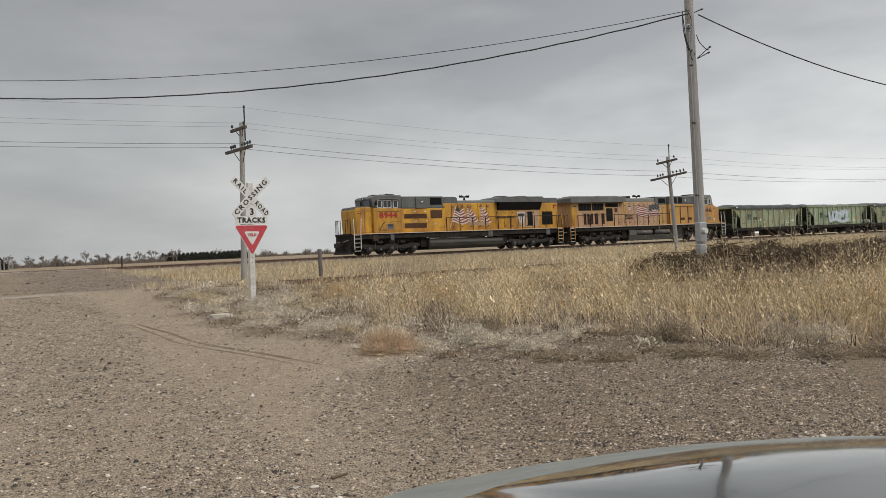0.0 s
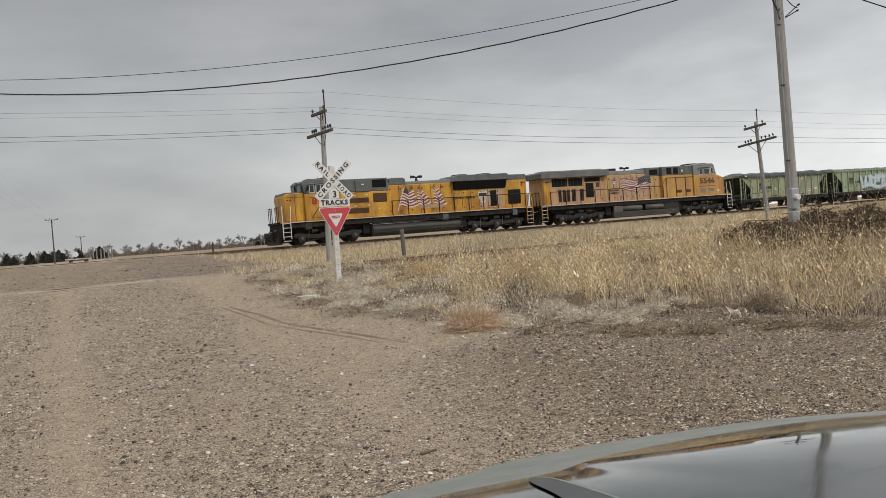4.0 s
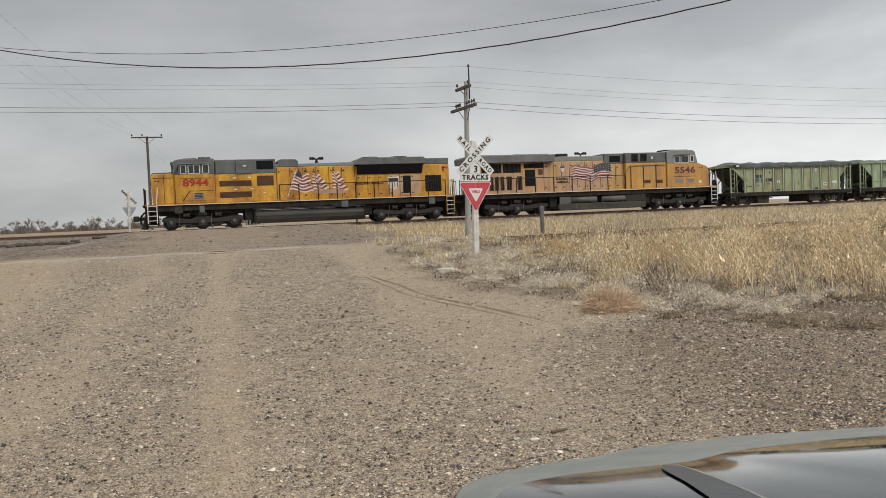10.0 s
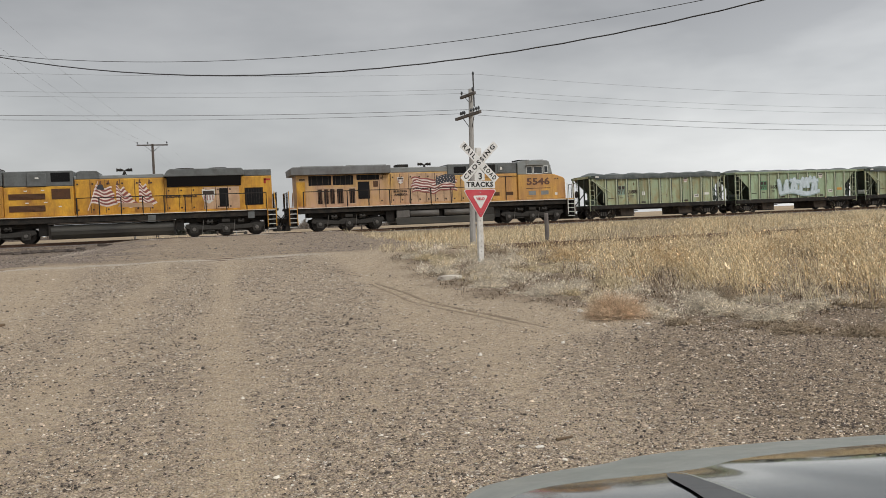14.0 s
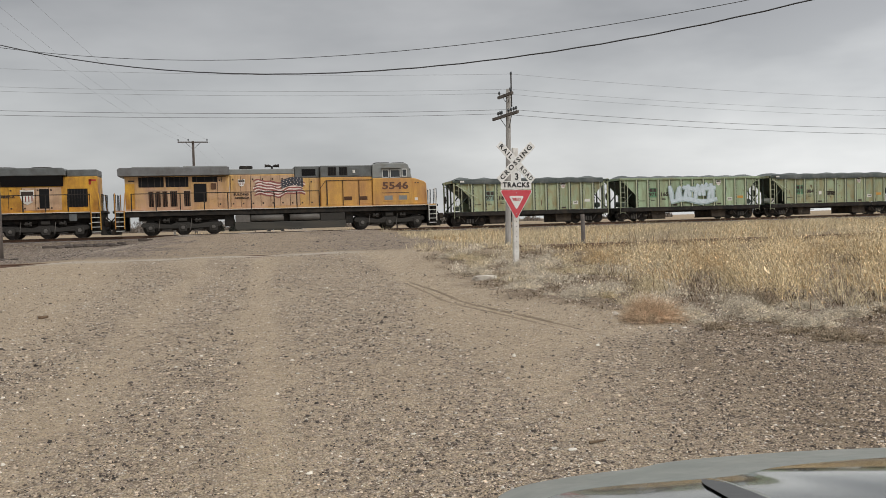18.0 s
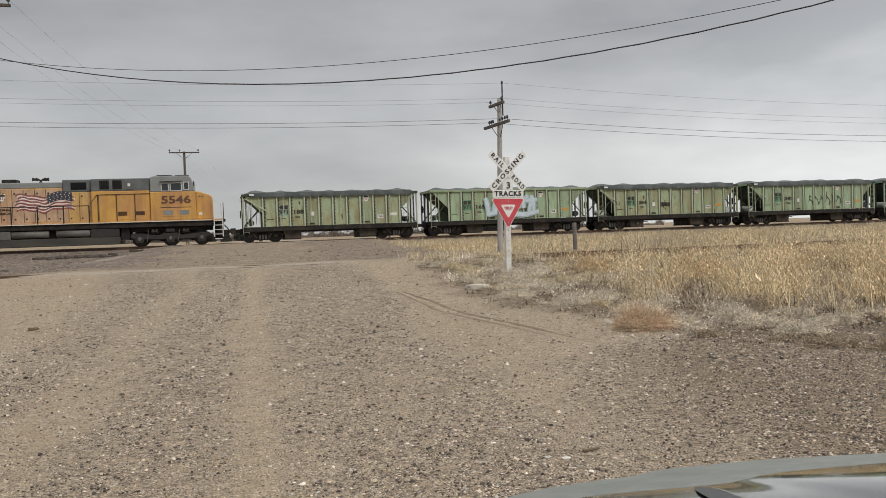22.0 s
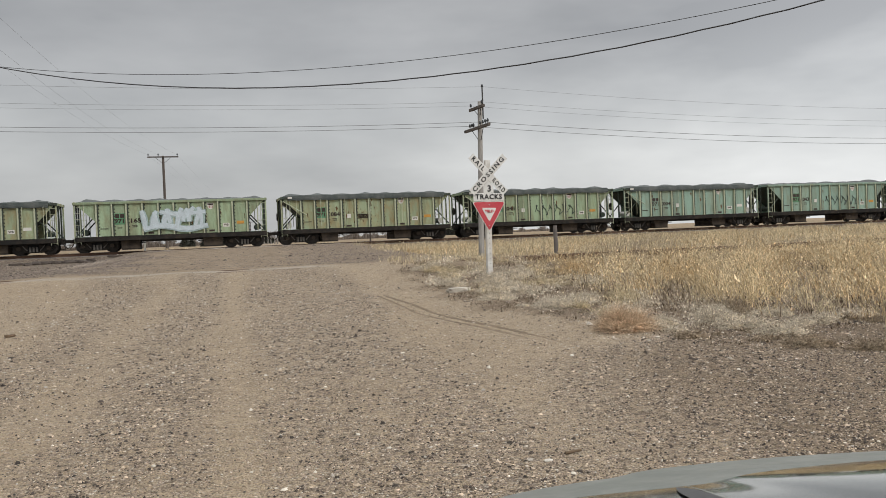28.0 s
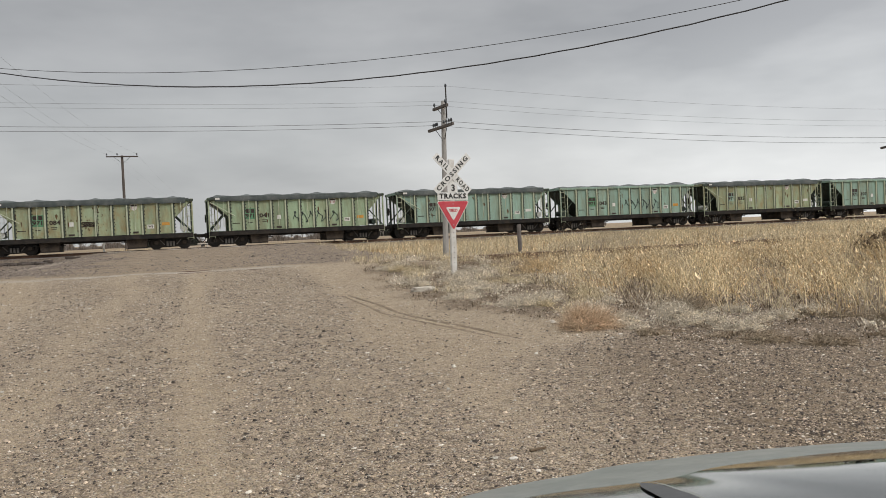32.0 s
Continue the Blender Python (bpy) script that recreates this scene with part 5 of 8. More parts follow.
        part("star_field", prism([(10.78, 3.40), (11.28, 3.36), (11.2, 3.66), (10.9, 3.72)], min(s * 1.101, s * 1.105), max(s * 1.101, s * 1.105)), T["flag_blue"], v)
        flag_fragment(v, s, y, (11.98, 13.35, 2.36), (12.0, 12.45, 3.58), 11, 0.13)
        flag_fragment(v, s, y, (13.4, 14.5, 2.42), (13.42, 13.85, 3.72), 11, 0.10)
        a, b = sorted((s * 1.1, s * 1.104))
        part("flag_pole", prism([(10.18, 2.02), (10.24, 2.02), (10.92, 3.92), (10.88, 3.92)], a, b), T["flag_white"], v, "pale painted flag staff")
        for x, z in ((11.05, 3.82), (11.55, 3.86), (12.1, 3.80), (13.5, 3.88), (14.1, 3.84)):
            part("painted_mark", prism([(x - 0.10, z - 0.16), (x - 0.04, z + 0.10), (x + 0.05, z + 0.12), (x + 0.02, z), (x + 0.12, z - 0.14)], a, b), T["brown_letter"], v)
        part("flag_shade", prism([(12.05, 2.2), (14.3, 2.1), (14.2, 2.42), (12.2, 2.44)], a, b), T["tan"], v)
    # radiator section
    part("rear_hood", boxes((15.04, 22.14, -1.08, 1.08, D, 4.04), bevel=0.03), Y, v, "yellow rear hood")
    part("radiator_wing", prism([(15.0, 4.10), (15.25, 4.50), (15.45, 4.60), (20.1, 4.60), (20.25, 4.45), (20.25, 4.10)], -1.5, 1.5, 0.03), G, v, "dark grey flared radiator wing")
    part("rear_roof", boxes((20.27, 22.14, -1.06, 1.06, 4.042, 4.50), bevel=0.05), G, v, "grey rear roof")
    for s in (-1, 1):
        a, b = sorted((s * 1.06, s * 1.46))
        part("wing_underside", prism([(15.2, 4.11), (15.2, 3.45), (20.05, 3.45), (20.05, 4.11)], min(s * 1.07, s * 1.12), max(s * 1.07, s * 1.12)), T["grille"], v)
        bm = bmesh.new()
        q = [bm.verts.new(p) for p in ((15.2, s * 1.14, 3.42), (20.05, s * 1.14, 3.42), (20.05, s * 1.47, 4.10), (15.2, s * 1.47, 4.10))]
        bm.faces.new(q if s > 0 else q[::-1])
        part("radiator_screen", bm, T["grille"], v, "black sloping radiator screen")
        for k in range(6):
            hood_door(v, 15.15 + 0.8 * k, 15.93 + 0.8 * k, D + 0.1, 3.36, 1.08, s, T["tan"] if k > 2 else Y)
        lettering("slogan", "BUILDING AMERICA", 0.22, T["letter"], v, turned(s * 1.118, 16.1, 2.78, s), bold=0.009, width=2.05, label="black slogan lettering")
        shield(v, s, 1.116, 17.86, 2.72, 0.84, 1.0)
        a, b = sorted((s * 1.08, s * 1.12))
        part("dark_door", boxes((18.58, 19.18, a, b, 1.98, 3.26), bevel=0.02), T["grille"], v, "dark open screen door")
        grille(v, "rear_grille", 20.28, 21.52, 2.04, 3.24, 1.08, s, 7, T["grille"], "black rear grille with bars", True, T["under"])
        a, b = sorted((s * 1.081, s * 1.088))
        part("number_bar", boxes((21.62, 22.05, a, b, 3.72, 3.84)), T["red"], v)
        part("red_mark", boxes((21.6, 21.75, a, b, 3.5, 3.86)), T["red"], v)
    for x in (16.4, 18.6):
        bm = rod(bmesh.new(), (x, 0, 4.58), (x, 0, 4.72), 0.78, 0.62, 20)
        part("fan_hatch", bm, U, v, "round dark fan hatch on the roof")
    # below
    long_tank(v, "fuel_tank", 7.95, 15.5, ((1.05, 1.14), (1.26, 1.08), (1.44, 0.82), (1.46, 0.70), (1.42, 0.50), (1.25, 0.28), (1.05, 0.22)), T["tank"], "long dark fuel tank with sloping shoulders")
    for x0, x1 in ((7.2, 7.8), (15.64, 16.15)):
        part("underfloor_gear", boxes((x0, x1, -1.15, 1.15, 0.48, 1.28), bevel=0.02), U, v, "black piping and boxes under the frame")
    for x0, x1 in ((7.82, 7.95), (15.5, 15.62)):
        part("tank_cap", boxes((x0, x1, -1.40, 1.40, 0.26, 1.16), bevel=0.02), T["under"], v)
    part("tank_ridge", boxes((7.94, 15.51, -1.475, -1.455, 0.70, 0.73), (7.94, 15.51, 1.455, 1.475, 0.70, 0.73)), T["truck"], v)
    for s in (-1, 1):
        for x, w in ((2.6, 0.5), (4.2, 0.34), (13.9, 0.5), (20.4, 0.45)):
            a, b = sorted((s * 1.40, s * 1.47))
            part("access_box", boxes((x, x + w, a, b, 1.12, 1.58), bevel=0.015), T["grey"] if x != 2.6 else T["under_brown"], v)
        part("pipe_run", rods(((7.8, s * 1.45, 1.22), (15.6, s * 1.45, 1.20)), r=0.03), T["under_brown"], v)
        part("pipe_run", rods(((12.9, s * 1.42, 1.4), (13.6, s * 1.42, 1.22)), ((13.6, s * 1.42, 1.22), (15.6, s * 1.42, 1.3)), r=0.035), T["under"], v)
    three_axle_truck(v, (2.33, 4.38, 6.48), T["truck"], False)
    three_axle_truck(v, (16.82, 18.92, 20.98), T["truck"], True)
    stair(v, 0.88, 1.5, 1.53, T["white"], D, 1)
    stair(v, 21.72, 22.34, 1.53, T["yellow"], D, -1)
    railing(v, 9.6, 21.7, D, 1.5, 1.38, U)
    end_gear(v, 0.72, -1, D)
    end_gear(v, 22.38, 1, D)
    VEHICLES.append((v, u0))


def locomotive_second(u0):
    v = thing("locomotive", "sun-faded yellow diesel locomotive numbered 5546 running backwards", "locomotive", Matrix.Translation((u0, TRACK_Y, RAIL_Z)), "locomotives at the head of the train")
    Y, G, U = T["faded"], T["grey"], T["under"]
    D = 1.72
    part("underframe", boxes((0.7, 21.6, -1.42, 1.42, 1.28, 1.62), bevel=0.02), U, v, "black underframe sill")
    part("walkway", boxes((0.3, 22.1, -1.53, 1.53, 1.62, D), bevel=0.01), Y, v, "yellow-edged walkway deck")
    part("stripe", boxes((0.9, 21.4, -1.536, -1.531, 1.625, 1.66), (0.9, 21.4, 1.531, 1.536, 1.625, 1.66)), T["white"], v)
    # radiator end with its overhanging roof
    part("radiator_body", boxes((0.88, 7.62, -1.12, 1.12, D, 3.98), bevel=0.03), Y, v, "tan-yellow radiator cab body")
    part("radiator_wing", prism([(0.50, 3.98), (0.46, 4.42), (0.62, 4.54), (7.66, 4.56), (7.66, 4.0)], -1.5, 1.5, 0.03), T["grey_wing"], v, "grey overhanging radiator roof")
    part("roof_ridge", boxes((1.3, 4.4, -0.6, 0.6, 4.55, 4.66), (4.6, 7.55, -0.6, 0.6, 4.55, 4.68), bevel=0.03), T["grey_light"], v)
    for s in (-1, 1):
        # openings drawn larger, so their black also holds the overhang's shade
        for x0, x1 in ((1.75, 3.36), (3.48, 4.95), (5.2, 7.4)):
            grille(v, "radiator_opening", x0, x1, 3.24 if x0 < 4.8 else 3.55, 3.92, 1.12, s, 4, T["grille"], "dark radiator opening, enlarged for the shade under the roof", True, T["under_brown"])
        for x, w in ((2.52, 0.16), (2.97, 0.155), (3.41, 0.16), (3.97, 0.22), (4.84, 0.2)):
            a, b = sorted((s * 1.12, s * 1.127))
            part("vent_frame", boxes((x - w - 0.08, x + w + 0.08, a, b, 1.84, 3.06)), T["tan"], v)
            grille(v, "vent_slot", x - w, x + w, 1.92, 2.96, 1.12, s, 3, T["grille"], "tall dark vent slot", True, T["grille_brown"])
        a, b = sorted((s * 1.12, s * 1.155))
        part("dark_door", boxes((5.28, 6.12, a, b, 2.2, 3.44), bevel=0.02), T["grille"], v, "dark screen door")
        part("small_hatch", boxes((6.4, 6.76, a, b, 3.04, 3.46), bevel=0.015), T["grille_brown"], v)
        hood_door(v, 6.85, 7.55, D + 0.1, 3.9, 1.12, s, Y)
        part("number_bar", boxes((1.1, 1.5, min(s * 1.121, s * 1.127), max(s * 1.121, s * 1.127), 3.62, 3.72)), T["letter"], v)
        part("edge_stripe", boxes((0.895, 1.5, min(s * 1.121, s * 1.126), max(s * 1.121, s * 1.126), 1.8, 3.5)), T["yellow"], v)
    # engine hood
    part("long_hood", boxes((7.64, 13.83, -1.06, 1.06, D, 3.735), (7.64, 12.06, -1.06, 1.06, 3.735, 4.02), bevel=0.03), Y, v, "faded yellow engine hood with a flag")
    part("hood_top", boxes((7.64, 12.06, -1.04, 1.04, 4.022, 4.40), bevel=0.05), T["grey_light"], v, "dull grey hood roof")
    part("exhaust_stack", boxes((8.35, 9.25, -0.5, 0.5, 4.38, 4.66), bevel=0.05), U, v, "dark exhaust stack")
    horn(v, 10.6, 4.62)
    for s in (-1, 1):
        for k in range(9):
            hood_door(v, 7.72 + 0.67 * k, 8.38 + 0.67 * k, D + 0.1, 3.95 if k < 6 else 3.68, 1.06, s, T["tan"] if k in (2, 3, 4, 5, 6) else Y)
        flag_piece(v, s, 1.09, 9.3, 12.7, 2.52, 3.6, 11, 0.12, 1.5, (11.15, 12.65, 3.08, 3.68), 0.1)
        lettering("slogan", "BUILDING", 0.2, T["letter"], v, turned(s * 1.10, 8.4, 2.66, s), bold=0.008, width=1.0, label="black slogan lettering")
        lettering("slogan", "AMERICA", 0.2, T["letter"], v, turned(s * 1.10, 8.45, 2.42, s), bold=0.008, width=1.0)
        shield(v, s, 1.10, 8.45, 3.45, 0.46, 0.5)
    # equipment block, cab and nose
    part("equipment_block", boxes((13.85, 17.50, -1.36, 1.36, D, 3.74), bevel=0.03), T["faded_deep"], v, "faded yellow equipment cabinet")
    part("equipment_top", boxes((12.08, 13.83, -1.06, 1.06, 3.742, 4.55), (13.85, 17.50, -1.35, 1.35, 3.742, 4.56), bevel=0.05), G, v, "grey upper equipment cabinet")
    for s in (-1, 1):
        grille(v, "air_intake", 12.58, 13.54, 3.88, 4.36, 1.06, s, 4, T["grille"], "dark air intake")
        for x in (14.38, 15.18):
            grille(v, "louvre", x, x + 0.58, 3.86, 4.44, 1.35, s, 5, T["grille"], "dark vertical louvre", True, T["under"])
        a, b = sorted((s * 1.35, s * 1.38))
        part("grey_panel", boxes((15.95, 16.5, a, b, 3.84, 4.4), bevel=0.01), G, v)
        part("sensor", boxes((16.12, 16.3, min(s * 1.38, s * 1.41), max(s * 1.38, s * 1.41), 4.02, 4.22), bevel=0.02), T["white"], v)
        for x0, x1 in ((14.3, 15.35), (15.4, 16.5), (16.55, 17.45)):
            hood_door(v, x0, x1, D + 0.1, 3.45, 1.36, s, T["faded_deep"], False)
        for x in (15.75, 16.85):
            grille(v, "brown_grille", x - 0.28, x + 0.28, 2.1, 2.36, 1.375, s, 3, T["grille_brown"], "rusty small louvre")
        part("pipe_rail", rods(((14.2, s * 1.4, 3.5), (17.5, s * 1.4, 3.52)), ((13.75, s * 1.42, 2.9), (14.2, s * 1.4, 3.5)), r=0.02), T["letter"], v)
        for x in (14.25, 15.4, 16.55):
            part("stanchion", rods(((x, s * 1.41, D), (x, s * 1.41, 3.5)), r=0.022), T["letter"], v)
    part("cab_wall", prism([(17.52, D), (17.52, 3.62), (20.42, 3.62), (20.44, D)], -1.5, 1.5, 0.04), T["faded_deep"], v, "faded yellow lower cab side")
    part("cab_upper", prism([(17.52, 3.622), (17.52, 4.60), (17.8, 4.68), (19.95, 4.68), (20.14, 4.56), (20.40, 3.622)], -1.48, 1.48, 0.05), T["grey_light"], v, "grey upper cab")
    part("roof_unit", boxes((17.9, 18.9, -0.6, 0.6, 4.66, 4.80), (19.1, 20.0, -0.7, 0.7, 4.66, 4.78), bevel=0.03), U, v, "dark roof fittings")
    part("nose", prism([(20.44, D), (20.42, 3.60), (20.6, 3.62), (21.36, 3.36), (21.5, 3.2), (21.54, D)], -1.3, 1.3, 0.06), T["faded_deep"], v, "faded yellow sloping nose")
    for s in (-1, 1):
        cab_window(v, 18.22, 18.72, 3.64, 4.22, 1.48, s)
        cab_window(v, 18.8, 19.55, 3.64, 4.22, 1.48, s)
        cab_window(v, 19.66, 20.02, 3.70, 4.26, 1.48, s)
        a, b = sorted((s * 1.48, s * 1.70))
        part("sunshade", prism([(18.15, 4.30), (19.6, 4.32), (19.4, 4.42), (18.4, 4.40)], a, b), T["grey_light"], v, "pale window awning")
        lettering("road_number", "5546", 0.70, T["brown_letter"], v, turned(s * 1.515, 19.15, 3.05, s), bold=0.02, width=1.9, label="large dark brown numerals 5546")
        for x0, x1 in ((18.22, 19.05), (19.25, 20.1)):
            a, b = sorted((s * 1.5, s * 1.52))
            pn = part("screen_panel", boxes((x0, x1, a, b, 1.95, 2.45), bevel=0.01), T["faded_deep"], v)
            a, b = sorted((s * 1.521, s * 1.527))
            part("screen", boxes((x0 + 0.12, x1 - 0.12, a, b, 2.05, 2.36)), T["grey_light"], pn)
        part("belt_line", boxes((18.15, 20.15, min(s * 1.5, s * 1.506), max(s * 1.5, s * 1.506), 2.54, 2.58)), T["letter"], v)
        part("nose_marks", boxes((20.62, 20.72, min(s * 1.301, s * 1.307), max(s * 1.301, s * 1.307), 3.22, 3.3), (20.82, 20.92, min(s * 1.301, s * 1.307), max(s * 1.301, s * 1.307), 3.22, 3.3)), T["letter"], v)
        part("pale_patch", boxes((20.6, 20.82, min(s * 1.301, s * 1.307), max(s * 1.301, s * 1.307), 2.0, 2.2)), T["white"], v)
        part("front_window", boxes((20.28, 20.36, min(s * 0.3, s * 1.2), max(s * 0.3, s * 1.2), 3.75, 4.3)), T["glass"], v)
        for k in range(4):
            part("nose_grab", rods(((21.56, s * 1.0, 2.0 + 0.33 * k), (21.62, s * 0.7, 2.0 + 0.33 * k)), r=0.016), T["white"], v)
        part("access_box", boxes((7.98, 8.95, min(s * 1.3, s * 1.44), max(s * 1.3, s * 1.44), 0.72, 1.24), bevel=0.02), T["drum"], v, "grey equipment box under the walkway")
        part("access_box", boxes((13.75, 15.5, min(s * 1.3, s * 1.44), max(s * 1.3, s * 1.44), 0.72, 1.24), bevel=0.02), T["truck"], v)
        for x0, x1 in ((9.0, 11.2), (11.65, 13.7)):
            part("air_reservoir", rod(bmesh.new(), (x0, s * 1.22, 1.0), (x1, s * 1.22, 1.0), 0.24, n=20), T["drum"], v, "dusty cylindrical air reservoir", True)
    part("fuel_tank", prism([(7.9, 0.34), (8.05, 0.2), (15.45, 0.2), (15.55, 0.34), (15.55, 0.72), (7.9, 0.72)], -1.42, 1.42, 0.04), T["tank"], v, "dark fuel tank")
    part("tank_top", boxes((8.1, 15.4, -1.0, 1.0, 0.72, 1.28)), U, v)
    for x0, x1 in ((7.25, 7.88), (15.58, 16.1)):
        part("underfloor_gear", boxes((x0, x1, -1.15, 1.15, 0.48, 1.28), bevel=0.02), U, v, "black piping and boxes under the frame")
    three_axle_truck(v, (2.42, 4.5, 6.5), T["truck"], False)
    three_axle_truck(v, (16.74, 18.7, 20.72), T["truck"], True)
    stair(v, 0.25, 0.85, 1.53, T["yellow"], D, 1)
    stair(v, 21.55, 22.15, 1.53, T["white"], D, -1)
    railing(v, 1.3, 13.7, D, 1.5, 1.5, U)
    end_gear(v, 0.22, -1, D)
    end_gear(v, 22.18, 1, D)
    VEHICLES.append((v, u0))


locomotive_lead(28.1)
locomotive_second(51.05)


# ---- hopper cars ----
POSTS = (1.85, 2.81, 3.70, 4.70, 5.70, 6.68, 7.66, 8.62, 9.55, 10.5, 11.48)
SHARED = {}


def shared(name, build, material):
    key = (name, material.name)
    if key not in SHARED:
        SHARED[key] = mesh_of(build(), name)
        SHARED[key].materials.append(material)
    return SHARED[key]


def put(name, me, parent, x, y, z, turn=0.0):
    ob = new(name, me)
    ob.parent = parent
    ob.matrix_basis = pose(x, y, z, 0, 0, turn)
    return ob


def two_axle_truck(v, x):
    for d in (-0.9, 0.9):
        wheelset(v, x + d, 0.44)

    def frame_mesh():
        bm = prism([(-1.15, 0.34), (-1.15, 0.60), (-0.7, 0.66), (-0.35, 0.80), (0.35, 0.80), (0.7, 0.66), (1.15, 0.60), (1.15, 0.34), (0.95, 0.32), (0.4, 0.14), (-0.4, 0.14), (-0.95, 0.32)], -0.07, 0.07, 0.015)
        return bm

    for s in (-1, 1):
        f = put("truck_frame", shared("truck_frame", frame_mesh, T["under"]), v, x, s * 1.02, 0)
        put("window_plate", shared("window_plate", lambda: boxes((-0.34, 0.34, -0.012, 0.012, 0.24, 0.66)), T["grille"]), f, 0, s * 0.085, 0)
        # springs and brake beams take the same highlight grey
        for k in (-0.2, 0.0, 0.2):
            put("spring", shared("spring", lambda: rod(bmesh.new(), (0, 0, 0.2), (0, 0, 0.52), 0.075, n=8), T["drum"]), f, k, s * 0.10, 0)
        for k in (-0.52, 0.52):
            put("brake_beam", shared("brake_beam", lambda: rods(((-0.14, 0, 0.62), (0.14, 0, 0.3)), r=0.035), T["drum"]), f, k, s * 0.09, 0, 0 if k < 0 else 180)
        for k in (-0.9, 0.9):
            put("journal", shared("journal", lambda: rod(bmesh.new(), (0, -0.06, 0.44), (0, 0.06, 0.44), 0.13, n=14), T["under_brown"]), f, k, s * 0.11, 0)
    part("bolster", boxes((x - 0.25, x + 0.25, -1.0, 1.0, 0.35, 0.72), bevel=0.02), T["under"], v)


def tarp_top(z, height, peaks, seed, x0=0.55, x1=12.55, half=1.50):
    """A slack cover drawn over hoops: a ridge at each hoop and sags between."""
    rnd = random.Random(seed)
    hoops = [x0 + (x1 - x0) * (k + 0.5) / peaks + rnd.uniform(-0.2, 0.2) for k in range(peaks)]
    highs = [height * rnd.uniform(0.55, 1.0) for _ in hoops]
    highs[rnd.choice((0, -1))] *= 1.5
    bm = bmesh.new()
    nx, ny = 88, 10
    rows = []
    for i in range(nx + 1):
        x = x0 + (x1 - x0) * i / nx
        near = max(h * math.exp(-((abs(x - c) / 0.55) ** 1.15)) for c, h in zip(hoops, highs))
        end = min(1.0, (x - x0) / 0.5, (x1 - x) / 0.5)
        row = []
        for j in range(ny + 1):
            f = j / ny * 2 - 1
            arch = (1 - abs(f) ** 2.6)
            row.append(bm.verts.new((x, f * half, z + arch * (height * 0.45 + near * 0.75) * max(end, 0) + 0.015 * math.sin(9 * x + 5 * f))))
        rows.append(row)
    for a, b in zip(rows, rows[1:]):
        for j in range(ny):
            bm.faces.new((a[j], b[j], b[j + 1], a[j + 1]))
    bmesh.ops.recalc_face_normals(bm, faces=bm.faces)
    return bm


def spray_letters(v, s, y, x, z, w, h, seed):
    """A spray-painted piece that cannot be read: slanting overlapping bars and long swooshes over a hazy blue shadow."""
    rnd = random.Random(seed)

    def ribbon(pts, wide, off):
        bm = bmesh.new()
        prev = None
        for i, p in enumerate(pts):
            d = (pts[min(i + 1, len(pts) - 1)] - pts[max(i - 1, 0)]).normalized() * wide
            taper = 0.75 + 0.25 * math.sin(math.pi * i / (len(pts) - 1))
            row = [bm.verts.new((e.x, s * (y + off), e.y)) for e in (p + Vector((-d.y, d.x, 0)) * taper, p - Vector((-d.y, d.x, 0)) * taper)]
            if prev:
                bm.faces.new((prev[0], prev[1], row[1], row[0]))
            prev = row
        return bm

    strokes = []
    for k in range(10):
        a = x + w * (k + 0.3) / 10.5
        tall, lean = h * rnd.uniform(0.55, 0.98), 0.34 * rnd.choice((1, 1, -0.6))
        low = z - h / 2 + rnd.uniform(0.0, h - tall)
        strokes.append(((a, low, 0), (a + lean * 0.2 + rnd.uniform(-0.1, 0.1), low + tall * 0.5, 0), (a + lean, low + tall, 0)))
    strokes.append(((x, z - 0.45 * h, 0), (x + 0.3 * w, z - 0.30 * h, 0), (x + 0.65 * w, z - 0.48 * h, 0), (x + 0.98 * w, z - 0.34 * h, 0)))
    strokes.append(((x + 0.25 * w, z + 0.30 * h, 0), (x + 0.55 * w, z + 0.18 * h, 0), (x + 0.95 * w, z + 0.26 * h, 0)))
    lines = [[Vector((p.x, p.y, 0)) for p in curved(q, 5)] for q in strokes]
    for k, pts in enumerate(lines):
        blob = part("graffiti", ribbon(pts, 0.23, 0.001 * k), T["spray_blue"], v, "pale blue-white spray-painted block")
        part("fill", ribbon([p + Vector((-0.03, 0.03, 0)) for p in pts], 0.12 + 0.05 * rnd.random(), 0.014 + 0.001 * k), T["spray"], blob)


def scrawl(v, s, y, x, z, w, h, seed, material):
    rnd = random.Random(seed)
    bm = bmesh.new()
    n = 44
    pts = [(x + w * (i / n) + 0.13 * math.sin(i * 1.9), z + h * 0.5 * math.sin(i * 0.93 + rnd.uniform(-0.4, 0.4))) for i in range(n)]
    for a, b in zip(pts, pts[1:]):
        rod(bm, (a[0], s * y, a[1]), (b[0], s * y, b[1]), 0.022, n=4)
    part("graffiti", bm, material, v, "dark scrawled graffiti line")


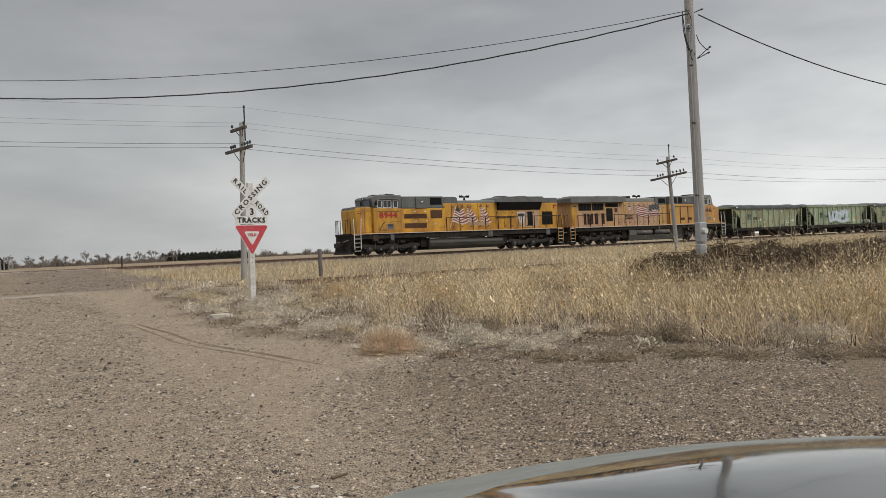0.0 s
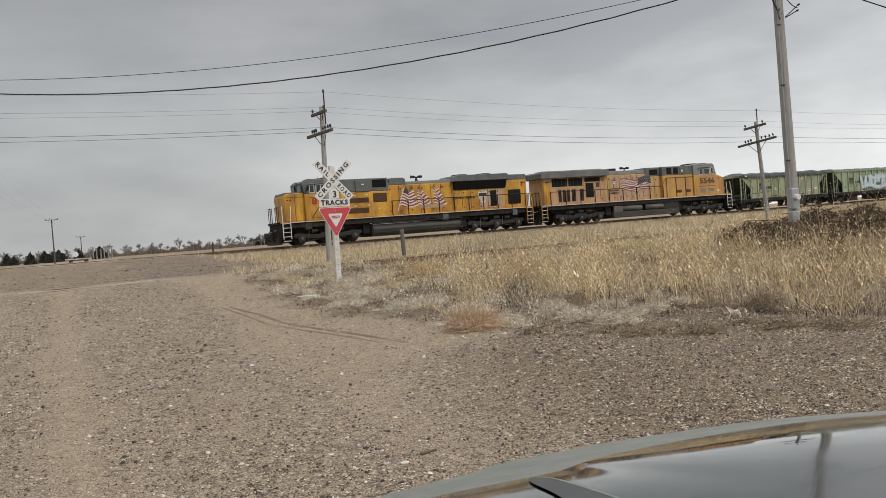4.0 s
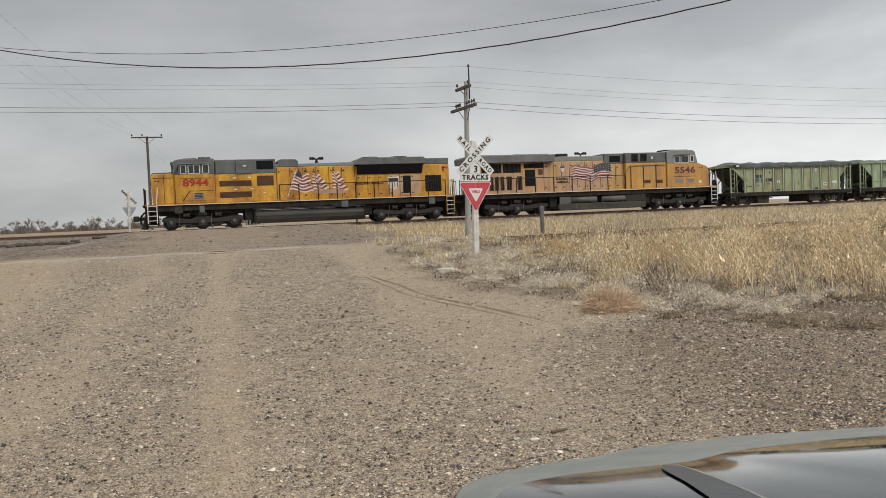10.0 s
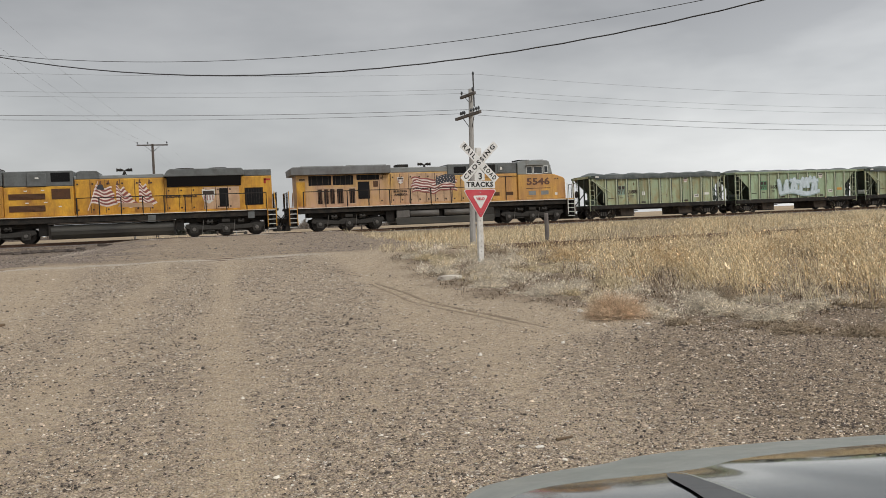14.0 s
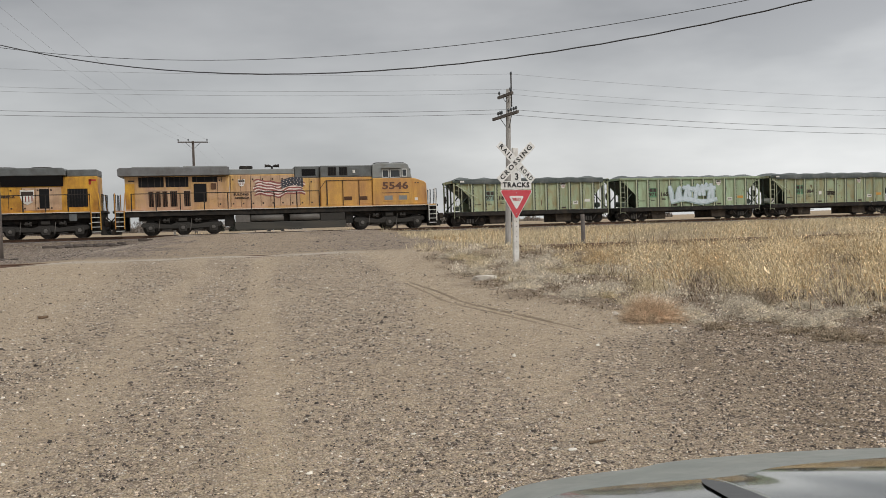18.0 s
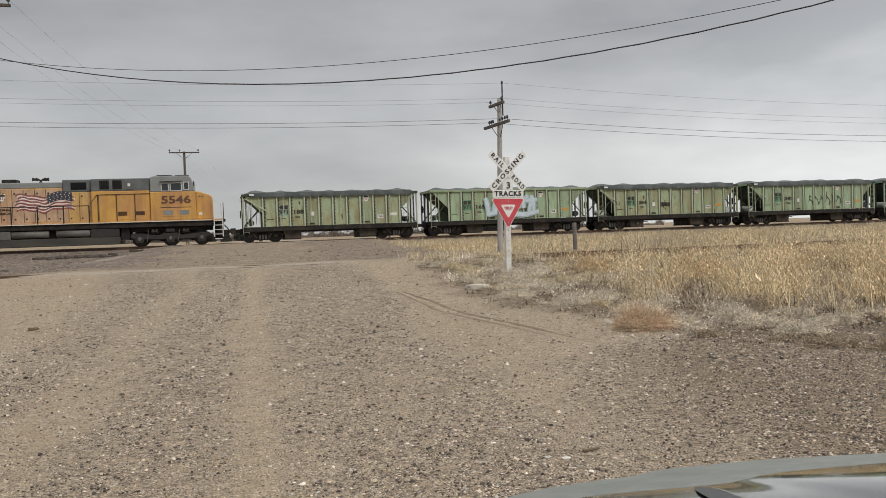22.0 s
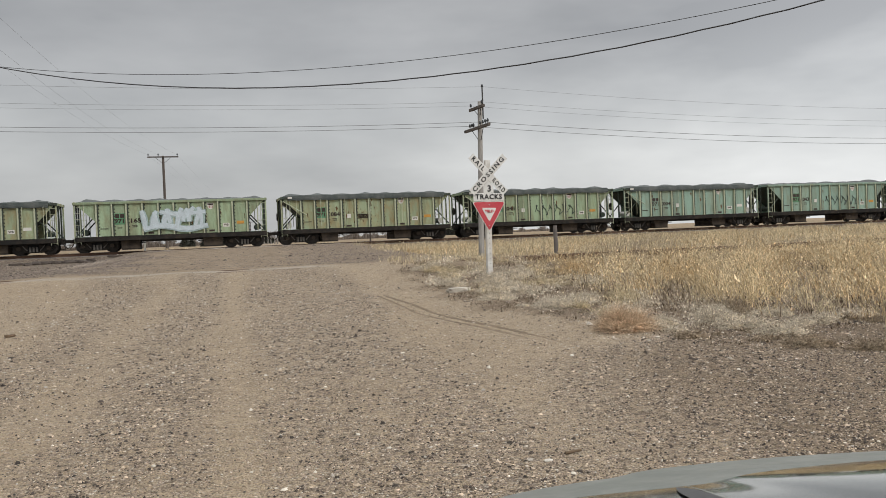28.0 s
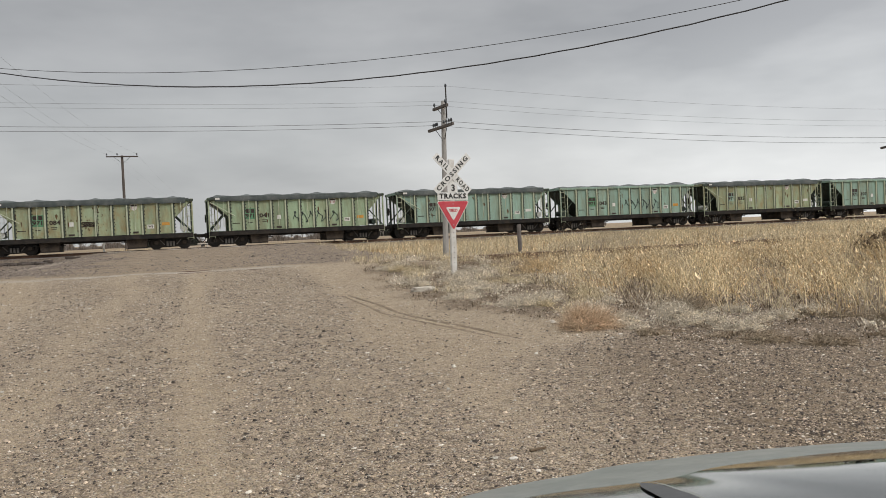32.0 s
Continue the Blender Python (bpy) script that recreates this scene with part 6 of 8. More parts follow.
def hopper_car(u0, paint, cover, number, marks, seed):
    rnd = random.Random(seed)
    kind = {"band": "with a dark tarpaulin band", "top": "with a grey cover over its load"}[cover]
    v = thing("hopper_car", f"weathered pale green hopper car {kind}", "hopper car", Matrix.Translation((u0, TRACK_Y, RAIL_Z)), "hopper cars of the train")
    G, U, DK = T[paint], T["under"], T["green_dark"]
    part("centre_sill", boxes((0.25, 13.0, -0.3, 0.3, 0.62, 0.98), bevel=0.02), U, v, "black centre sill")
    for s in (-1, 1):
        a, b = sorted((s * 1.40, s * 1.56))
        part("side_sill", boxes((0.5, 12.72, a, b, 0.74, 1.04), bevel=0.015), U, v, "grimy side sill")
        edge = (1.16, *POSTS, 12.0)
        for k, (x0, x1) in enumerate(zip(POSTS, POSTS[1:])):
            a, b = sorted((s * 1.44, s * 1.475))
            part("side_panel", boxes((x0 + 0.005, x1 - 0.005, a, b, 1.06, 3.16)), G, v)
        # triangular ends of the sides, above the sloping floors
        for tri, nm in (([(POSTS[0] - 0.005, 1.95), (POSTS[0] - 0.005, 3.16), (0.62, 3.16)], 0), ([(POSTS[-1] + 0.005, 1.95), (12.6, 3.16), (POSTS[-1] + 0.005, 3.16)], 1)):
            a, b = sorted((s * 1.44, s * 1.475))
            part("end_gusset", prism(tri, a, b), G, v, "triangular side sheet over the slope")
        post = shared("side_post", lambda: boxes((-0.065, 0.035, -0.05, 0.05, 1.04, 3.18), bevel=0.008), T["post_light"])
        # the shading line right of each rib, built as a dark strip
        dark = shared("post_shade_edge", lambda: boxes((0.036, 0.115, -0.035, 0.045, 1.04, 3.18)), DK)
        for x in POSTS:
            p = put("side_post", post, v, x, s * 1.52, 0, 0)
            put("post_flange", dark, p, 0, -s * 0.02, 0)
        riv = bmesh.new()
        for x in POSTS:
            for k in range(9):
                z = 1.15 + 0.235 * k + rnd.uniform(-0.02, 0.02)
                a, b = sorted((s * 1.475, s * 1.488))
                box(riv, x + 0.125, x + 0.175, a, b, z, z + 0.09)
        tagged(part("rivets", riv, T["letter"], v, "rows of dark rivet marks"), kind="stuff")
        # top chord
        a, b = sorted((s * 1.42, s * 1.58))
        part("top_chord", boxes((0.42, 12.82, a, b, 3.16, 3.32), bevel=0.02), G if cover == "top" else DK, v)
        # straps of the cover, and drips of rust
        if cover == "band":
            for x in [1.4 + 0.3 * rnd.random()] + [3.3 + 1.85 * k + rnd.uniform(-0.25, 0.25) for k in range(5)] + [12.0]:
                part("strap", rods(((x, s * 1.60, 3.1), (x + rnd.uniform(-0.03, 0.03), s * 1.60, 1.2 + rnd.uniform(0, 0.25))), r=0.018), T["post_light"], v, "pale tie-down strap")
            part("cover_rope", rods(((0.62, s * 1.58, 3.02), (2.2, s * 1.60, 2.05)), r=0.03), T["post_light"], v, "diagonal tarpaulin rope")
        for k in range(6):
            x, z, w = rnd.uniform(1.95, 11.3), rnd.uniform(1.5, 2.9), rnd.uniform(0.03, 0.10)
            bm = bmesh.new()
            y = s * 1.479
            q = [(x - w, z + 0.06), (x, z + 0.13), (x + w, z), (x + 0.6 * w, z - 0.25 * rnd.random()), (x, z - 0.3 * rnd.random() - 0.08), (x - 0.7 * w, z - 0.08)]
            bm.faces.new([bm.verts.new((p, y, r)) for p, r in q])
            part("rust_patch", bm, T["rust"], v)
        # stencils
        y = 1.478
        a, b = sorted((s * y, s * (y + 0.004)))
        px = 3.25 if s < 0 else 10.0
        part("paint_patch", boxes((px - 0.33, px + 0.33, a, b, 1.80, 2.54)), T["patch"] if marks != "plain" else T["green_mint"], v, "repainted darker green patch")
        a, b = sorted((s * (y + 0.004), s * (y + 0.008)))
        part("stencil_bar", boxes((px - 0.26, px - 0.01, a, b, 2.23, 2.50), (px + 0.05, px + 0.29, a, b, 2.23, 2.50)), T["letter"], v, "dark reporting mark")
        lettering("car_number", number[:3], 0.36, T["letter"], v, turned(s * (y + 0.009), px + 0.02, 2.02, s), 0.002, bold=0.014, width=0.58)
        lettering("car_number", number[3:], 0.38, T["letter"], v, turned(s * (y + 0.009), px + (1.0 if s < 0 else -1.0), 2.02, s), 0.002, bold=0.014, width=0.66)
        for x, z, w, h, m in ((px + 0.95, 1.62, 0.3, 0.05, "letter"), (px + 0.95, 1.72, 0.36, 0.04, "letter"), (px - 0.95, 1.55, 0.5, 0.05, "letter"), (px, 1.58, 0.3, 0.05, "letter"), (5.2, 1.18, 0.36, 0.12, "letter"), (9.1, 1.2, 0.36, 0.12, "letter"), (10.05, 1.55, 0.42, 0.26, "white"), (5.22, 1.88, 0.26, 0.28, "white"), (11.0, 1.7, 0.5, 0.2, "orange" if marks != "plain" else "white")):
            part("stencil", boxes((x - w / 2, x + w / 2, a, b, z - h / 2, z + h / 2)), T[m], v)
        lettering("car_code", "W8", 0.2, T["letter"], v, turned(s * (y + 0.009), 10.05, 1.55, s), 0.002, bold=0.006)
        shield(v, s, y, 9.05, 2.86, 0.42, 0.46)
        if marks == "graffiti" and s < 0:
            spray_letters(v, s, 1.575, 4.75, 2.08, 4.2, 1.5, seed)
        if marks == "scrawl" and s < 0:
            scrawl(v, s, 1.5, 6.2, 1.85, 3.6, 0.8, seed, T["spray_dark"])
        if marks == "rusty" and s < 0:
            for k in range(44):
                x, z = rnd.gauss(6.6, 0.9), rnd.uniform(1.4, 3.05)
                bm = bmesh.new()
                r = rnd.uniform(0.015, 0.05)
                bm.faces.new([bm.verts.new((x + r * math.cos(q) * rnd.uniform(0.6, 1.3), s * 1.482, z + r * 1.6 * math.sin(q) * rnd.uniform(0.6, 1.3))) for q in (0, 1, 2, 3, 4, 5)])
                part("rust_patch", bm, T["rust"], v)
            scrawl(v, s, 1.5, 5.9, 1.85, 0.8, 0.3, seed, T["letter"])
    # slopes and bottoms, the sheets in the shaded copy of the green
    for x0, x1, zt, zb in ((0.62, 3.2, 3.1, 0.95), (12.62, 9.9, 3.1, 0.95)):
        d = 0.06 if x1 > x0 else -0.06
        part("slope_sheet", prism([(x0, zt), (x1, zb), (x1 + d, zb), (x0 + d, zt)] if d > 0 else [(x1, zb), (x0, zt), (x0 + d, zt), (x1 + d, zb)], -1.43, 1.43), DK, v, "sloping end sheet with its shade in the colour")
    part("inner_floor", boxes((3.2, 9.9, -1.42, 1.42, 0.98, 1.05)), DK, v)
    for x0, x1 in ((3.2, 4.5), (8.45, 9.85)):
        b = part("discharge_bin", prism([(x0, 0.98), (x1, 0.98), (x1 - 0.1, 0.2), (x0 + 0.1, 0.2)], -1.25, 1.25, 0.02), T["under_brown"], v, "dusty brown discharge bin")
        part("bin_gate", boxes((x0 + 0.08, x1 - 0.08, -1.3, 1.3, 0.12, 0.2), bevel=0.01), U, b)
        part("bin_shaft", rods(((x0 - 0.3, -1.2, 0.55), (x1 + 0.3, -1.2, 0.55)), r=0.03), U, b)
    part("drop_sill", boxes((4.5, 8.45, -0.6, 0.6, 0.62, 0.98), bevel=0.02), U, v)
    # end frames, ladders and platforms
    for x, d in ((0.46, 1), (12.78, -1)):
        part("end_sill", boxes((min(x, x + 0.2 * d), max(x, x + 0.2 * d), -1.5, 1.5, 0.78, 1.06), bevel=0.015), U, v)
        part("end_top", boxes((min(x, x + 0.14 * d), max(x, x + 0.14 * d), -1.56, 1.56, 3.16, 3.34), bevel=0.015), G, v)
        part("end_platform", boxes((min(x, x + 1.1 * d), max(x, x + 1.1 * d), -1.45, 1.45, 1.0, 1.06)), T["green_mint"], v)
        for y in (-1.46, -0.5, 0.5, 1.46):
            # inner posts get the shaded green, outer ones the plain paint
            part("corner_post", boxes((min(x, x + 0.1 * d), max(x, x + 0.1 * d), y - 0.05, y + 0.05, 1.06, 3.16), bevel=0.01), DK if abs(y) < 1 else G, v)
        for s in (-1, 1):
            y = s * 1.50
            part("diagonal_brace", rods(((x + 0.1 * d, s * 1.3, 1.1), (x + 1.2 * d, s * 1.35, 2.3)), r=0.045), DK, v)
            part("vertical_brace", rods(((x + 0.62 * d, y, 1.06), (x + 0.62 * d, y, 3.16)), r=0.03), T["post_light"], v)
            lad = part("ladder", rods(((x + 0.02 * d, y, 0.6), (x + 0.02 * d, y, 3.2)), ((x + 0.40 * d, y, 0.6), (x + 0.40 * d, y, 3.2)), r=0.02), T["post_light"], v, "pale side ladder")
            for k in range(7):
                part("rung", rods(((x + 0.02 * d, y, 0.7 + 0.38 * k), (x + 0.40 * d, y, 0.7 + 0.38 * k)), r=0.014), T["post_light"], lad)
            part("stirrup", rods(((x + 0.02 * d, y, 0.7), (x + 0.02 * d, y, 0.3)), ((x + 0.02 * d, y, 0.3), (x + 0.4 * d, y, 0.3)), ((x + 0.4 * d, y, 0.3), (x + 0.4 * d, y, 0.7)), r=0.018), U, v)
        part("air_tank", rod(bmesh.new(), (x + 0.6 * d, -0.9, 1.34), (x + 0.6 * d, 0.3, 1.34), 0.2, n=12), T["white"] if rnd.random() < 0.6 else DK, v, "brake reservoir on the end platform")
        bm = boxes((min(x - 0.5 * d, x + 0.2 * d), max(x - 0.5 * d, x + 0.2 * d), -0.12, 0.12, 0.70, 0.92), bevel=0.02)
        part("coupler", bm, U, v, "rusty knuckle coupler")
        hose = bmesh.new()
        pts = [(x - 0.1 * d, -0.5, 0.8), (x - 0.25 * d, -0.5, 0.5), (x - 0.4 * d, -0.45, 0.36), (x - 0.5 * d, -0.4, 0.42)]
        for p, q in zip(pts, pts[1:]):
            rod(hose, p, q, 0.03, n=6)
        part("air_hose", hose, U, v)
    part("brake_wheel", rod(bmesh.new(), (0.34, 0.6, 2.0), (0.40, 0.6, 2.0), 0.28, n=16), U, v, "round hand brake wheel")
    two_axle_truck(v, 1.78)
    two_axle_truck(v, 11.25)
    # load and cover
    if cover == "band":
        part("tarpaulin_top", tarp_top(3.36, 0.23, 7, seed), T["tarp_grey"], v, "sagging tarpaulin over hoops", True)
        for s in (-1, 1):
            bm = bmesh.new()
            prev = None
            for i in range(49):
                x = 0.95 + 11.35 * i / 48
                lo = 3.06 + 0.02 * math.sin(i * 1.3 + seed) + 0.015 * math.sin(i * 0.37)
                row = [bm.verts.new((x, s * (1.605 + 0.012 * math.sin(i * 0.9 + seed)), lo)), bm.verts.new((x, s * 1.60, 3.40)), bm.verts.new((x, s * 1.45, 3.43))]
                if prev:
                    for k in (0, 1):
                        bm.faces.new((prev[k], row[k], row[k + 1], prev[k + 1]))
                prev = row
            bmesh.ops.recalc_face_normals(bm, faces=bm.faces)
            part("tarpaulin_side", bm, T["tarp"], v, "dark tarpaulin skirt along the top", True)
        part("cover_label", boxes((0.95, 1.25, -1.63, -1.62, 3.2, 3.32)), T["white"], v)
    else:
        part("tarpaulin_top", tarp_top(3.32, 0.2, 8, seed, 0.5, 12.7, 1.42), T["tarp_grey"], v, "grey cover over the heaped load", True)
    VEHICLES.append((v, u0))


CARS = (("green_olive", "band", "971188", "plain"), ("green", "top", "971165", "graffiti"), ("green_olive", "band", "971084", "rusty"), ("green", "band", "971041", "scrawl"), ("green_mint", "band", "971004", "plain"),
        ("green_mint", "top", "971043", "scrawl"), ("green_olive", "band", "971035", "plain"), ("green_mint", "top", "971107", "plain"), ("green", "band", "971052", "plain"))
for k, (paint, cover, number, marks) in enumerate(CARS):
    hopper_car(74.05 + 13.3 * k, paint, cover, number, marks, 11 + k)


# ---- dry grass, weeds and trees ----
V = {
    "straw": mat("pale_straw_grass", (0.68, 0.545, 0.335), 0.85, vary=0.24, scale=0.5, fine=6, bump=0, per="island", spec=0.2, thin=0.15),
    "golden": mat("golden_brown_grass", (0.56, 0.405, 0.225), 0.85, vary=0.24, scale=0.5, fine=6, bump=0, per="island", spec=0.2, thin=0.15),
    "bleached": mat("bleached_grey_grass", (0.62, 0.525, 0.355), 0.85, vary=0.24, scale=0.5, fine=6, bump=0, per="island", spec=0.2, thin=0.15),
    "plume": mat("pale_seed_heads", (0.72, 0.60, 0.40), 0.9, vary=0.22, scale=0.5, fine=6, bump=0, per="island", spec=0.2, thin=0.15),
    "sage": mat("grey_dry_weed_twigs", (0.64, 0.57, 0.46), 0.9, vary=0.24, scale=0.7, fine=8, bump=0, per="island", spec=0.2, thin=0.15),
    # darkened so that the shaded gaps among the stems are in the colour
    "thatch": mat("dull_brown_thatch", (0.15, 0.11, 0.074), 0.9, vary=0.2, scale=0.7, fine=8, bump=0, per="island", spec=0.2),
    "litter": mat("brown_grey_dead_weed", (0.33, 0.265, 0.19), 0.9, vary=0.22, scale=0.7, fine=8, bump=0, per="island", spec=0.2),
    "brush": mat("dark_brown_brush", (0.105, 0.073, 0.048), 0.9, vary=0.2, scale=0.7, fine=8, bump=0, per="island", spec=0.2),
    "russet": mat("russet_tumbleweed_twigs", (0.60, 0.455, 0.315), 0.9, vary=0.2, scale=0.7, fine=8, bump=0, per="island", spec=0.2),
    "bark": mat("grey_brown_bare_bark", (0.19, 0.168, 0.15), 0.9, vary=0.2, bump=0),
    "cedar": mat("dark_cedar_foliage", (0.034, 0.037, 0.028), 0.9, vary=0.25, bump=0, per="island"),
    "hedge": mat("grey_brown_leafless_scrub", (0.15, 0.125, 0.105), 0.9, vary=0.2, bump=0, per="island"),
}
rng = np.random.default_rng(7)


def blades(name, x, y, h, material, width, lean, label, category, curl=0.35, base=None, out=None):
    """Bent tapered blades standing at the given places: one joined mesh."""
    n = len(x)
    z = ground_z(x, y) - 0.02 if base is None else base
    a = rng.uniform(0, 2 * np.pi, n)
    wind = np.stack([np.cos(a), np.sin(a)], -1) * (lean * rng.uniform(0.2, 1.0, n))[:, None] + np.array([0.10, 0.0]) * lean
    if out is not None:
        wind = 0.45 * wind + out * lean
    side = np.stack([-np.sin(a + rng.normal(0, 0.6, n)), np.cos(a)], -1)
    w = width * rng.uniform(0.6, 1.3, n)
    v = np.zeros((n, 5, 3))
    for k, (f, ww) in enumerate(((0, 1.0), (0, -1.0), (0.55, 0.75), (0.55, -0.75), (1.0, 0.0))):
        bend = f * 0.45 + curl * f * f
        v[:, k, 0] = x + wind[:, 0] * h * bend + side[:, 0] * w * ww * 0.5
        v[:, k, 1] = y + wind[:, 1] * h * bend + side[:, 1] * w * ww * 0.5
        v[:, k, 2] = z + h * (f - 0.18 * f * f * np.hypot(wind[:, 0], wind[:, 1]))
    i = np.arange(n)[:, None] * 5
    f = np.concatenate([i + [0, 1, 2], i + [1, 3, 2], i + [2, 3, 4]], 1).reshape(-1, 3)
    ob = from_arrays(name, v.reshape(-1, 3), f, material, "stuff", label, category)
    return ob, v[:, 4]


def fleck_points(x, y, tips, low=0.35, high=1.05, loose=0.03):
    """Places along the upper part of each blade, a little way off it."""
    n = len(x)
    k = rng.uniform(low, high, (n, 1))
    foot = np.stack([x, y, ground_z(x, y)], -1)
    p = foot + (tips - foot) * k + rng.normal(0, loose, (n, 3))
    p[:, :2] -= ((tips - foot)[:, :2]) * (k * (1 - k)) * 0.6
    return p


def flecks(name, p, size, material, label, category="grass"):
    """Small ragged husks and leaflets at the given places: one mesh of slim pieces that point up and out."""
    n = len(p)
    a = rng.uniform(0, 2 * np.pi, n)
    s = size * np.exp(rng.normal(0, 0.35, n))[:, None]
    up = np.stack([0.7 * np.cos(a), 0.7 * np.sin(a), rng.uniform(0.1, 1.2, n)], -1) * s
    side = np.stack([-np.sin(a), np.cos(a), rng.normal(0, 0.3, n)], -1) * s * 0.26
    v = np.stack([p - side, p + side, p + up], 1)
    return from_arrays(name, v.reshape(-1, 3), np.arange(3 * n).reshape(-1, 3), material, "stuff", label, category)


def clumped(x0, x1, y0, y1, clumps, each, spread, keep):
    """Blade places in clumps, where keep(x, y) gives the share that stays."""
    cx, cy = rng.uniform(x0, x1, clumps), rng.uniform(y0, y1, clumps)
    k = rng.uniform(0, 1, clumps) < keep(cx, cy)
    cx, cy = cx[k], cy[k]
    tall = rng.uniform(0.45, 1.2, len(cx))
    x = np.repeat(cx, each) + rng.normal(0, spread, len(cx) * each)
    y = np.repeat(cy, each) + rng.normal(0, spread, len(cx) * each)
    return x, y, np.repeat(tall, each)


def fountain(x, y, each, spread):
    """How each blade leans away from the middle of its clump, with a lean of the whole clump."""
    ox, oy = x.reshape(-1, each), y.reshape(-1, each)
    ox, oy = (ox - ox.mean(1, keepdims=True)) / spread, (oy - oy.mean(1, keepdims=True)) / spread
    tilt = rng.normal(0, 0.35, (len(ox), 1, 2))
    return (np.stack([ox, oy], -1) * 0.4 + tilt).reshape(-1, 2)


def tall_edge(y):
    return np.interp(y, (4.5, 6.0, 7.5, 9.2, 11.0, 13.5, 16.0, 19.0, 23.0, 28.0, 30.0, 34.5, 44.0, 56.0), (9.8, 9.2, 8.8, 8.6, 8.1, 7.5, 7.8, 8.8, 8.9, 9.4, 7.0, 8.0, 9.0, 10.6))


def patchy(x, y, s=0.45, lo=-0.2, hi=0.5):
    q = np.sin(1.7 * s * x + 1.1) * np.sin(1.3 * s * y + 0.4) + 0.6 * np.sin(3.1 * s * x - 2.0 * s * y) + 0.4 * np.sin(5.3 * s * y + 4.1 * s * x + 2)
    return np.clip((q - lo) / (hi - lo), 0, 1)


def off_heap(x, y):
    """Grass thins out over the brushy spoil heap."""
    return 1 - 0.8 * np.clip((x - 15.5) / 1.5, 0, 1) * np.clip((y - 11.8) / 1.2, 0, 1) * np.clip((18 - y) / 1.2, 0, 1)


def off_rails(x, y):
    return 1 - 0.8 * (np.abs(y - SIDING_Y) < 1.5)


def make_grass():
    # tall stand between the yard and the siding, in uneven clumps of three tints
    x, y, t = clumped(6, 46, 5, 25.5, 6800, 20, 0.13, lambda x, y: (x > tall_edge(y) + 0.9 * (patchy(x, y, 1.3) - 0.5)) * np.clip((x - tall_edge(y)) / 1.6, 0.2, 1) * (x < 12 + 1.6 * y) * (0.15 + 0.85 * patchy(x, y, 1.5, -0.5, 0.3)) * off_heap(x, y))
    out = 0.9 * fountain(x, y, 20, 0.13) + np.array([-0.25, 0.0])
    h = t * np.interp(y, (5, 10, 14, 18, 22, 26), (0.66, 0.76, 0.72, 0.56, 0.42, 0.34)) * rng.uniform(0.35, 1.2, len(x)) * (0.72 + 0.42 * patchy(x, y, 1.1))
    h = np.where(x > 13, h * np.clip(1 + 0.1 * (x - 13), 1, 1.22), h)
    h = h * np.clip(0.42 + (x - tall_edge(y)) / 2.2, 0.42, 1)
    pick = (0.62 * patchy(x, y, 0.6) + 0.38 * ((t * 37.7) % 1.0))
    for lo, hi, key, lab in ((0.5, 2, "straw", "tall pale straw-coloured prairie grass in clumps"), (0.16, 0.5, "golden", "tall golden-brown dry grass in clumps"), (-1, 0.16, "bleached", "tall bleached dry grass in clumps")):
        k = (pick >= lo) & (pick < hi)
        _, tips = blades("tall_grass", x[k], y[k], h[k], V[key], 0.0092, 1.15, lab, "grass", 0.8, None, out[k])
        p = np.concatenate([fleck_points(x[k], y[k], tips, 0.3, 1.08), fleck_points(x[k], y[k], tips, 0.75, 1.1, 0.02)])
        flecks("grass_husks", p, 0.034, V[key], "dry husks and leaflets on the " + lab.split(" in ")[0][5:])
    # single pale stems above the mass
    x, y, t = clumped(6, 44, 5, 24.5, 4600, 4, 0.22, lambda x, y: (x > tall_edge(y) - 0.2) * (x < 12 + 1.6 * y) * (0.4 + 0.6 * patchy(x, y, 1.0)) * off_heap(x, y))
    h = t * np.interp(y, (5, 10, 14, 18, 22, 26), (0.76, 0.90, 0.88, 0.70, 0.52, 0.40)) * rng.uniform(0.6, 1.25, len(x))
    h = np.where(x > 13, h * np.clip(1 + 0.1 * (x - 13), 1, 1.22), h)
    _, tips = blades("grass_stems", x, y, h, V["plume"], 0.0068, 1.1, "long pale leaning grass stems", "grass", 0.5, None, np.tile([-0.3, 0.0], (len(x), 1)) + rng.normal(0, 0.25, (len(x), 2)))
    flecks("seed_heads", np.concatenate([fleck_points(x, y, tips, 0.8, 1.05, 0.014) for _ in range(4)]), 0.034, V["plume"], "pale feathery seed heads on leaning stems")
    # a few tall dead weeds that stand out above the siding
    x, y, t = clumped(11, 19, 20.5, 26, 26, 9, 0.22, lambda x, y: 1 + 0 * x)
    h = t * rng.uniform(0.7, 1.35, len(x))
    _, tips = blades("dead_weeds", x, y, h, V["litter"], 0.010, 0.7, "tall dark dead weed stalks above the grass", "weeds", 0.4, None, fountain(x, y, 9, 0.22))
    flecks("weed_husks", np.concatenate([fleck_points(x, y, tips, 0.45, 1.05, 0.05) for _ in range(7)]), 0.02, V["sage"], "pale husks on the dead weed stalks", "weeds")
    # thatch at its foot, its dark brown also holding the shade between stems
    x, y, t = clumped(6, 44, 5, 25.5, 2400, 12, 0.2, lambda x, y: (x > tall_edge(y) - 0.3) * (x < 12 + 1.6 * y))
    _, tips = blades("thatch", x, y, t * rng.uniform(0.10, 0.34, len(x)), V["thatch"], 0.012, 1.3, "dull brown matted grass at the foot of the stand, darkened as its shade", "grass")
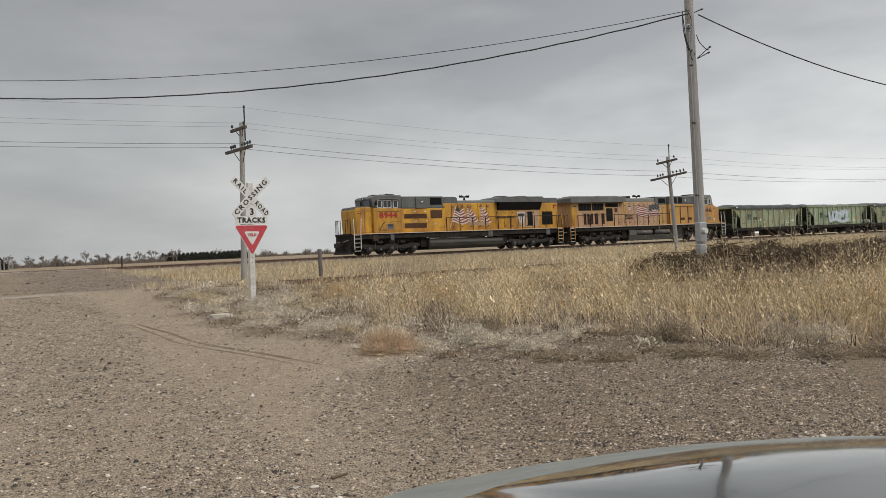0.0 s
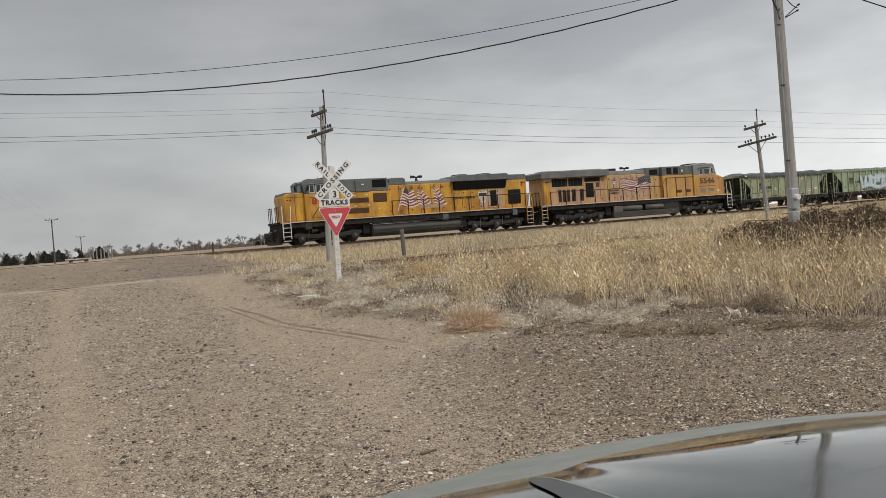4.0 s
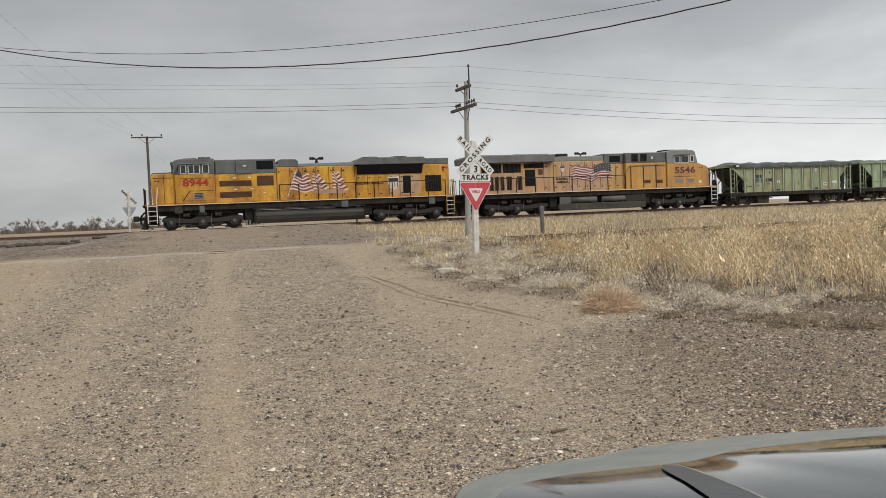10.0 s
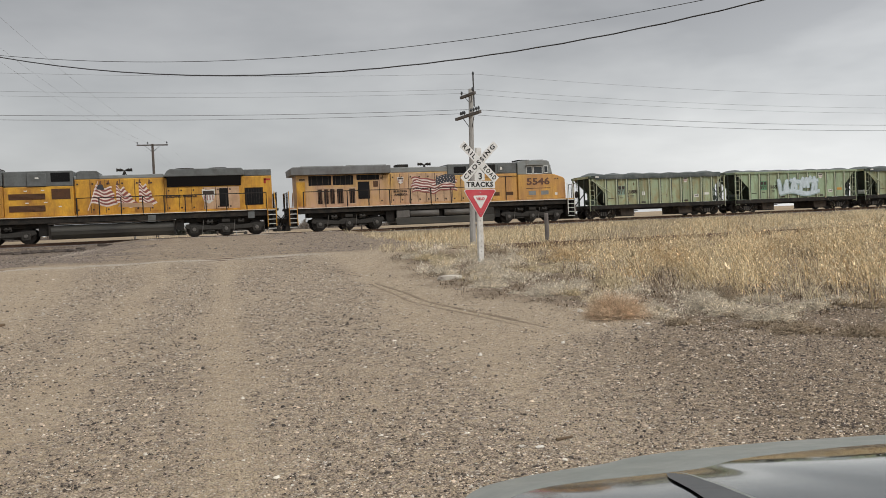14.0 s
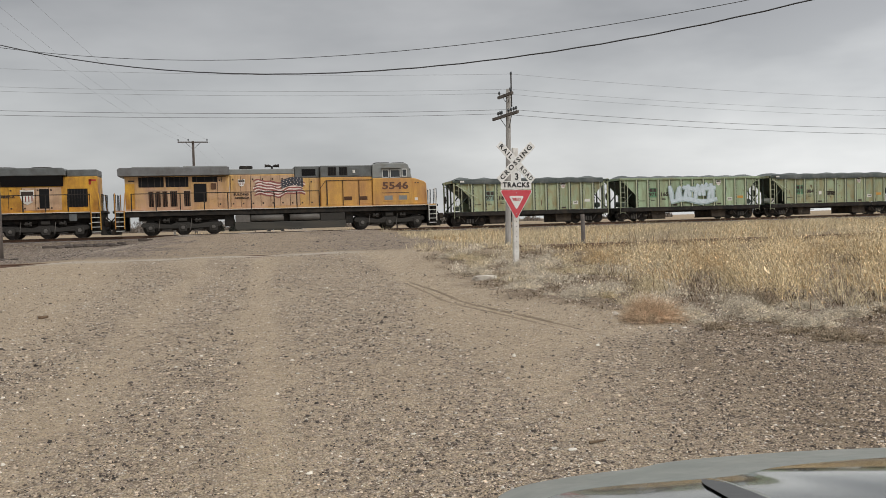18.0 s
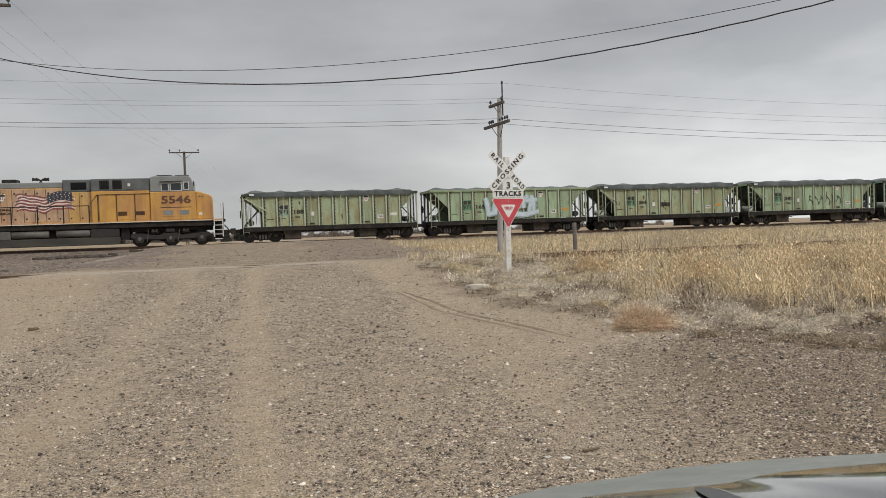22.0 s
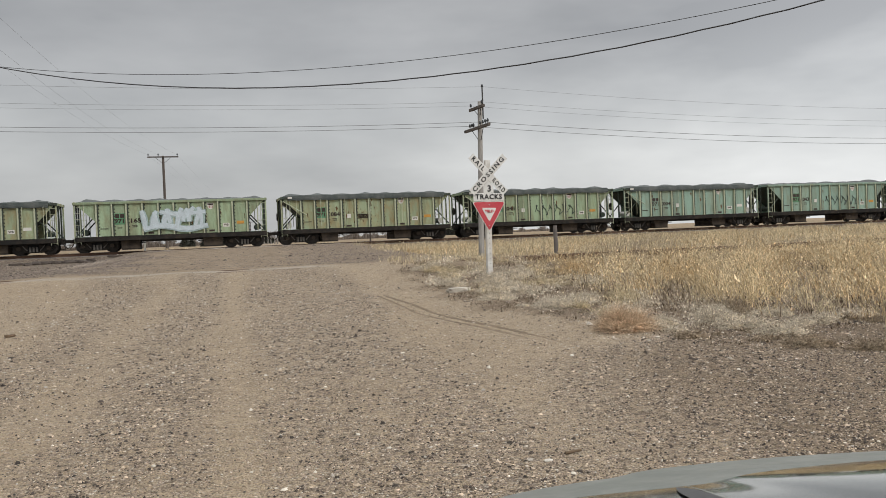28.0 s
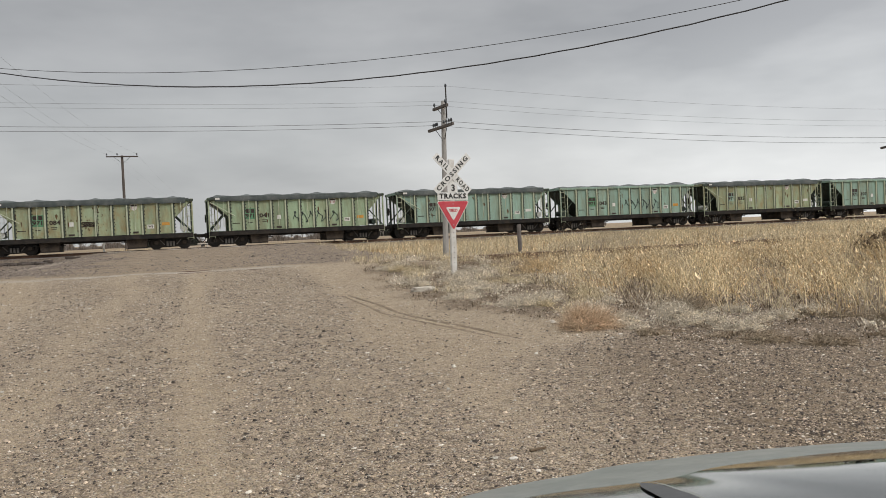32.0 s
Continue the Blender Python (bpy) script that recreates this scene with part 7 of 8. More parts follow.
    # beyond the siding, up to the main line
    x, y, t = clumped(5, 100, 28.4, 57.0, 9500, 12, 0.24, lambda x, y: (x > tall_edge(y) + 2.2 * (patchy(x, y, 0.9) - 0.3)) * np.clip(0.3 + (x - tall_edge(y)) / 5, 0, 1) * (0.25 + 0.75 * patchy(x, y, 0.3)) * (x < 1.75 * y))
    h = t * np.interp(y, (28, 31, 45, 54, 57), (0.36, 0.5, 0.6, 0.5, 0.25)) * rng.uniform(0.4, 1.15, len(x))
    _, tips = blades("field_grass", x, y, h, V["bleached"], 0.015, 0.8, "bleached straw grass between the two tracks", "grass", 0.5, None, fountain(x, y, 12, 0.24))
    flecks("grass_husks", fleck_points(x, y, tips, 0.4, 1.08, 0.05), 0.045, V["straw"], "pale seed heads along the main line")
    x, y, t = clumped(5, 100, 28.4, 56.0, 3000, 10, 0.3, lambda x, y: (x > tall_edge(y) + 1) * (patchy(x, y, 0.22) > 0.4) * (x < 1.75 * y))
    blades("field_grass", x, y, t * rng.uniform(0.2, 0.5, len(x)), V["golden"], 0.022, 0.8, "golden-brown grass patches between the tracks", "grass")
    # sparse tufts along the siding rails
    x, y, t = clumped(5.6, 60, 24.6, 28.8, 900, 14, 0.12, lambda x, y: (x > weed_edge(y)) * off_rails(x, y))
    h = t * rng.uniform(0.12, 0.36, len(x))
    _, tips = blades("siding_weeds", x, y, h, V["bleached"], 0.012, 0.9, "short dry weeds along the siding rails", "grass")
    flecks("weed_husks", fleck_points(x, y, tips), 0.03, V["straw"], "pale husks on the weeds by the siding", "weeds")
    # low grey weeds in front of the stand, in separate rounded tufts
    x, y, t = clumped(4.5, 14, 5, 26, 760, 44, 0.085, lambda x, y: (x > weed_edge(y) + 0.25) * (x < tall_edge(y) + 0.8) * patchy(x, y, 1.6, 0.0, 0.5) * np.clip(y / 14 - 0.25, 0, 1))
    h = t * rng.uniform(0.07, 0.30, len(x)) * np.interp(y, (6, 12, 20), (0.6, 0.9, 1.15))
    _, tips = blades("low_weeds", x, y, h, V["sage"], 0.0055, 1.2, "low grey dead weeds at the gravel's edge", "weeds", 0.35, None, fountain(x, y, 44, 0.085))
    flecks("weed_husks", np.concatenate([fleck_points(x, y, tips, 0.3, 1.1, 0.02) for _ in range(2)]), 0.036, V["sage"], "grey leaflets on the low weeds", "weeds")
    x, y, t = clumped(4.5, 14, 9.5, 26, 520, 22, 0.07, lambda x, y: (x > weed_edge(y) + 0.5) * (x < tall_edge(y) + 0.8) * patchy(x, y, 1.1))
    h = t * rng.uniform(0.15, 0.42, len(x))
    _, tips = blades("low_weeds", x, y, h, V["bleached"], 0.006, 0.9, "bleached dry tufts among the weeds", "weeds", 0.35, None, fountain(x, y, 22, 0.07))
    flecks("weed_husks", np.concatenate([fleck_points(x, y, tips, 0.3, 1.1, 0.02) for _ in range(2)]), 0.030, V["bleached"], "bleached leaflets on the dry tufts", "weeds")
    # dark litter lying between the tufts
    x, y, t = clumped(4.5, 14, 5, 26, 2900, 20, 0.11, lambda x, y: (x > weed_edge(y) - 0.1) * (x < tall_edge(y) + 0.9) * (0.1 + 0.9 * patchy(x, y, 2.1, -0.1, 0.5)) * np.clip((y - 5.5) / 7, 0.12, 1))
    p = np.stack([x, y, ground_z(x, y) + rng.uniform(0.0, 0.05, len(x)) * t], -1)
    flecks("plant_litter", p, 0.028, V["thatch"], "dark brown plant litter between the weeds", "weeds")
    sel = rng.uniform(0, 1, len(x)) < 0.4
    flecks("plant_litter", p[sel] + rng.normal(0, 0.05, (int(sel.sum()), 3)) * [1, 1, 0.2], 0.026, V["litter"], "brown-grey plant litter between the weeds", "weeds")
    # far verge behind the main line and field stubble
    x, y, t = clumped(-70, 130, 64.5, 110.0, 3600, 9, 0.4, lambda x, y: (np.abs(x - np.interp(y, (59, 90, 200), (3.2, 5.5, 14))) > 5.5) * (x < 1.5 * y) * (x > -0.4 * y))
    blades("far_grass", x, y, t * rng.uniform(0.15, 0.42, len(x)), V["straw"], 0.05, 0.5, "tan grass on the verge beyond the tracks", "grass")


make_grass()


def weed_ball(name, x, y, r, h, n, material, label, seed, width=0.0034, droop=0.0, leaflet=0.010):
    """One rounded bush of fine forked twigs springing from its foot."""
    g = np.random.default_rng(seed)
    a, e = g.uniform(0, 2 * np.pi, n), np.arccos(g.uniform(0.0, 1.0, n))
    size = np.array([r, r, h])
    lobes = 1 + 0.22 * np.sin(3 * a + seed) + 0.14 * np.sin(7 * a + 2 * seed)
    d = np.stack([np.cos(a) * np.sin(e), np.sin(a) * np.sin(e), np.cos(e)], -1) * size * (g.uniform(0.5, 1.05, n) * lobes)[:, None]
    p = d * [1, 1, 0] * g.uniform(0, 0.6, (n, 1))
    q = d + g.normal(0, 0.05, (n, 3)) * size
    mid = (p + q) / 2 + g.normal(0, 0.10, (n, 3)) * size + [0, 0, 0.08 * h]
    q[:, 2] -= droop * h * g.uniform(0, 1, n)
    s = np.cross(q - p, g.normal(0, 1, (n, 3)))
    s = s / (np.linalg.norm(s, axis=1)[:, None] + 1e-6) * width
    e1, e2 = q + g.normal(0, 0.2, (n, 3)) * size, mid + g.normal(0, 0.3, (n, 3)) * size
    fork = mid + (q - mid) * 0.35
    v = np.stack([p + s, p - s, mid + s * 0.7, mid - s * 0.7, q, fork + s * 0.5, fork - s * 0.5, e1, e2], 1)
    v[..., 2] = np.maximum(v[..., 2], 0.012)
    i = np.arange(n)[:, None] * 9
    f = np.concatenate([i + [0, 1, 2], i + [1, 3, 2], i + [2, 3, 4], i + [5, 6, 7], i + [2, 3, 8]], 1).reshape(-1, 3)
    # ragged leaflets over the outer twigs
    m = n * 3
    c = (mid + (q - mid) * g.uniform(-0.2, 1.15, (3, n, 1))).reshape(-1, 3) + g.normal(0, 0.05, (m, 3)) * size
    c[:, 2] = np.maximum(c[:, 2], 0.01)
    leaf = c[:, None] + g.normal(0, leaflet, (m, 3, 3))
    f = np.concatenate([f, len(v) * 9 + np.arange(3 * m).reshape(-1, 3)])
    ob = from_arrays(name, np.concatenate([v.reshape(-1, 3), leaf.reshape(-1, 3)]), f, material, "", label, "bush")
    ob.location = (x, y, float(ground_z(x, y)) - 0.02)
    return ob


weed_ball("tumbleweed", 5.52, 10.2, 0.44, 0.36, 3400, V["russet"], "russet brown dried tumbleweed on the gravel", 3, 0.0030, 0.0, 0.006)
WEED_LABELS = {"sage": "grey dried weed clump on gravel", "litter": "brown flattened weed clump on gravel", "bleached": "pale bleached weed clump on gravel", "golden": "golden-brown dry shrub in the grass"}
for k, (x, y, r, h, m) in enumerate(((7.1, 10.3, 0.36, 0.26, "sage"), (7.15, 9.5, 0.32, 0.2, "sage"), (5.97, 9.3, 0.26, 0.1, "litter"), (6.75, 8.1, 0.34, 0.14, "litter"), (7.2, 7.5, 0.36, 0.13, "litter"), (7.1, 8.9, 0.40, 0.18, "sage"),
                                       (6.5, 12.0, 0.45, 0.25, "sage"), (6.0, 13.5, 0.5, 0.24, "sage"), (5.6, 15.5, 0.45, 0.2, "sage"), (6.3, 17.2, 0.55, 0.28, "sage"), (7.0, 19.6, 0.5, 0.3, "sage"), (5.7, 18.9, 0.42, 0.22, "sage"),
                                       (8.1, 20.8, 0.5, 0.32, "sage"), (6.5, 21.6, 0.4, 0.3, "bleached"), (8.3, 6.4, 0.4, 0.16, "litter"), (8.9, 5.7, 0.4, 0.15, "litter"), (8.0, 7.0, 0.38, 0.14, "litter"), (9.5, 5.4, 0.45, 0.18, "litter"),
                                       (7.9, 11.2, 0.5, 0.34, "litter"), (9.0, 8.2, 0.5, 0.4, "litter"), (10.2, 6.6, 0.5, 0.34, "sage"), (9.7, 20.5, 0.7, 0.55, "golden"), (11.3, 17.5, 0.8, 0.6, "golden"))):
    weed_ball("dry_weed", x, y, r, h, 620, V[m], WEED_LABELS[m], 20 + k)
# more tufts of the same kinds along the weedy strip
g4 = np.random.default_rng(31)
for k in range(85):
    y = float(g4.uniform(5.4, 23.5) if k % 3 else g4.uniform(5.4, 11.0))
    lo, hi = float(weed_edge(y)) + 0.35, float(tall_edge(y)) + 0.5
    x = lo + (max(hi - lo, 0.6)) * float(g4.uniform(0, 1) ** 0.8)
    m = ("sage", "sage", "litter", "bleached")[k % 4] if y > 9.5 else ("litter", "litter", "sage")[k % 3]
    r = float(g4.uniform(0.14, 0.38)) * (0.75 if y < 9.5 else 1.0)
    weed_ball("dry_weed", x, y, r, r * float(g4.uniform(0.4, 0.75)) * (0.6 if m == "litter" else 1), int(200 + 900 * r), V[m], WEED_LABELS[m], 200 + k)
# dark brush and dead stalks over the spoil heap
for k in range(44):
    a = k * 2.399
    x = 15.6 + 15.5 * ((k * 0.618) % 1.0) + 0.6 * math.cos(a)
    y = 12.4 + 4.2 * ((k * 0.367) % 1.0)
    weed_ball("brush_clump", x, y, 0.95 + 0.3 * math.sin(a), 0.36 + 0.12 * math.cos(3 * a), 620, V["brush" if k % 3 else "thatch"], "dark brown tangled brush on the spoil heap", 80 + k, 0.004, 0.0, 0.02)
bm = bmesh.new()
g5 = random.Random(4)
for _ in range(70):
    x, y = g5.gauss(18.6, 1.1), g5.gauss(15.2, 0.6)
    z, a, l_ = float(ground_z(x, y)), g5.uniform(0, math.tau), g5.uniform(0.25, 0.8)
    rod(bm, (x - l_ * math.cos(a), y - l_ * math.sin(a), z + g5.uniform(0, 0.12)), (x + l_ * math.cos(a), y + l_ * math.sin(a), z + g5.uniform(0.05, 0.3)), 0.018, 0.008, 5)
tagged(part("brushwood", bm, V["brush"]), "dark dead sticks heaped at the pole's foot", "brushwood", kind="stuff")


def bare_tree(name, h, seed, spread=0.5):
    """A leafless tree: tapered trunk, limbs and fine twigs."""
    g = random.Random(seed)
    tree = thing(name, "bare leafless tree on the far horizon", "tree", None, "far bare trees")
    trunk, twigs = bmesh.new(), bmesh.new()

    def grow(p, d, length, r, depth):
        q = p + d * length
        rod(trunk if depth < 2 else twigs, p, q, max(r, 0.045), max(r * 0.62, 0.03), 5 if depth < 2 else 3)
        if depth >= 5:
            return
        for _ in range(3 if depth < 4 else 2):
            nd = (d + Vector((g.uniform(-1, 1), g.uniform(-1, 1), g.uniform(-0.15, 0.55))) * (0.62 + spread * 0.3)).normalized()
            grow(p.lerp(q, g.uniform(0.65, 1.0)), nd, length * g.uniform(0.6, 0.85), r * 0.55, depth + 1)

    grow(Vector((0, 0, -0.3)), Vector((g.uniform(-0.1, 0.1), 0, 1)), h * 0.27, 0.035 * h, 0)
    part("trunk", trunk, V["bark"], tree)
    part("crown", twigs, V["bark"], tree, "grey crown of leafless twigs")
    return tree


def cedar(name, h, seed):
    """A squat evergreen: many small ragged sprays of foliage round a short trunk."""
    g = np.random.default_rng(seed)
    tree = thing(name, "dark evergreen cedar in a far shelterbelt", "tree", None, "far evergreen shelterbelt")
    part("trunk", rod(bmesh.new(), (0, 0, -0.2), (0, 0, h * 0.8), 0.14, 0.05, 6), V["bark"], tree)
    n = 1100
    f, a = g.uniform(0, 1, n) ** 1.2, g.uniform(0, 2 * np.pi, n)
    r = (1 - f ** 1.7) * h * 0.5 * (1 + 0.25 * np.sin(3 * a + seed) + 0.2 * np.sin(9 * f + seed)) * g.uniform(0.45, 1.08, n) + 0.05
    c = np.stack([r * np.cos(a), r * np.sin(a), 0.03 * h + f * h * 0.97], -1)
    v = c[:, None] + g.normal(0, 0.075 * h, (n, 3, 3))
    ob = from_arrays("foliage", v.reshape(-1, 3), np.arange(3 * n).reshape(-1, 3), V["cedar"])
    ob.parent = tree
    return tree


def scrub_row(name, az0, az1, dist, height, n, seed, material, label):
    """A row of leafless scrub along the horizon: many fine upright twigs, one mesh."""
    g = np.random.default_rng(seed)
    az = np.radians(g.uniform(az0, az1, n))
    r = dist * g.uniform(0.95, 1.08, n)
    x, y = r * np.sin(az), r * np.cos(az)
    env = 0.55 + 0.45 * np.sin(az * 190 + seed) * np.sin(az * 83) + 0.25 * np.sin(az * 500)
    h = height * np.clip(env, 0.25, 1.2) * g.uniform(0.4, 1.0, n)
    blades(name, x, y, h, material, dist * 0.00042, 0.9, label, "scrub", 0.5)


scrub_row("far_scrub", -16, 14, 330.0, 3.6, 26000, 5, V["hedge"], "grey leafless scrub along the horizon")
scrub_row("far_scrub", -16, 30, 430.0, 4.2, 18000, 6, V["hedge"], "grey leafless scrub far on the horizon")
TREES = [bare_tree("bare_tree", h, s) for h, s in ((6.4, 1), (5.0, 2), (7.2, 4), (4.4, 7))]
CEDARS = [cedar("cedar_tree", h, s) for h, s in ((2.6, 1), (3.0, 2), (2.2, 3))]
g = random.Random(5)


def stand(models, places):
    used = set()
    for k, (az, dist) in enumerate(places):
        src = models[k % len(models)]
        a = radians(az)
        x, y = dist * math.sin(a), dist * math.cos(a)
        m = pose(x, y, float(ground_z(x, y)), 0, 0, g.uniform(0, 360))
        if src.name in used:
            copy_thing(src, m)
        else:
            src.matrix_basis = m
            used.add(src.name)


stand(TREES, [(-14.5 + 0.42 * k + g.uniform(-0.25, 0.25), g.uniform(290, 420)) for k in range(71)] + [(az, g.uniform(330, 420)) for az in (16.1, 17.3, 18.4, 19.0, 20.8)])
stand(CEDARS, [(13.8 + 0.085 * k + g.uniform(-0.05, 0.05), g.uniform(335, 365)) for k in range(64) if k not in (40, 41, 42)] + [(az, g.uniform(232, 262)) for az in (-1.0, -0.6, 0.3, 1.1, 1.35, 1.6, 1.9, 2.15, 3.1, 4.3, 4.5)])


# ---- loose stones and small things ----
def pebble_field(name, n, x0, x1, y0, y1, size, keep, material, label):
    """Many small angular stones lying on the ground: one mesh."""
    g = np.random.default_rng(len(label) + n)
    y = y0 + (y1 - y0) * g.uniform(0, 1, n) ** 1.5
    x = np.clip(y * 0.66 + 1.0, 0, 1e9) * g.uniform(-1, 1.9, n) if y0 < 10 else g.uniform(x0, x1, n)
    inside = (x > x0) & (x < x1)
    x, y, n = x[inside], y[inside], int(inside.sum())
    k = g.uniform(0, 1, n) < keep(x, y)
    x, y = x[k], y[k]
    n = len(x)
    s = size * np.exp(g.normal(0, 0.42, n)) * np.interp(y, (4, 8, 12, 22, 28), (0.72, 0.95, 1.1, 1.45, 1.0))
    oct_ = np.array([(1, 0, 0), (-1, 0, 0), (0, 1, 0), (0, -1, 0), (0.35, 0.2, 0.85), (-0.5, -0.3, 0.8), (0, 0, -0.7)])
    tri = np.array([(0, 2, 4), (2, 1, 5), (2, 5, 4), (1, 3, 5), (3, 0, 4), (3, 4, 5)])
    v = oct_[None] * g.uniform(0.65, 1.25, (n, 7, 1)) * s[:, None, None] * np.stack([np.ones(n), g.uniform(0.55, 1, n), g.uniform(0.5, 0.85, n)], -1)[:, None]
    a = g.uniform(0, 2 * np.pi, n)
    c, q = np.cos(a)[:, None], np.sin(a)[:, None]
    out = np.stack([v[..., 0] * c - v[..., 1] * q + x[:, None], v[..., 0] * q + v[..., 1] * c + y[:, None], v[..., 2] + (ground_z(x, y) + 0.18 * s)[:, None]], -1)
    f = (tri[None] + 7 * np.arange(n)[:, None, None]).reshape(-1, 3)
    from_arrays(name, out.reshape(-1, 3), f, material, "stuff", label, "gravel")


def drift(x, y):
    """Loose stones gather in small drifts a hand or two across."""
    q = wander(x, y, 5.5, 0.3) + 0.8 * wander(x + 0.13 * y, y, 11.0, 1.7) + 0.5 * wander(x, y - 0.2 * x, 21.0, 0.9)
    return np.clip(0.7 + 0.6 * q, 0.15, 1.5)


def lane(x, y):
    return np.maximum(gravel_share(x, y), 0.72 * yard_share(x, y)) * drift(x, y)


pebble_field("loose_gravel", 210000, -9, 14, 3.2, 24, 0.0088, lane, M["pebble"], "loose brown-grey gravel scattered over the road")
# dark stones double as specks of shade between the lighter ones
pebble_field("dark_gravel", 135000, -9, 14, 3.2, 24, 0.0090, lane, M["pebble_dark"], "dark grey-brown gravel scattered over the road")
pebble_field("yard_gravel", 80000, 1.5, 16, 3.2, 13, 0.0078, lambda x, y: yard_share(x, y) * drift(x, y), M["pebble_dark"], "fine dark gravel over the yard")
pebble_field("coarse_gravel", 40000, -9, 12, 9, 27, 0.0086, lambda x, y: 0.06 + 0.94 * lane(x, y), M["pebble_dark"], "coarser dark stones farther along the road")
pebble_field("coarse_gravel", 17000, -9, 12, 9, 27, 0.0080, lambda x, y: 0.2 + 0.8 * lane(x, y), M["pebble_light"], "coarser pale stones farther along the road")
pebble_field("pale_stones", 46000, -9, 12, 3.2, 26, 0.0080, lambda x, y: 0.15 + 0.85 * lane(x, y), M["pebble_light"], "pale limestone chips scattered on the road")
pebble_field("dark_clods", 3000, -9, 14, 3.2, 30, 0.0085, lambda x, y: 0.8 + 0 * x, M["pebble_dark"], "dark soil clods and bits of bark on the gravel")
pebble_field("ballast_stones", 13000, -22, 12, 29, 58.6, 0.030, lambda x, y: np.maximum(rubble_share(x, y) * 0.8, ((x < -2.5) | (x > 8.6)) * (y > 54.5)), M["ballast_stone"], "brown-grey crushed stones beside the crossing ramp")
pebble_field("rubble", 1500, -22, 12, 32, 57, 0.034, lambda x, y: rubble_share(x, y) * 0.6, M["pebble_dark"], "dark broken clods beside the crossing ramp")
pebble_field("ramp_stones", 6000, -4, 8, 28.5, 58, 0.024, lambda x, y: 0.4 + 0 * x, M["ballast_stone"], "scattered stones on the crossing ramp")


def lump(name, x, y, sx, sy, sz, turn, material, label, category, seed):
    g = random.Random(seed)
    bm = bmesh.new()
    bmesh.ops.create_icosphere(bm, subdivisions=2, radius=1.0)
    for v in bm.verts:
        v.co *= g.uniform(0.86, 1.1)
        v.co.z = max(min(v.co.z, 0.55), -0.6)
    bm.transform(Matrix.Diagonal((sx, sy, sz, 1)))
    ob = part(name, bm, material)
    ob.matrix_basis = pose(x, y, float(ground_z(x, y)) + 0.3 * sz, 0, 0, turn)
    return tagged(ob, label, category)


lump("flat_rock", 5.45, 17.6, 0.30, 0.16, 0.11, 8, M["rock"], "flat pale rock at the edge of the weeds", "rock", 1)
lump("white_stone", 2.07, 4.87, 0.036, 0.026, 0.010, 20, M["rock_pale"], "small flat pale stone on the gravel", "stone", 2)
lump("white_stone", 1.97, 4.93, 0.022, 0.02, 0.008, 70, M["rock"], "small flat pale stone on the gravel", "stone", 3)
lump("clod", -3.0, 14.6, 0.09, 0.06, 0.05, 40, V["brush"], "dark soil clod on the road", "clod", 4)
stick = part("stick", rod(bmesh.new(), (-0.06, 0, 0), (0.06, 0.012, 0.004), 0.011, 0.008, 7), V["thatch"])
stick.location = (2.29, 4.96, float(ground_z(2.29, 4.96)) + 0.012)
tagged(stick, "short brown stick on the gravel", "stick")
# a black heap of spoil near the main line
g6 = random.Random(12)
for k in range(26):
    lump("spoil_lump", -8.2 + g6.gauss(0, 0.85), 53.6 + g6.gauss(0, 0.5), g6.uniform(0.15, 0.42), g6.uniform(0.12, 0.3), g6.uniform(0.10, 0.26), g6.uniform(0, 180), M["wood_dark"], "black lump of spoil heaped beside the track", "spoil", 40 + k)
for k in range(7):
    lump("spoil_lump", -8.55 + g6.gauss(0, 0.35), 35.6 + g6.gauss(0, 0.3), g6.uniform(0.08, 0.2), g6.uniform(0.06, 0.15), g6.uniform(0.05, 0.1), g6.uniform(0, 180), M["wood_dark"], "dark lump of spoil at the power pole's foot", "spoil", 90 + k)
# broken sleepers and spoil beside the main line, and at the foot of the power pole
for k, (x, y, l_, a) in enumerate(((-8.6, 54.6, 1.3, 8), (-7.0, 55.0, 1.5, 14), (-5.2, 55.4, 0.9, 5), (-10.6, 54.2, 0.8, 20), (-9.9, 54.4, 0.6, -25), (-8.0, 54.0, 0.5, 40))):
    ob = part("broken_sleeper", boxes((-l_ / 2, l_ / 2, -0.11, 0.11, -0.06, 0.09), bevel=0.03), M["wood_dark"])
    ob.matrix_basis = pose(x, y, float(ground_z(x, y)) + 0.05, 0, random.uniform(-4, 4), a)
    tagged(ob, "broken dark sleeper lying beside the track", "sleeper", "broken sleepers by the track")
# ridge left by a turning wheel
g3 = np.random.default_rng(9)


def ridge(ys, xs, tall):
    yy = np.linspace(ys[0], ys[-1], 420)
    xx = np.interp(-yy, [-v for v in ys], xs) + g3.normal(0, 0.010, 420)
    fade = np.clip(np.minimum(np.arange(420), np.arange(420)[::-1]) / 60, 0, 1)
    v, f = [], []
    for i, (x, y) in enumerate(zip(xx, yy)):
        z = float(ground_z(x, y))
        k = fade[i] * (0.45 + 0.8 * g3.uniform())
        v += [(x - 0.035, y, z - 0.006), (x - 0.008, y, z - 0.004 + tall * k), (x + 0.012, y, z - 0.004 + tall * k * 0.8), (x + 0.035, y, z - 0.006)]
        if i:
            c = 4 * i
            f += [(c - 4 + j, c - 3 + j, c + 1 + j, c + j) for j in range(3)]
    from_arrays("tyre_ridge", np.array(v), np.array(f), M["ridge"], "structure", "low soil ridge pressed up by a turning tyre", "tyre track")


ridge((18.5, 16.0, 14.0, 12.2, 10.8, 9.5), (3.85, 3.90, 3.88, 4.03, 4.22, 4.42), 0.028)
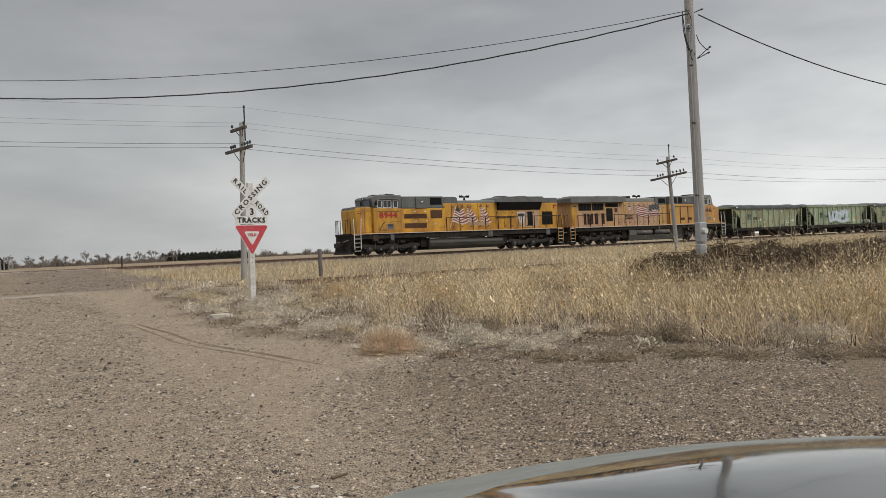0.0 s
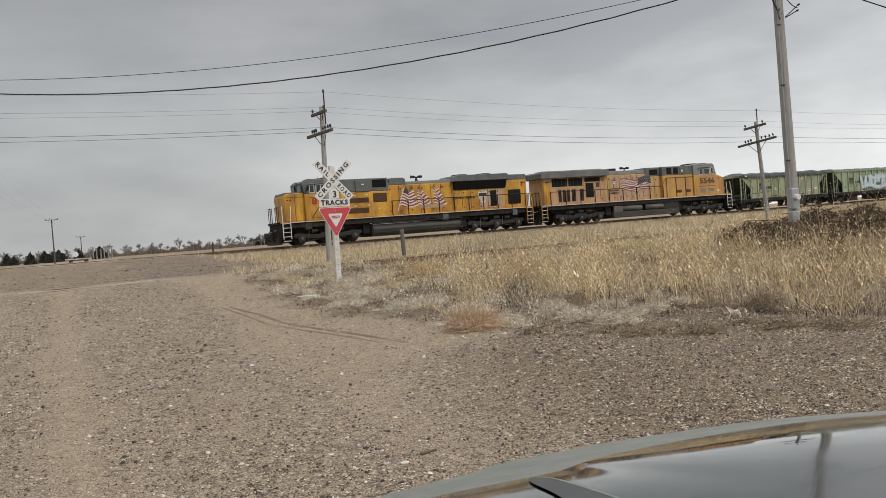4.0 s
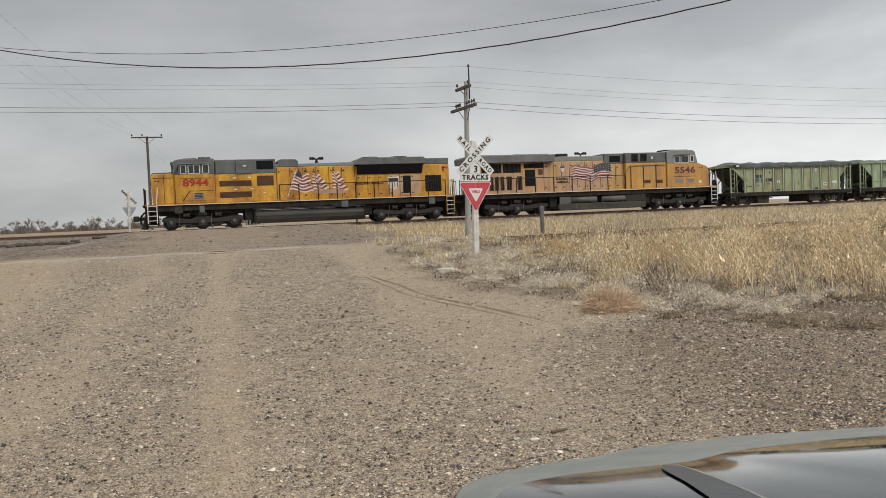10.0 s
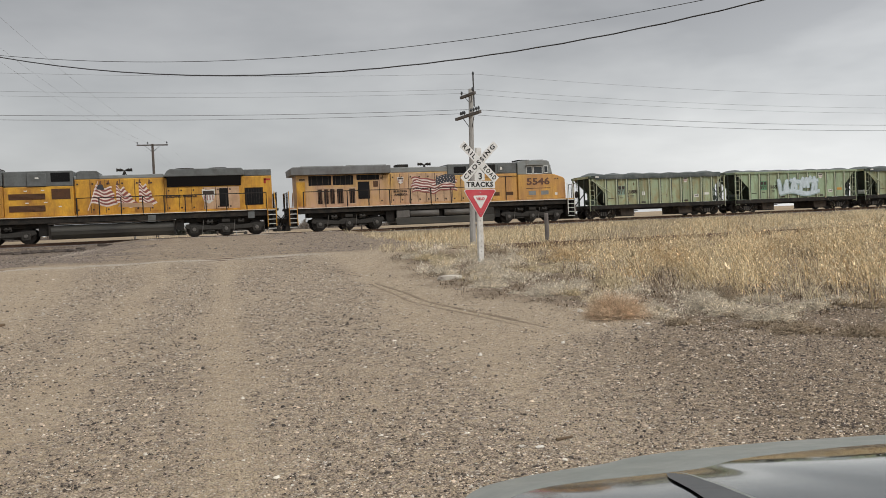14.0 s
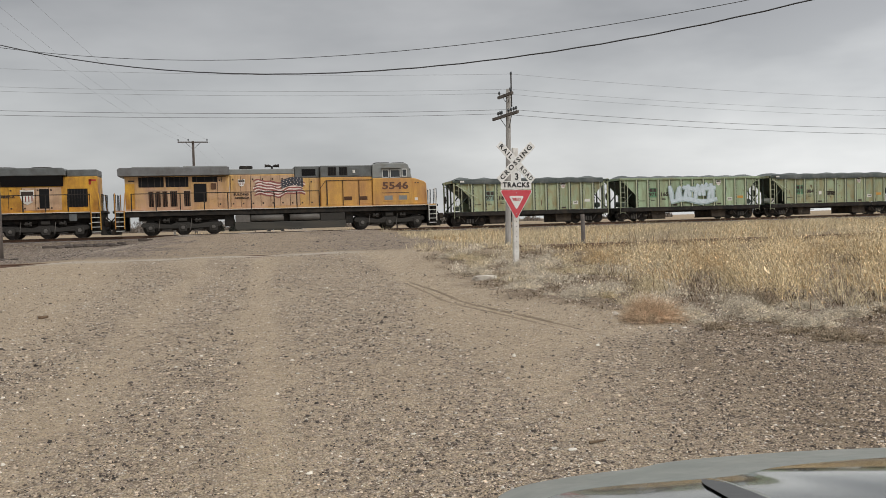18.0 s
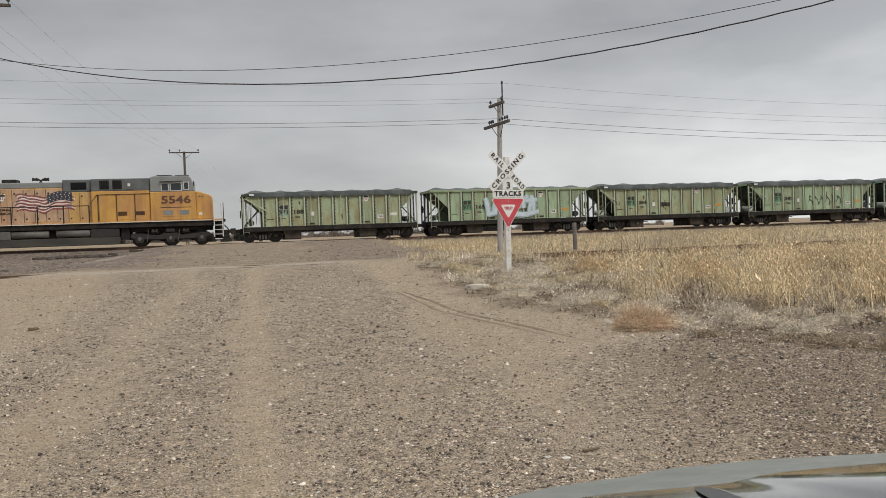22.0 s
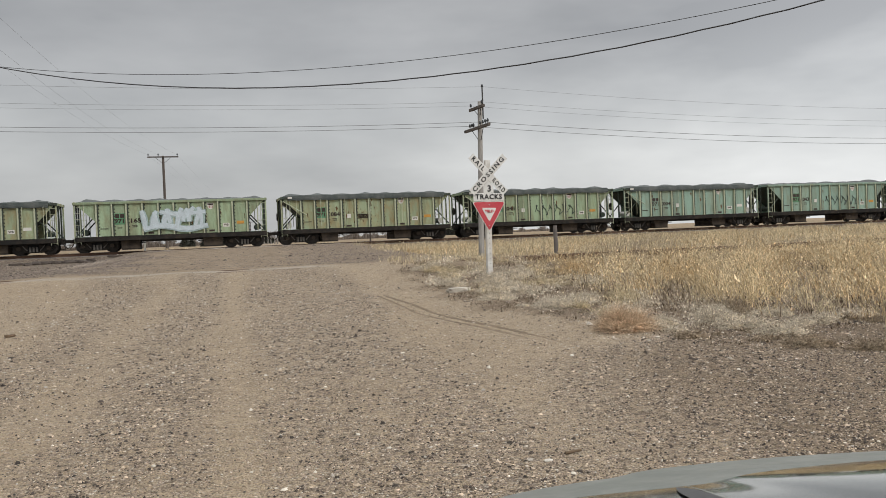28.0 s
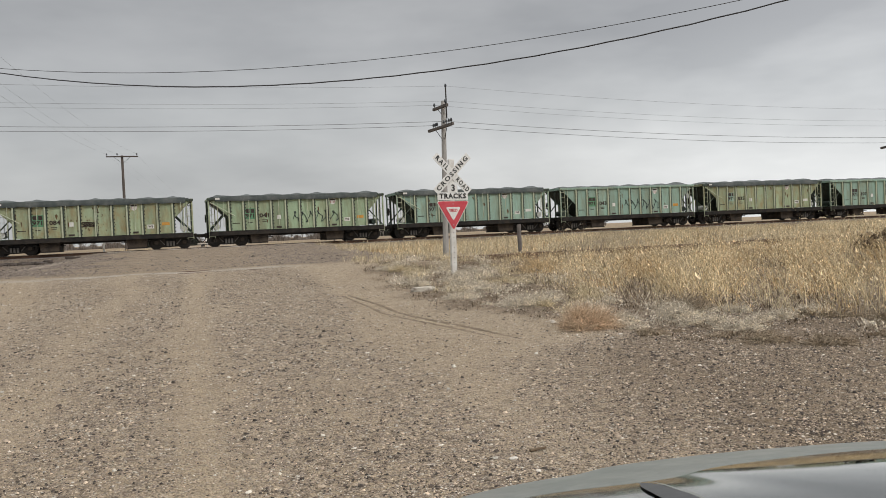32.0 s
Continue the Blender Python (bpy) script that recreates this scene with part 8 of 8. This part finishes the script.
ridge((18.5, 17.7, 14.2, 12.6, 11.2, 9.8), (3.70, 3.72, 3.63, 3.79, 3.98, 4.2), 0.020)


def far_round_sign():
    s = thing("round_sign", "round pale warning sign on a thin post far down the road", "road sign", Matrix.Translation((8.05, 160.0, 0.3)))
    part("post", rods(((0, 0, 0), (0, 0, 2.0)), r=0.04), M["steel"], s)
    part("disc", rod(bmesh.new(), (0, -0.05, 1.55), (0, -0.03, 1.55), 0.46, n=24), M["white_paint"], s)


far_round_sign()
trailer = thing("farm_trailer", "low pale flat trailer parked far by the road", "trailer", Matrix.Translation((9.4, 178.0, 0.2)))
part("bed", boxes((-2.4, 2.4, -1.0, 1.0, 0.62, 0.86), bevel=0.04), M["concrete"], trailer)
for x in (-1.4, 1.4):
    part("wheel", rod(bmesh.new(), (x, -1.05, 0.35), (x, 1.05, 0.35), 0.35, n=14), M["iron"], trailer)
for k, az in enumerate((3.9, 4.1, 4.35, 4.55, 4.8, 5.0)):
    p = part("fence_post", rod(bmesh.new(), (0, 0, 0), (0.05, 0, 3.2 - 0.3 * (k % 3)), 0.16, 0.12, 6), M["wood_pole"])
    p.location = (210 * math.sin(radians(az)), 210 * math.cos(radians(az)), 0.25)
    tagged(p, "pale weathered post far by the road", "fence post", "far pale posts")
fence = part("fence_post", rod(bmesh.new(), (0, 0, -0.2), (0, 0, 1.6), 0.10, 0.09, 8), M["wood_dark"])
fence.location = (17.6, 88.0, 0.35)
tagged(fence, "short dark wooden post beyond the tracks", "fence post")


# ---- the parked car whose bonnet juts into view ----
CAR = {
    "paint": mat("silver_car_paint", (0.235, 0.24, 0.226), 0.11, metal=1.0, vary=0.02, scale=2, fine=200, bump=0.0, coat=0.45),
    "lip": mat("satin_grey_lip_paint", (0.165, 0.176, 0.158), 0.5, metal=0.1, vary=0.05, scale=6, fine=80, bump=0.02, dirt=(0.26, 0.26, 0.235), dirt_amount=0.3, dirt_scale=9),
    # even dark tone for the crease facet, which mirrors less sky
    "crease": mat("dark_grey_crease_shade", (0.05, 0.052, 0.053), 0.5, vary=0.06, bump=0),
    "glass": mat("car_glass", (0.02, 0.022, 0.024), 0.05, vary=0.02, bump=0),
    "rubber": mat("tyre_rubber", (0.02, 0.02, 0.02), 0.8, vary=0.15),
    "trim": mat("black_plastic_trim", (0.02, 0.02, 0.021), 0.5, vary=0.1),
    "rim": mat("alloy_wheel", (0.45, 0.46, 0.47), 0.35, metal=0.8, vary=0.05),
}
CREASE = (((0.862, 1.425), (0.735, 0.896)), ((0.900, 1.448), (0.825, 0.77)))
RIM = ((0.36, 0.25), (0.375, 0.70), (0.40, 1.15), (0.44, 1.44), (0.50, 1.595), (0.56, 1.667), (0.65, 1.700), (0.78, 1.715), (0.89, 1.717), (0.965, 1.734), (1.06, 1.735), (1.25, 1.718), (1.44, 1.684), (1.71, 1.615), (1.93, 1.515), (2.20, 1.345), (2.36, 1.12), (2.40, 0.80), (2.40, 0.45), (2.38, 0.05))


def smooth_line(points, n):
    """A Catmull-Rom curve through points, sampled n times."""
    p = [Vector((*q, 0)) for q in points]
    p = [p[0] * 2 - p[1], *p, p[-1] * 2 - p[-2]]
    out = []
    for i in range(n):
        t = i / (n - 1) * (len(p) - 3)
        k = min(int(t), len(p) - 4)
        t -= k
        a, b, c, d = p[k : k + 4]
        out.append(0.5 * ((2 * b) + (c - a) * t + (2 * a - 5 * b + 4 * c - d) * t * t + (3 * b - a - 3 * c + d) * t**3))
    return out


def bonnet_z(x, y, d):
    """Height of the bonnet d metres inside its rim: a steeper lip, then an almost level panel."""
    lip, turn, rest = min(d, 0.27), min(max(d - 0.27, 0.0), 0.45), max(d - 0.72, 0.0)
    return 0.915 + 0.2 * lip + 0.2 * turn - 0.2 * turn * turn + 0.02 * rest


from mathutils.bvhtree import BVHTree


def parked_car():
    car = thing("parked_car", "silver parked car with a glossy bonnet", "car", Matrix.Translation((0, 0, 0)))
    n = 150
    rim = smooth_line(RIM, n)
    back = [Vector((0.52 + (2.22 - 0.52) * i / (n - 1), 0.45 + 0.16 * math.sin(math.pi * i / (n - 1)), 0)) for i in range(n)]
    steps = [0, 0.012, 0.03, 0.055, 0.09, 0.13, 0.18, 0.24, 0.31, 0.4, 0.5, 0.6, 0.7, 0.8, 0.9, 1.0]
    bm = bmesh.new()
    rows = []
    for p, q in zip(rim, back):
        row = []
        length = (q - p).length
        for k in steps:
            c = p.lerp(q, k)
            row.append(bm.verts.new((c.x, c.y, bonnet_z(c.x, c.y, k * length))))
        rows.append(row)
    for a, b in zip(rows, rows[1:]):
        for k in range(len(steps) - 1):
            bm.faces.new((a[k], a[k + 1], b[k + 1], b[k]))
    bmesh.ops.recalc_face_normals(bm, faces=bm.faces)
    if sum(f.normal.z for f in bm.faces) < 0:
        bmesh.ops.reverse_faces(bm, faces=bm.faces)
    shell = BVHTree.FromBMesh(bm)
    part("bonnet", bm, CAR["paint"], car, "glossy silver bonnet that mirrors the sky", True)
    # crease running back from the front edge: dim reflection and highlight painted as strips
    def band(name, left, right, lift, material, label):
        bm = bmesh.new()
        prev = None
        for i in range(25):
            k = i / 24
            row = []
            tip = min(k / 0.10, 1.0) ** 0.6
            ends = [(ax + (bx - ax) * k, ay + (by - ay) * k) for (ax, ay), (bx, by) in (left, right)]
            cx, cy = (ends[0][0] + ends[1][0]) / 2, (ends[0][1] + ends[1][1]) / 2
            for x, y in ends:
                x, y = cx + (x - cx) * tip, cy + (y - cy) * tip
                hit = shell.ray_cast(Vector((x, y, 3)), Vector((0, 0, -1)))[0]
                row.append(bm.verts.new((x, y, (hit.z if hit else 1.0) + lift)))
            if prev:
                bm.faces.new((prev[0], row[0], row[1], prev[1]))
            prev = row
        bmesh.ops.recalc_face_normals(bm, faces=bm.faces)
        part(name, bm, material, car, label)

    band("bonnet_moulding", CREASE[0], CREASE[1], 0.004, CAR["crease"], "dark strip painted for the dim reflection on the bonnet crease")
    (rx, ry), (sx, sy) = CREASE[1]
    band("bead", CREASE[1], ((rx + 0.004, ry), (sx + 0.010, sy)), 0.005, CAR["lip"], "pale strip painted as the highlight beside the crease")
    # the satin grey lip round the panel
    bm = bmesh.new()
    rows = []
    for p, q in zip(rim, back):
        d = (q - p).length
        w = float(np.interp(p.x, (0.36, 0.42, 0.50, 0.62, 0.80, 0.95, 1.2, 1.6, 2.1, 2.4), (0.05, 0.08, 0.12, 0.17, 0.27, 0.29, 0.26, 0.20, 0.13, 0.06)))
        row = []
        for k in (0.0, 0.15, 0.3, 0.45, 0.6, 0.8, 0.95, 1.0):
            c = p.lerp(q, k * w / d)
            row.append(bm.verts.new((c.x, c.y, bonnet_z(c.x, c.y, k * w) + (0.003 if k < 0.9 else 0.0015 if k < 1 else -0.002))))
        rows.append(row)
    for a, b in zip(rows, rows[1:]):
        for k in range(7):
            bm.faces.new((a[k], a[k + 1], b[k + 1], b[k]))
    bmesh.ops.recalc_face_normals(bm, faces=bm.faces)
    part("bonnet_lip", bm, CAR["lip"], car, "satin grey lip round the bonnet", True)
    # flanks and nose under the rim
    bm = bmesh.new()
    rows = []
    for i, p in enumerate(rim):
        t = rim[min(i + 1, n - 1)] - rim[max(i - 1, 0)]
        out = Vector((-t.y, t.x, 0)).normalized()
        rows.append([bm.verts.new((p.x + out.x * o, p.y + out.y * o, z)) for o, z in ((0, 0.915), (0.012, 0.910), (0.028, 0.895), (0.045, 0.86), (0.06, 0.78), (0.07, 0.62), (0.06, 0.42), (0.03, 0.26))])
    for a, b in zip(rows, rows[1:]):
        for k in range(7):
            bm.faces.new((a[k], a[k + 1], b[k + 1], b[k]))
    bmesh.ops.recalc_face_normals(bm, faces=bm.faces)
    part("front_body", bm, CAR["paint"], car, "", True)
    part("cabin_body", boxes((0.36, 2.40, -3.2, 0.46, 0.26, 0.93), bevel=0.06), CAR["paint"], car, "silver doors and flanks")
    cab = prism([(0.62, 0.92), (-0.25, 1.50), (-0.9, 1.56), (-2.4, 1.50), (-3.1, 0.96)], 0.0, 1.70, 0.05)
    cab.transform(Matrix.Translation((2.24, 0, 0)) @ Matrix.Rotation(radians(90), 4, "Z"))
    part("glasshouse", cab, CAR["glass"], car, "dark windscreen and side glass")
    part("roof", boxes((0.62, 2.14, -2.35, -0.35, 1.55, 1.60), bevel=0.025), CAR["paint"], car)
    for x in (0.40, 2.20):
        for y in (0.85, -2.2):
            w = part("wheel", rod(bmesh.new(), (x, y, 0.33), (x + 0.2, y, 0.33), 0.33, n=24), CAR["rubber"], car)
            part("rim", rod(bmesh.new(), (x - 0.004, y, 0.33), (x + 0.204, y, 0.33), 0.2, n=18), CAR["rim"], w)
    part("grille", boxes((0.72, 1.28, 1.70, 1.80, 0.45, 0.62), bevel=0.02), CAR["trim"], car)
    for x, y in ((0.46, 1.50), (1.98, 1.44)):
        part("headlight", boxes((x, x + 0.2, y, y + 0.12, 0.66, 0.80), bevel=0.03), CAR["glass"], car, "dark headlight glass")
    for x in (0.36, 2.40):
        part("door_mirror", boxes((x - 0.09, x + 0.09, 0.02, 0.14, 0.98, 1.12), bevel=0.03), CAR["paint"], car)


parked_car()


# ---- what moves ----
def motions():
    beats = [k * 4 / FPS for k in range(241)]
    for v, u0 in VEHICLES:
        walk(v, [(t, Matrix.Translation((u0 - run(t), TRACK_Y, RAIL_Z))) for t in beats[::4]])
    for w, x, r in WHEELS:
        walk(w, [(t, pose(x, 0, r, 0, -math.degrees(run(t) / r), 0)) for t in beats])


motions()
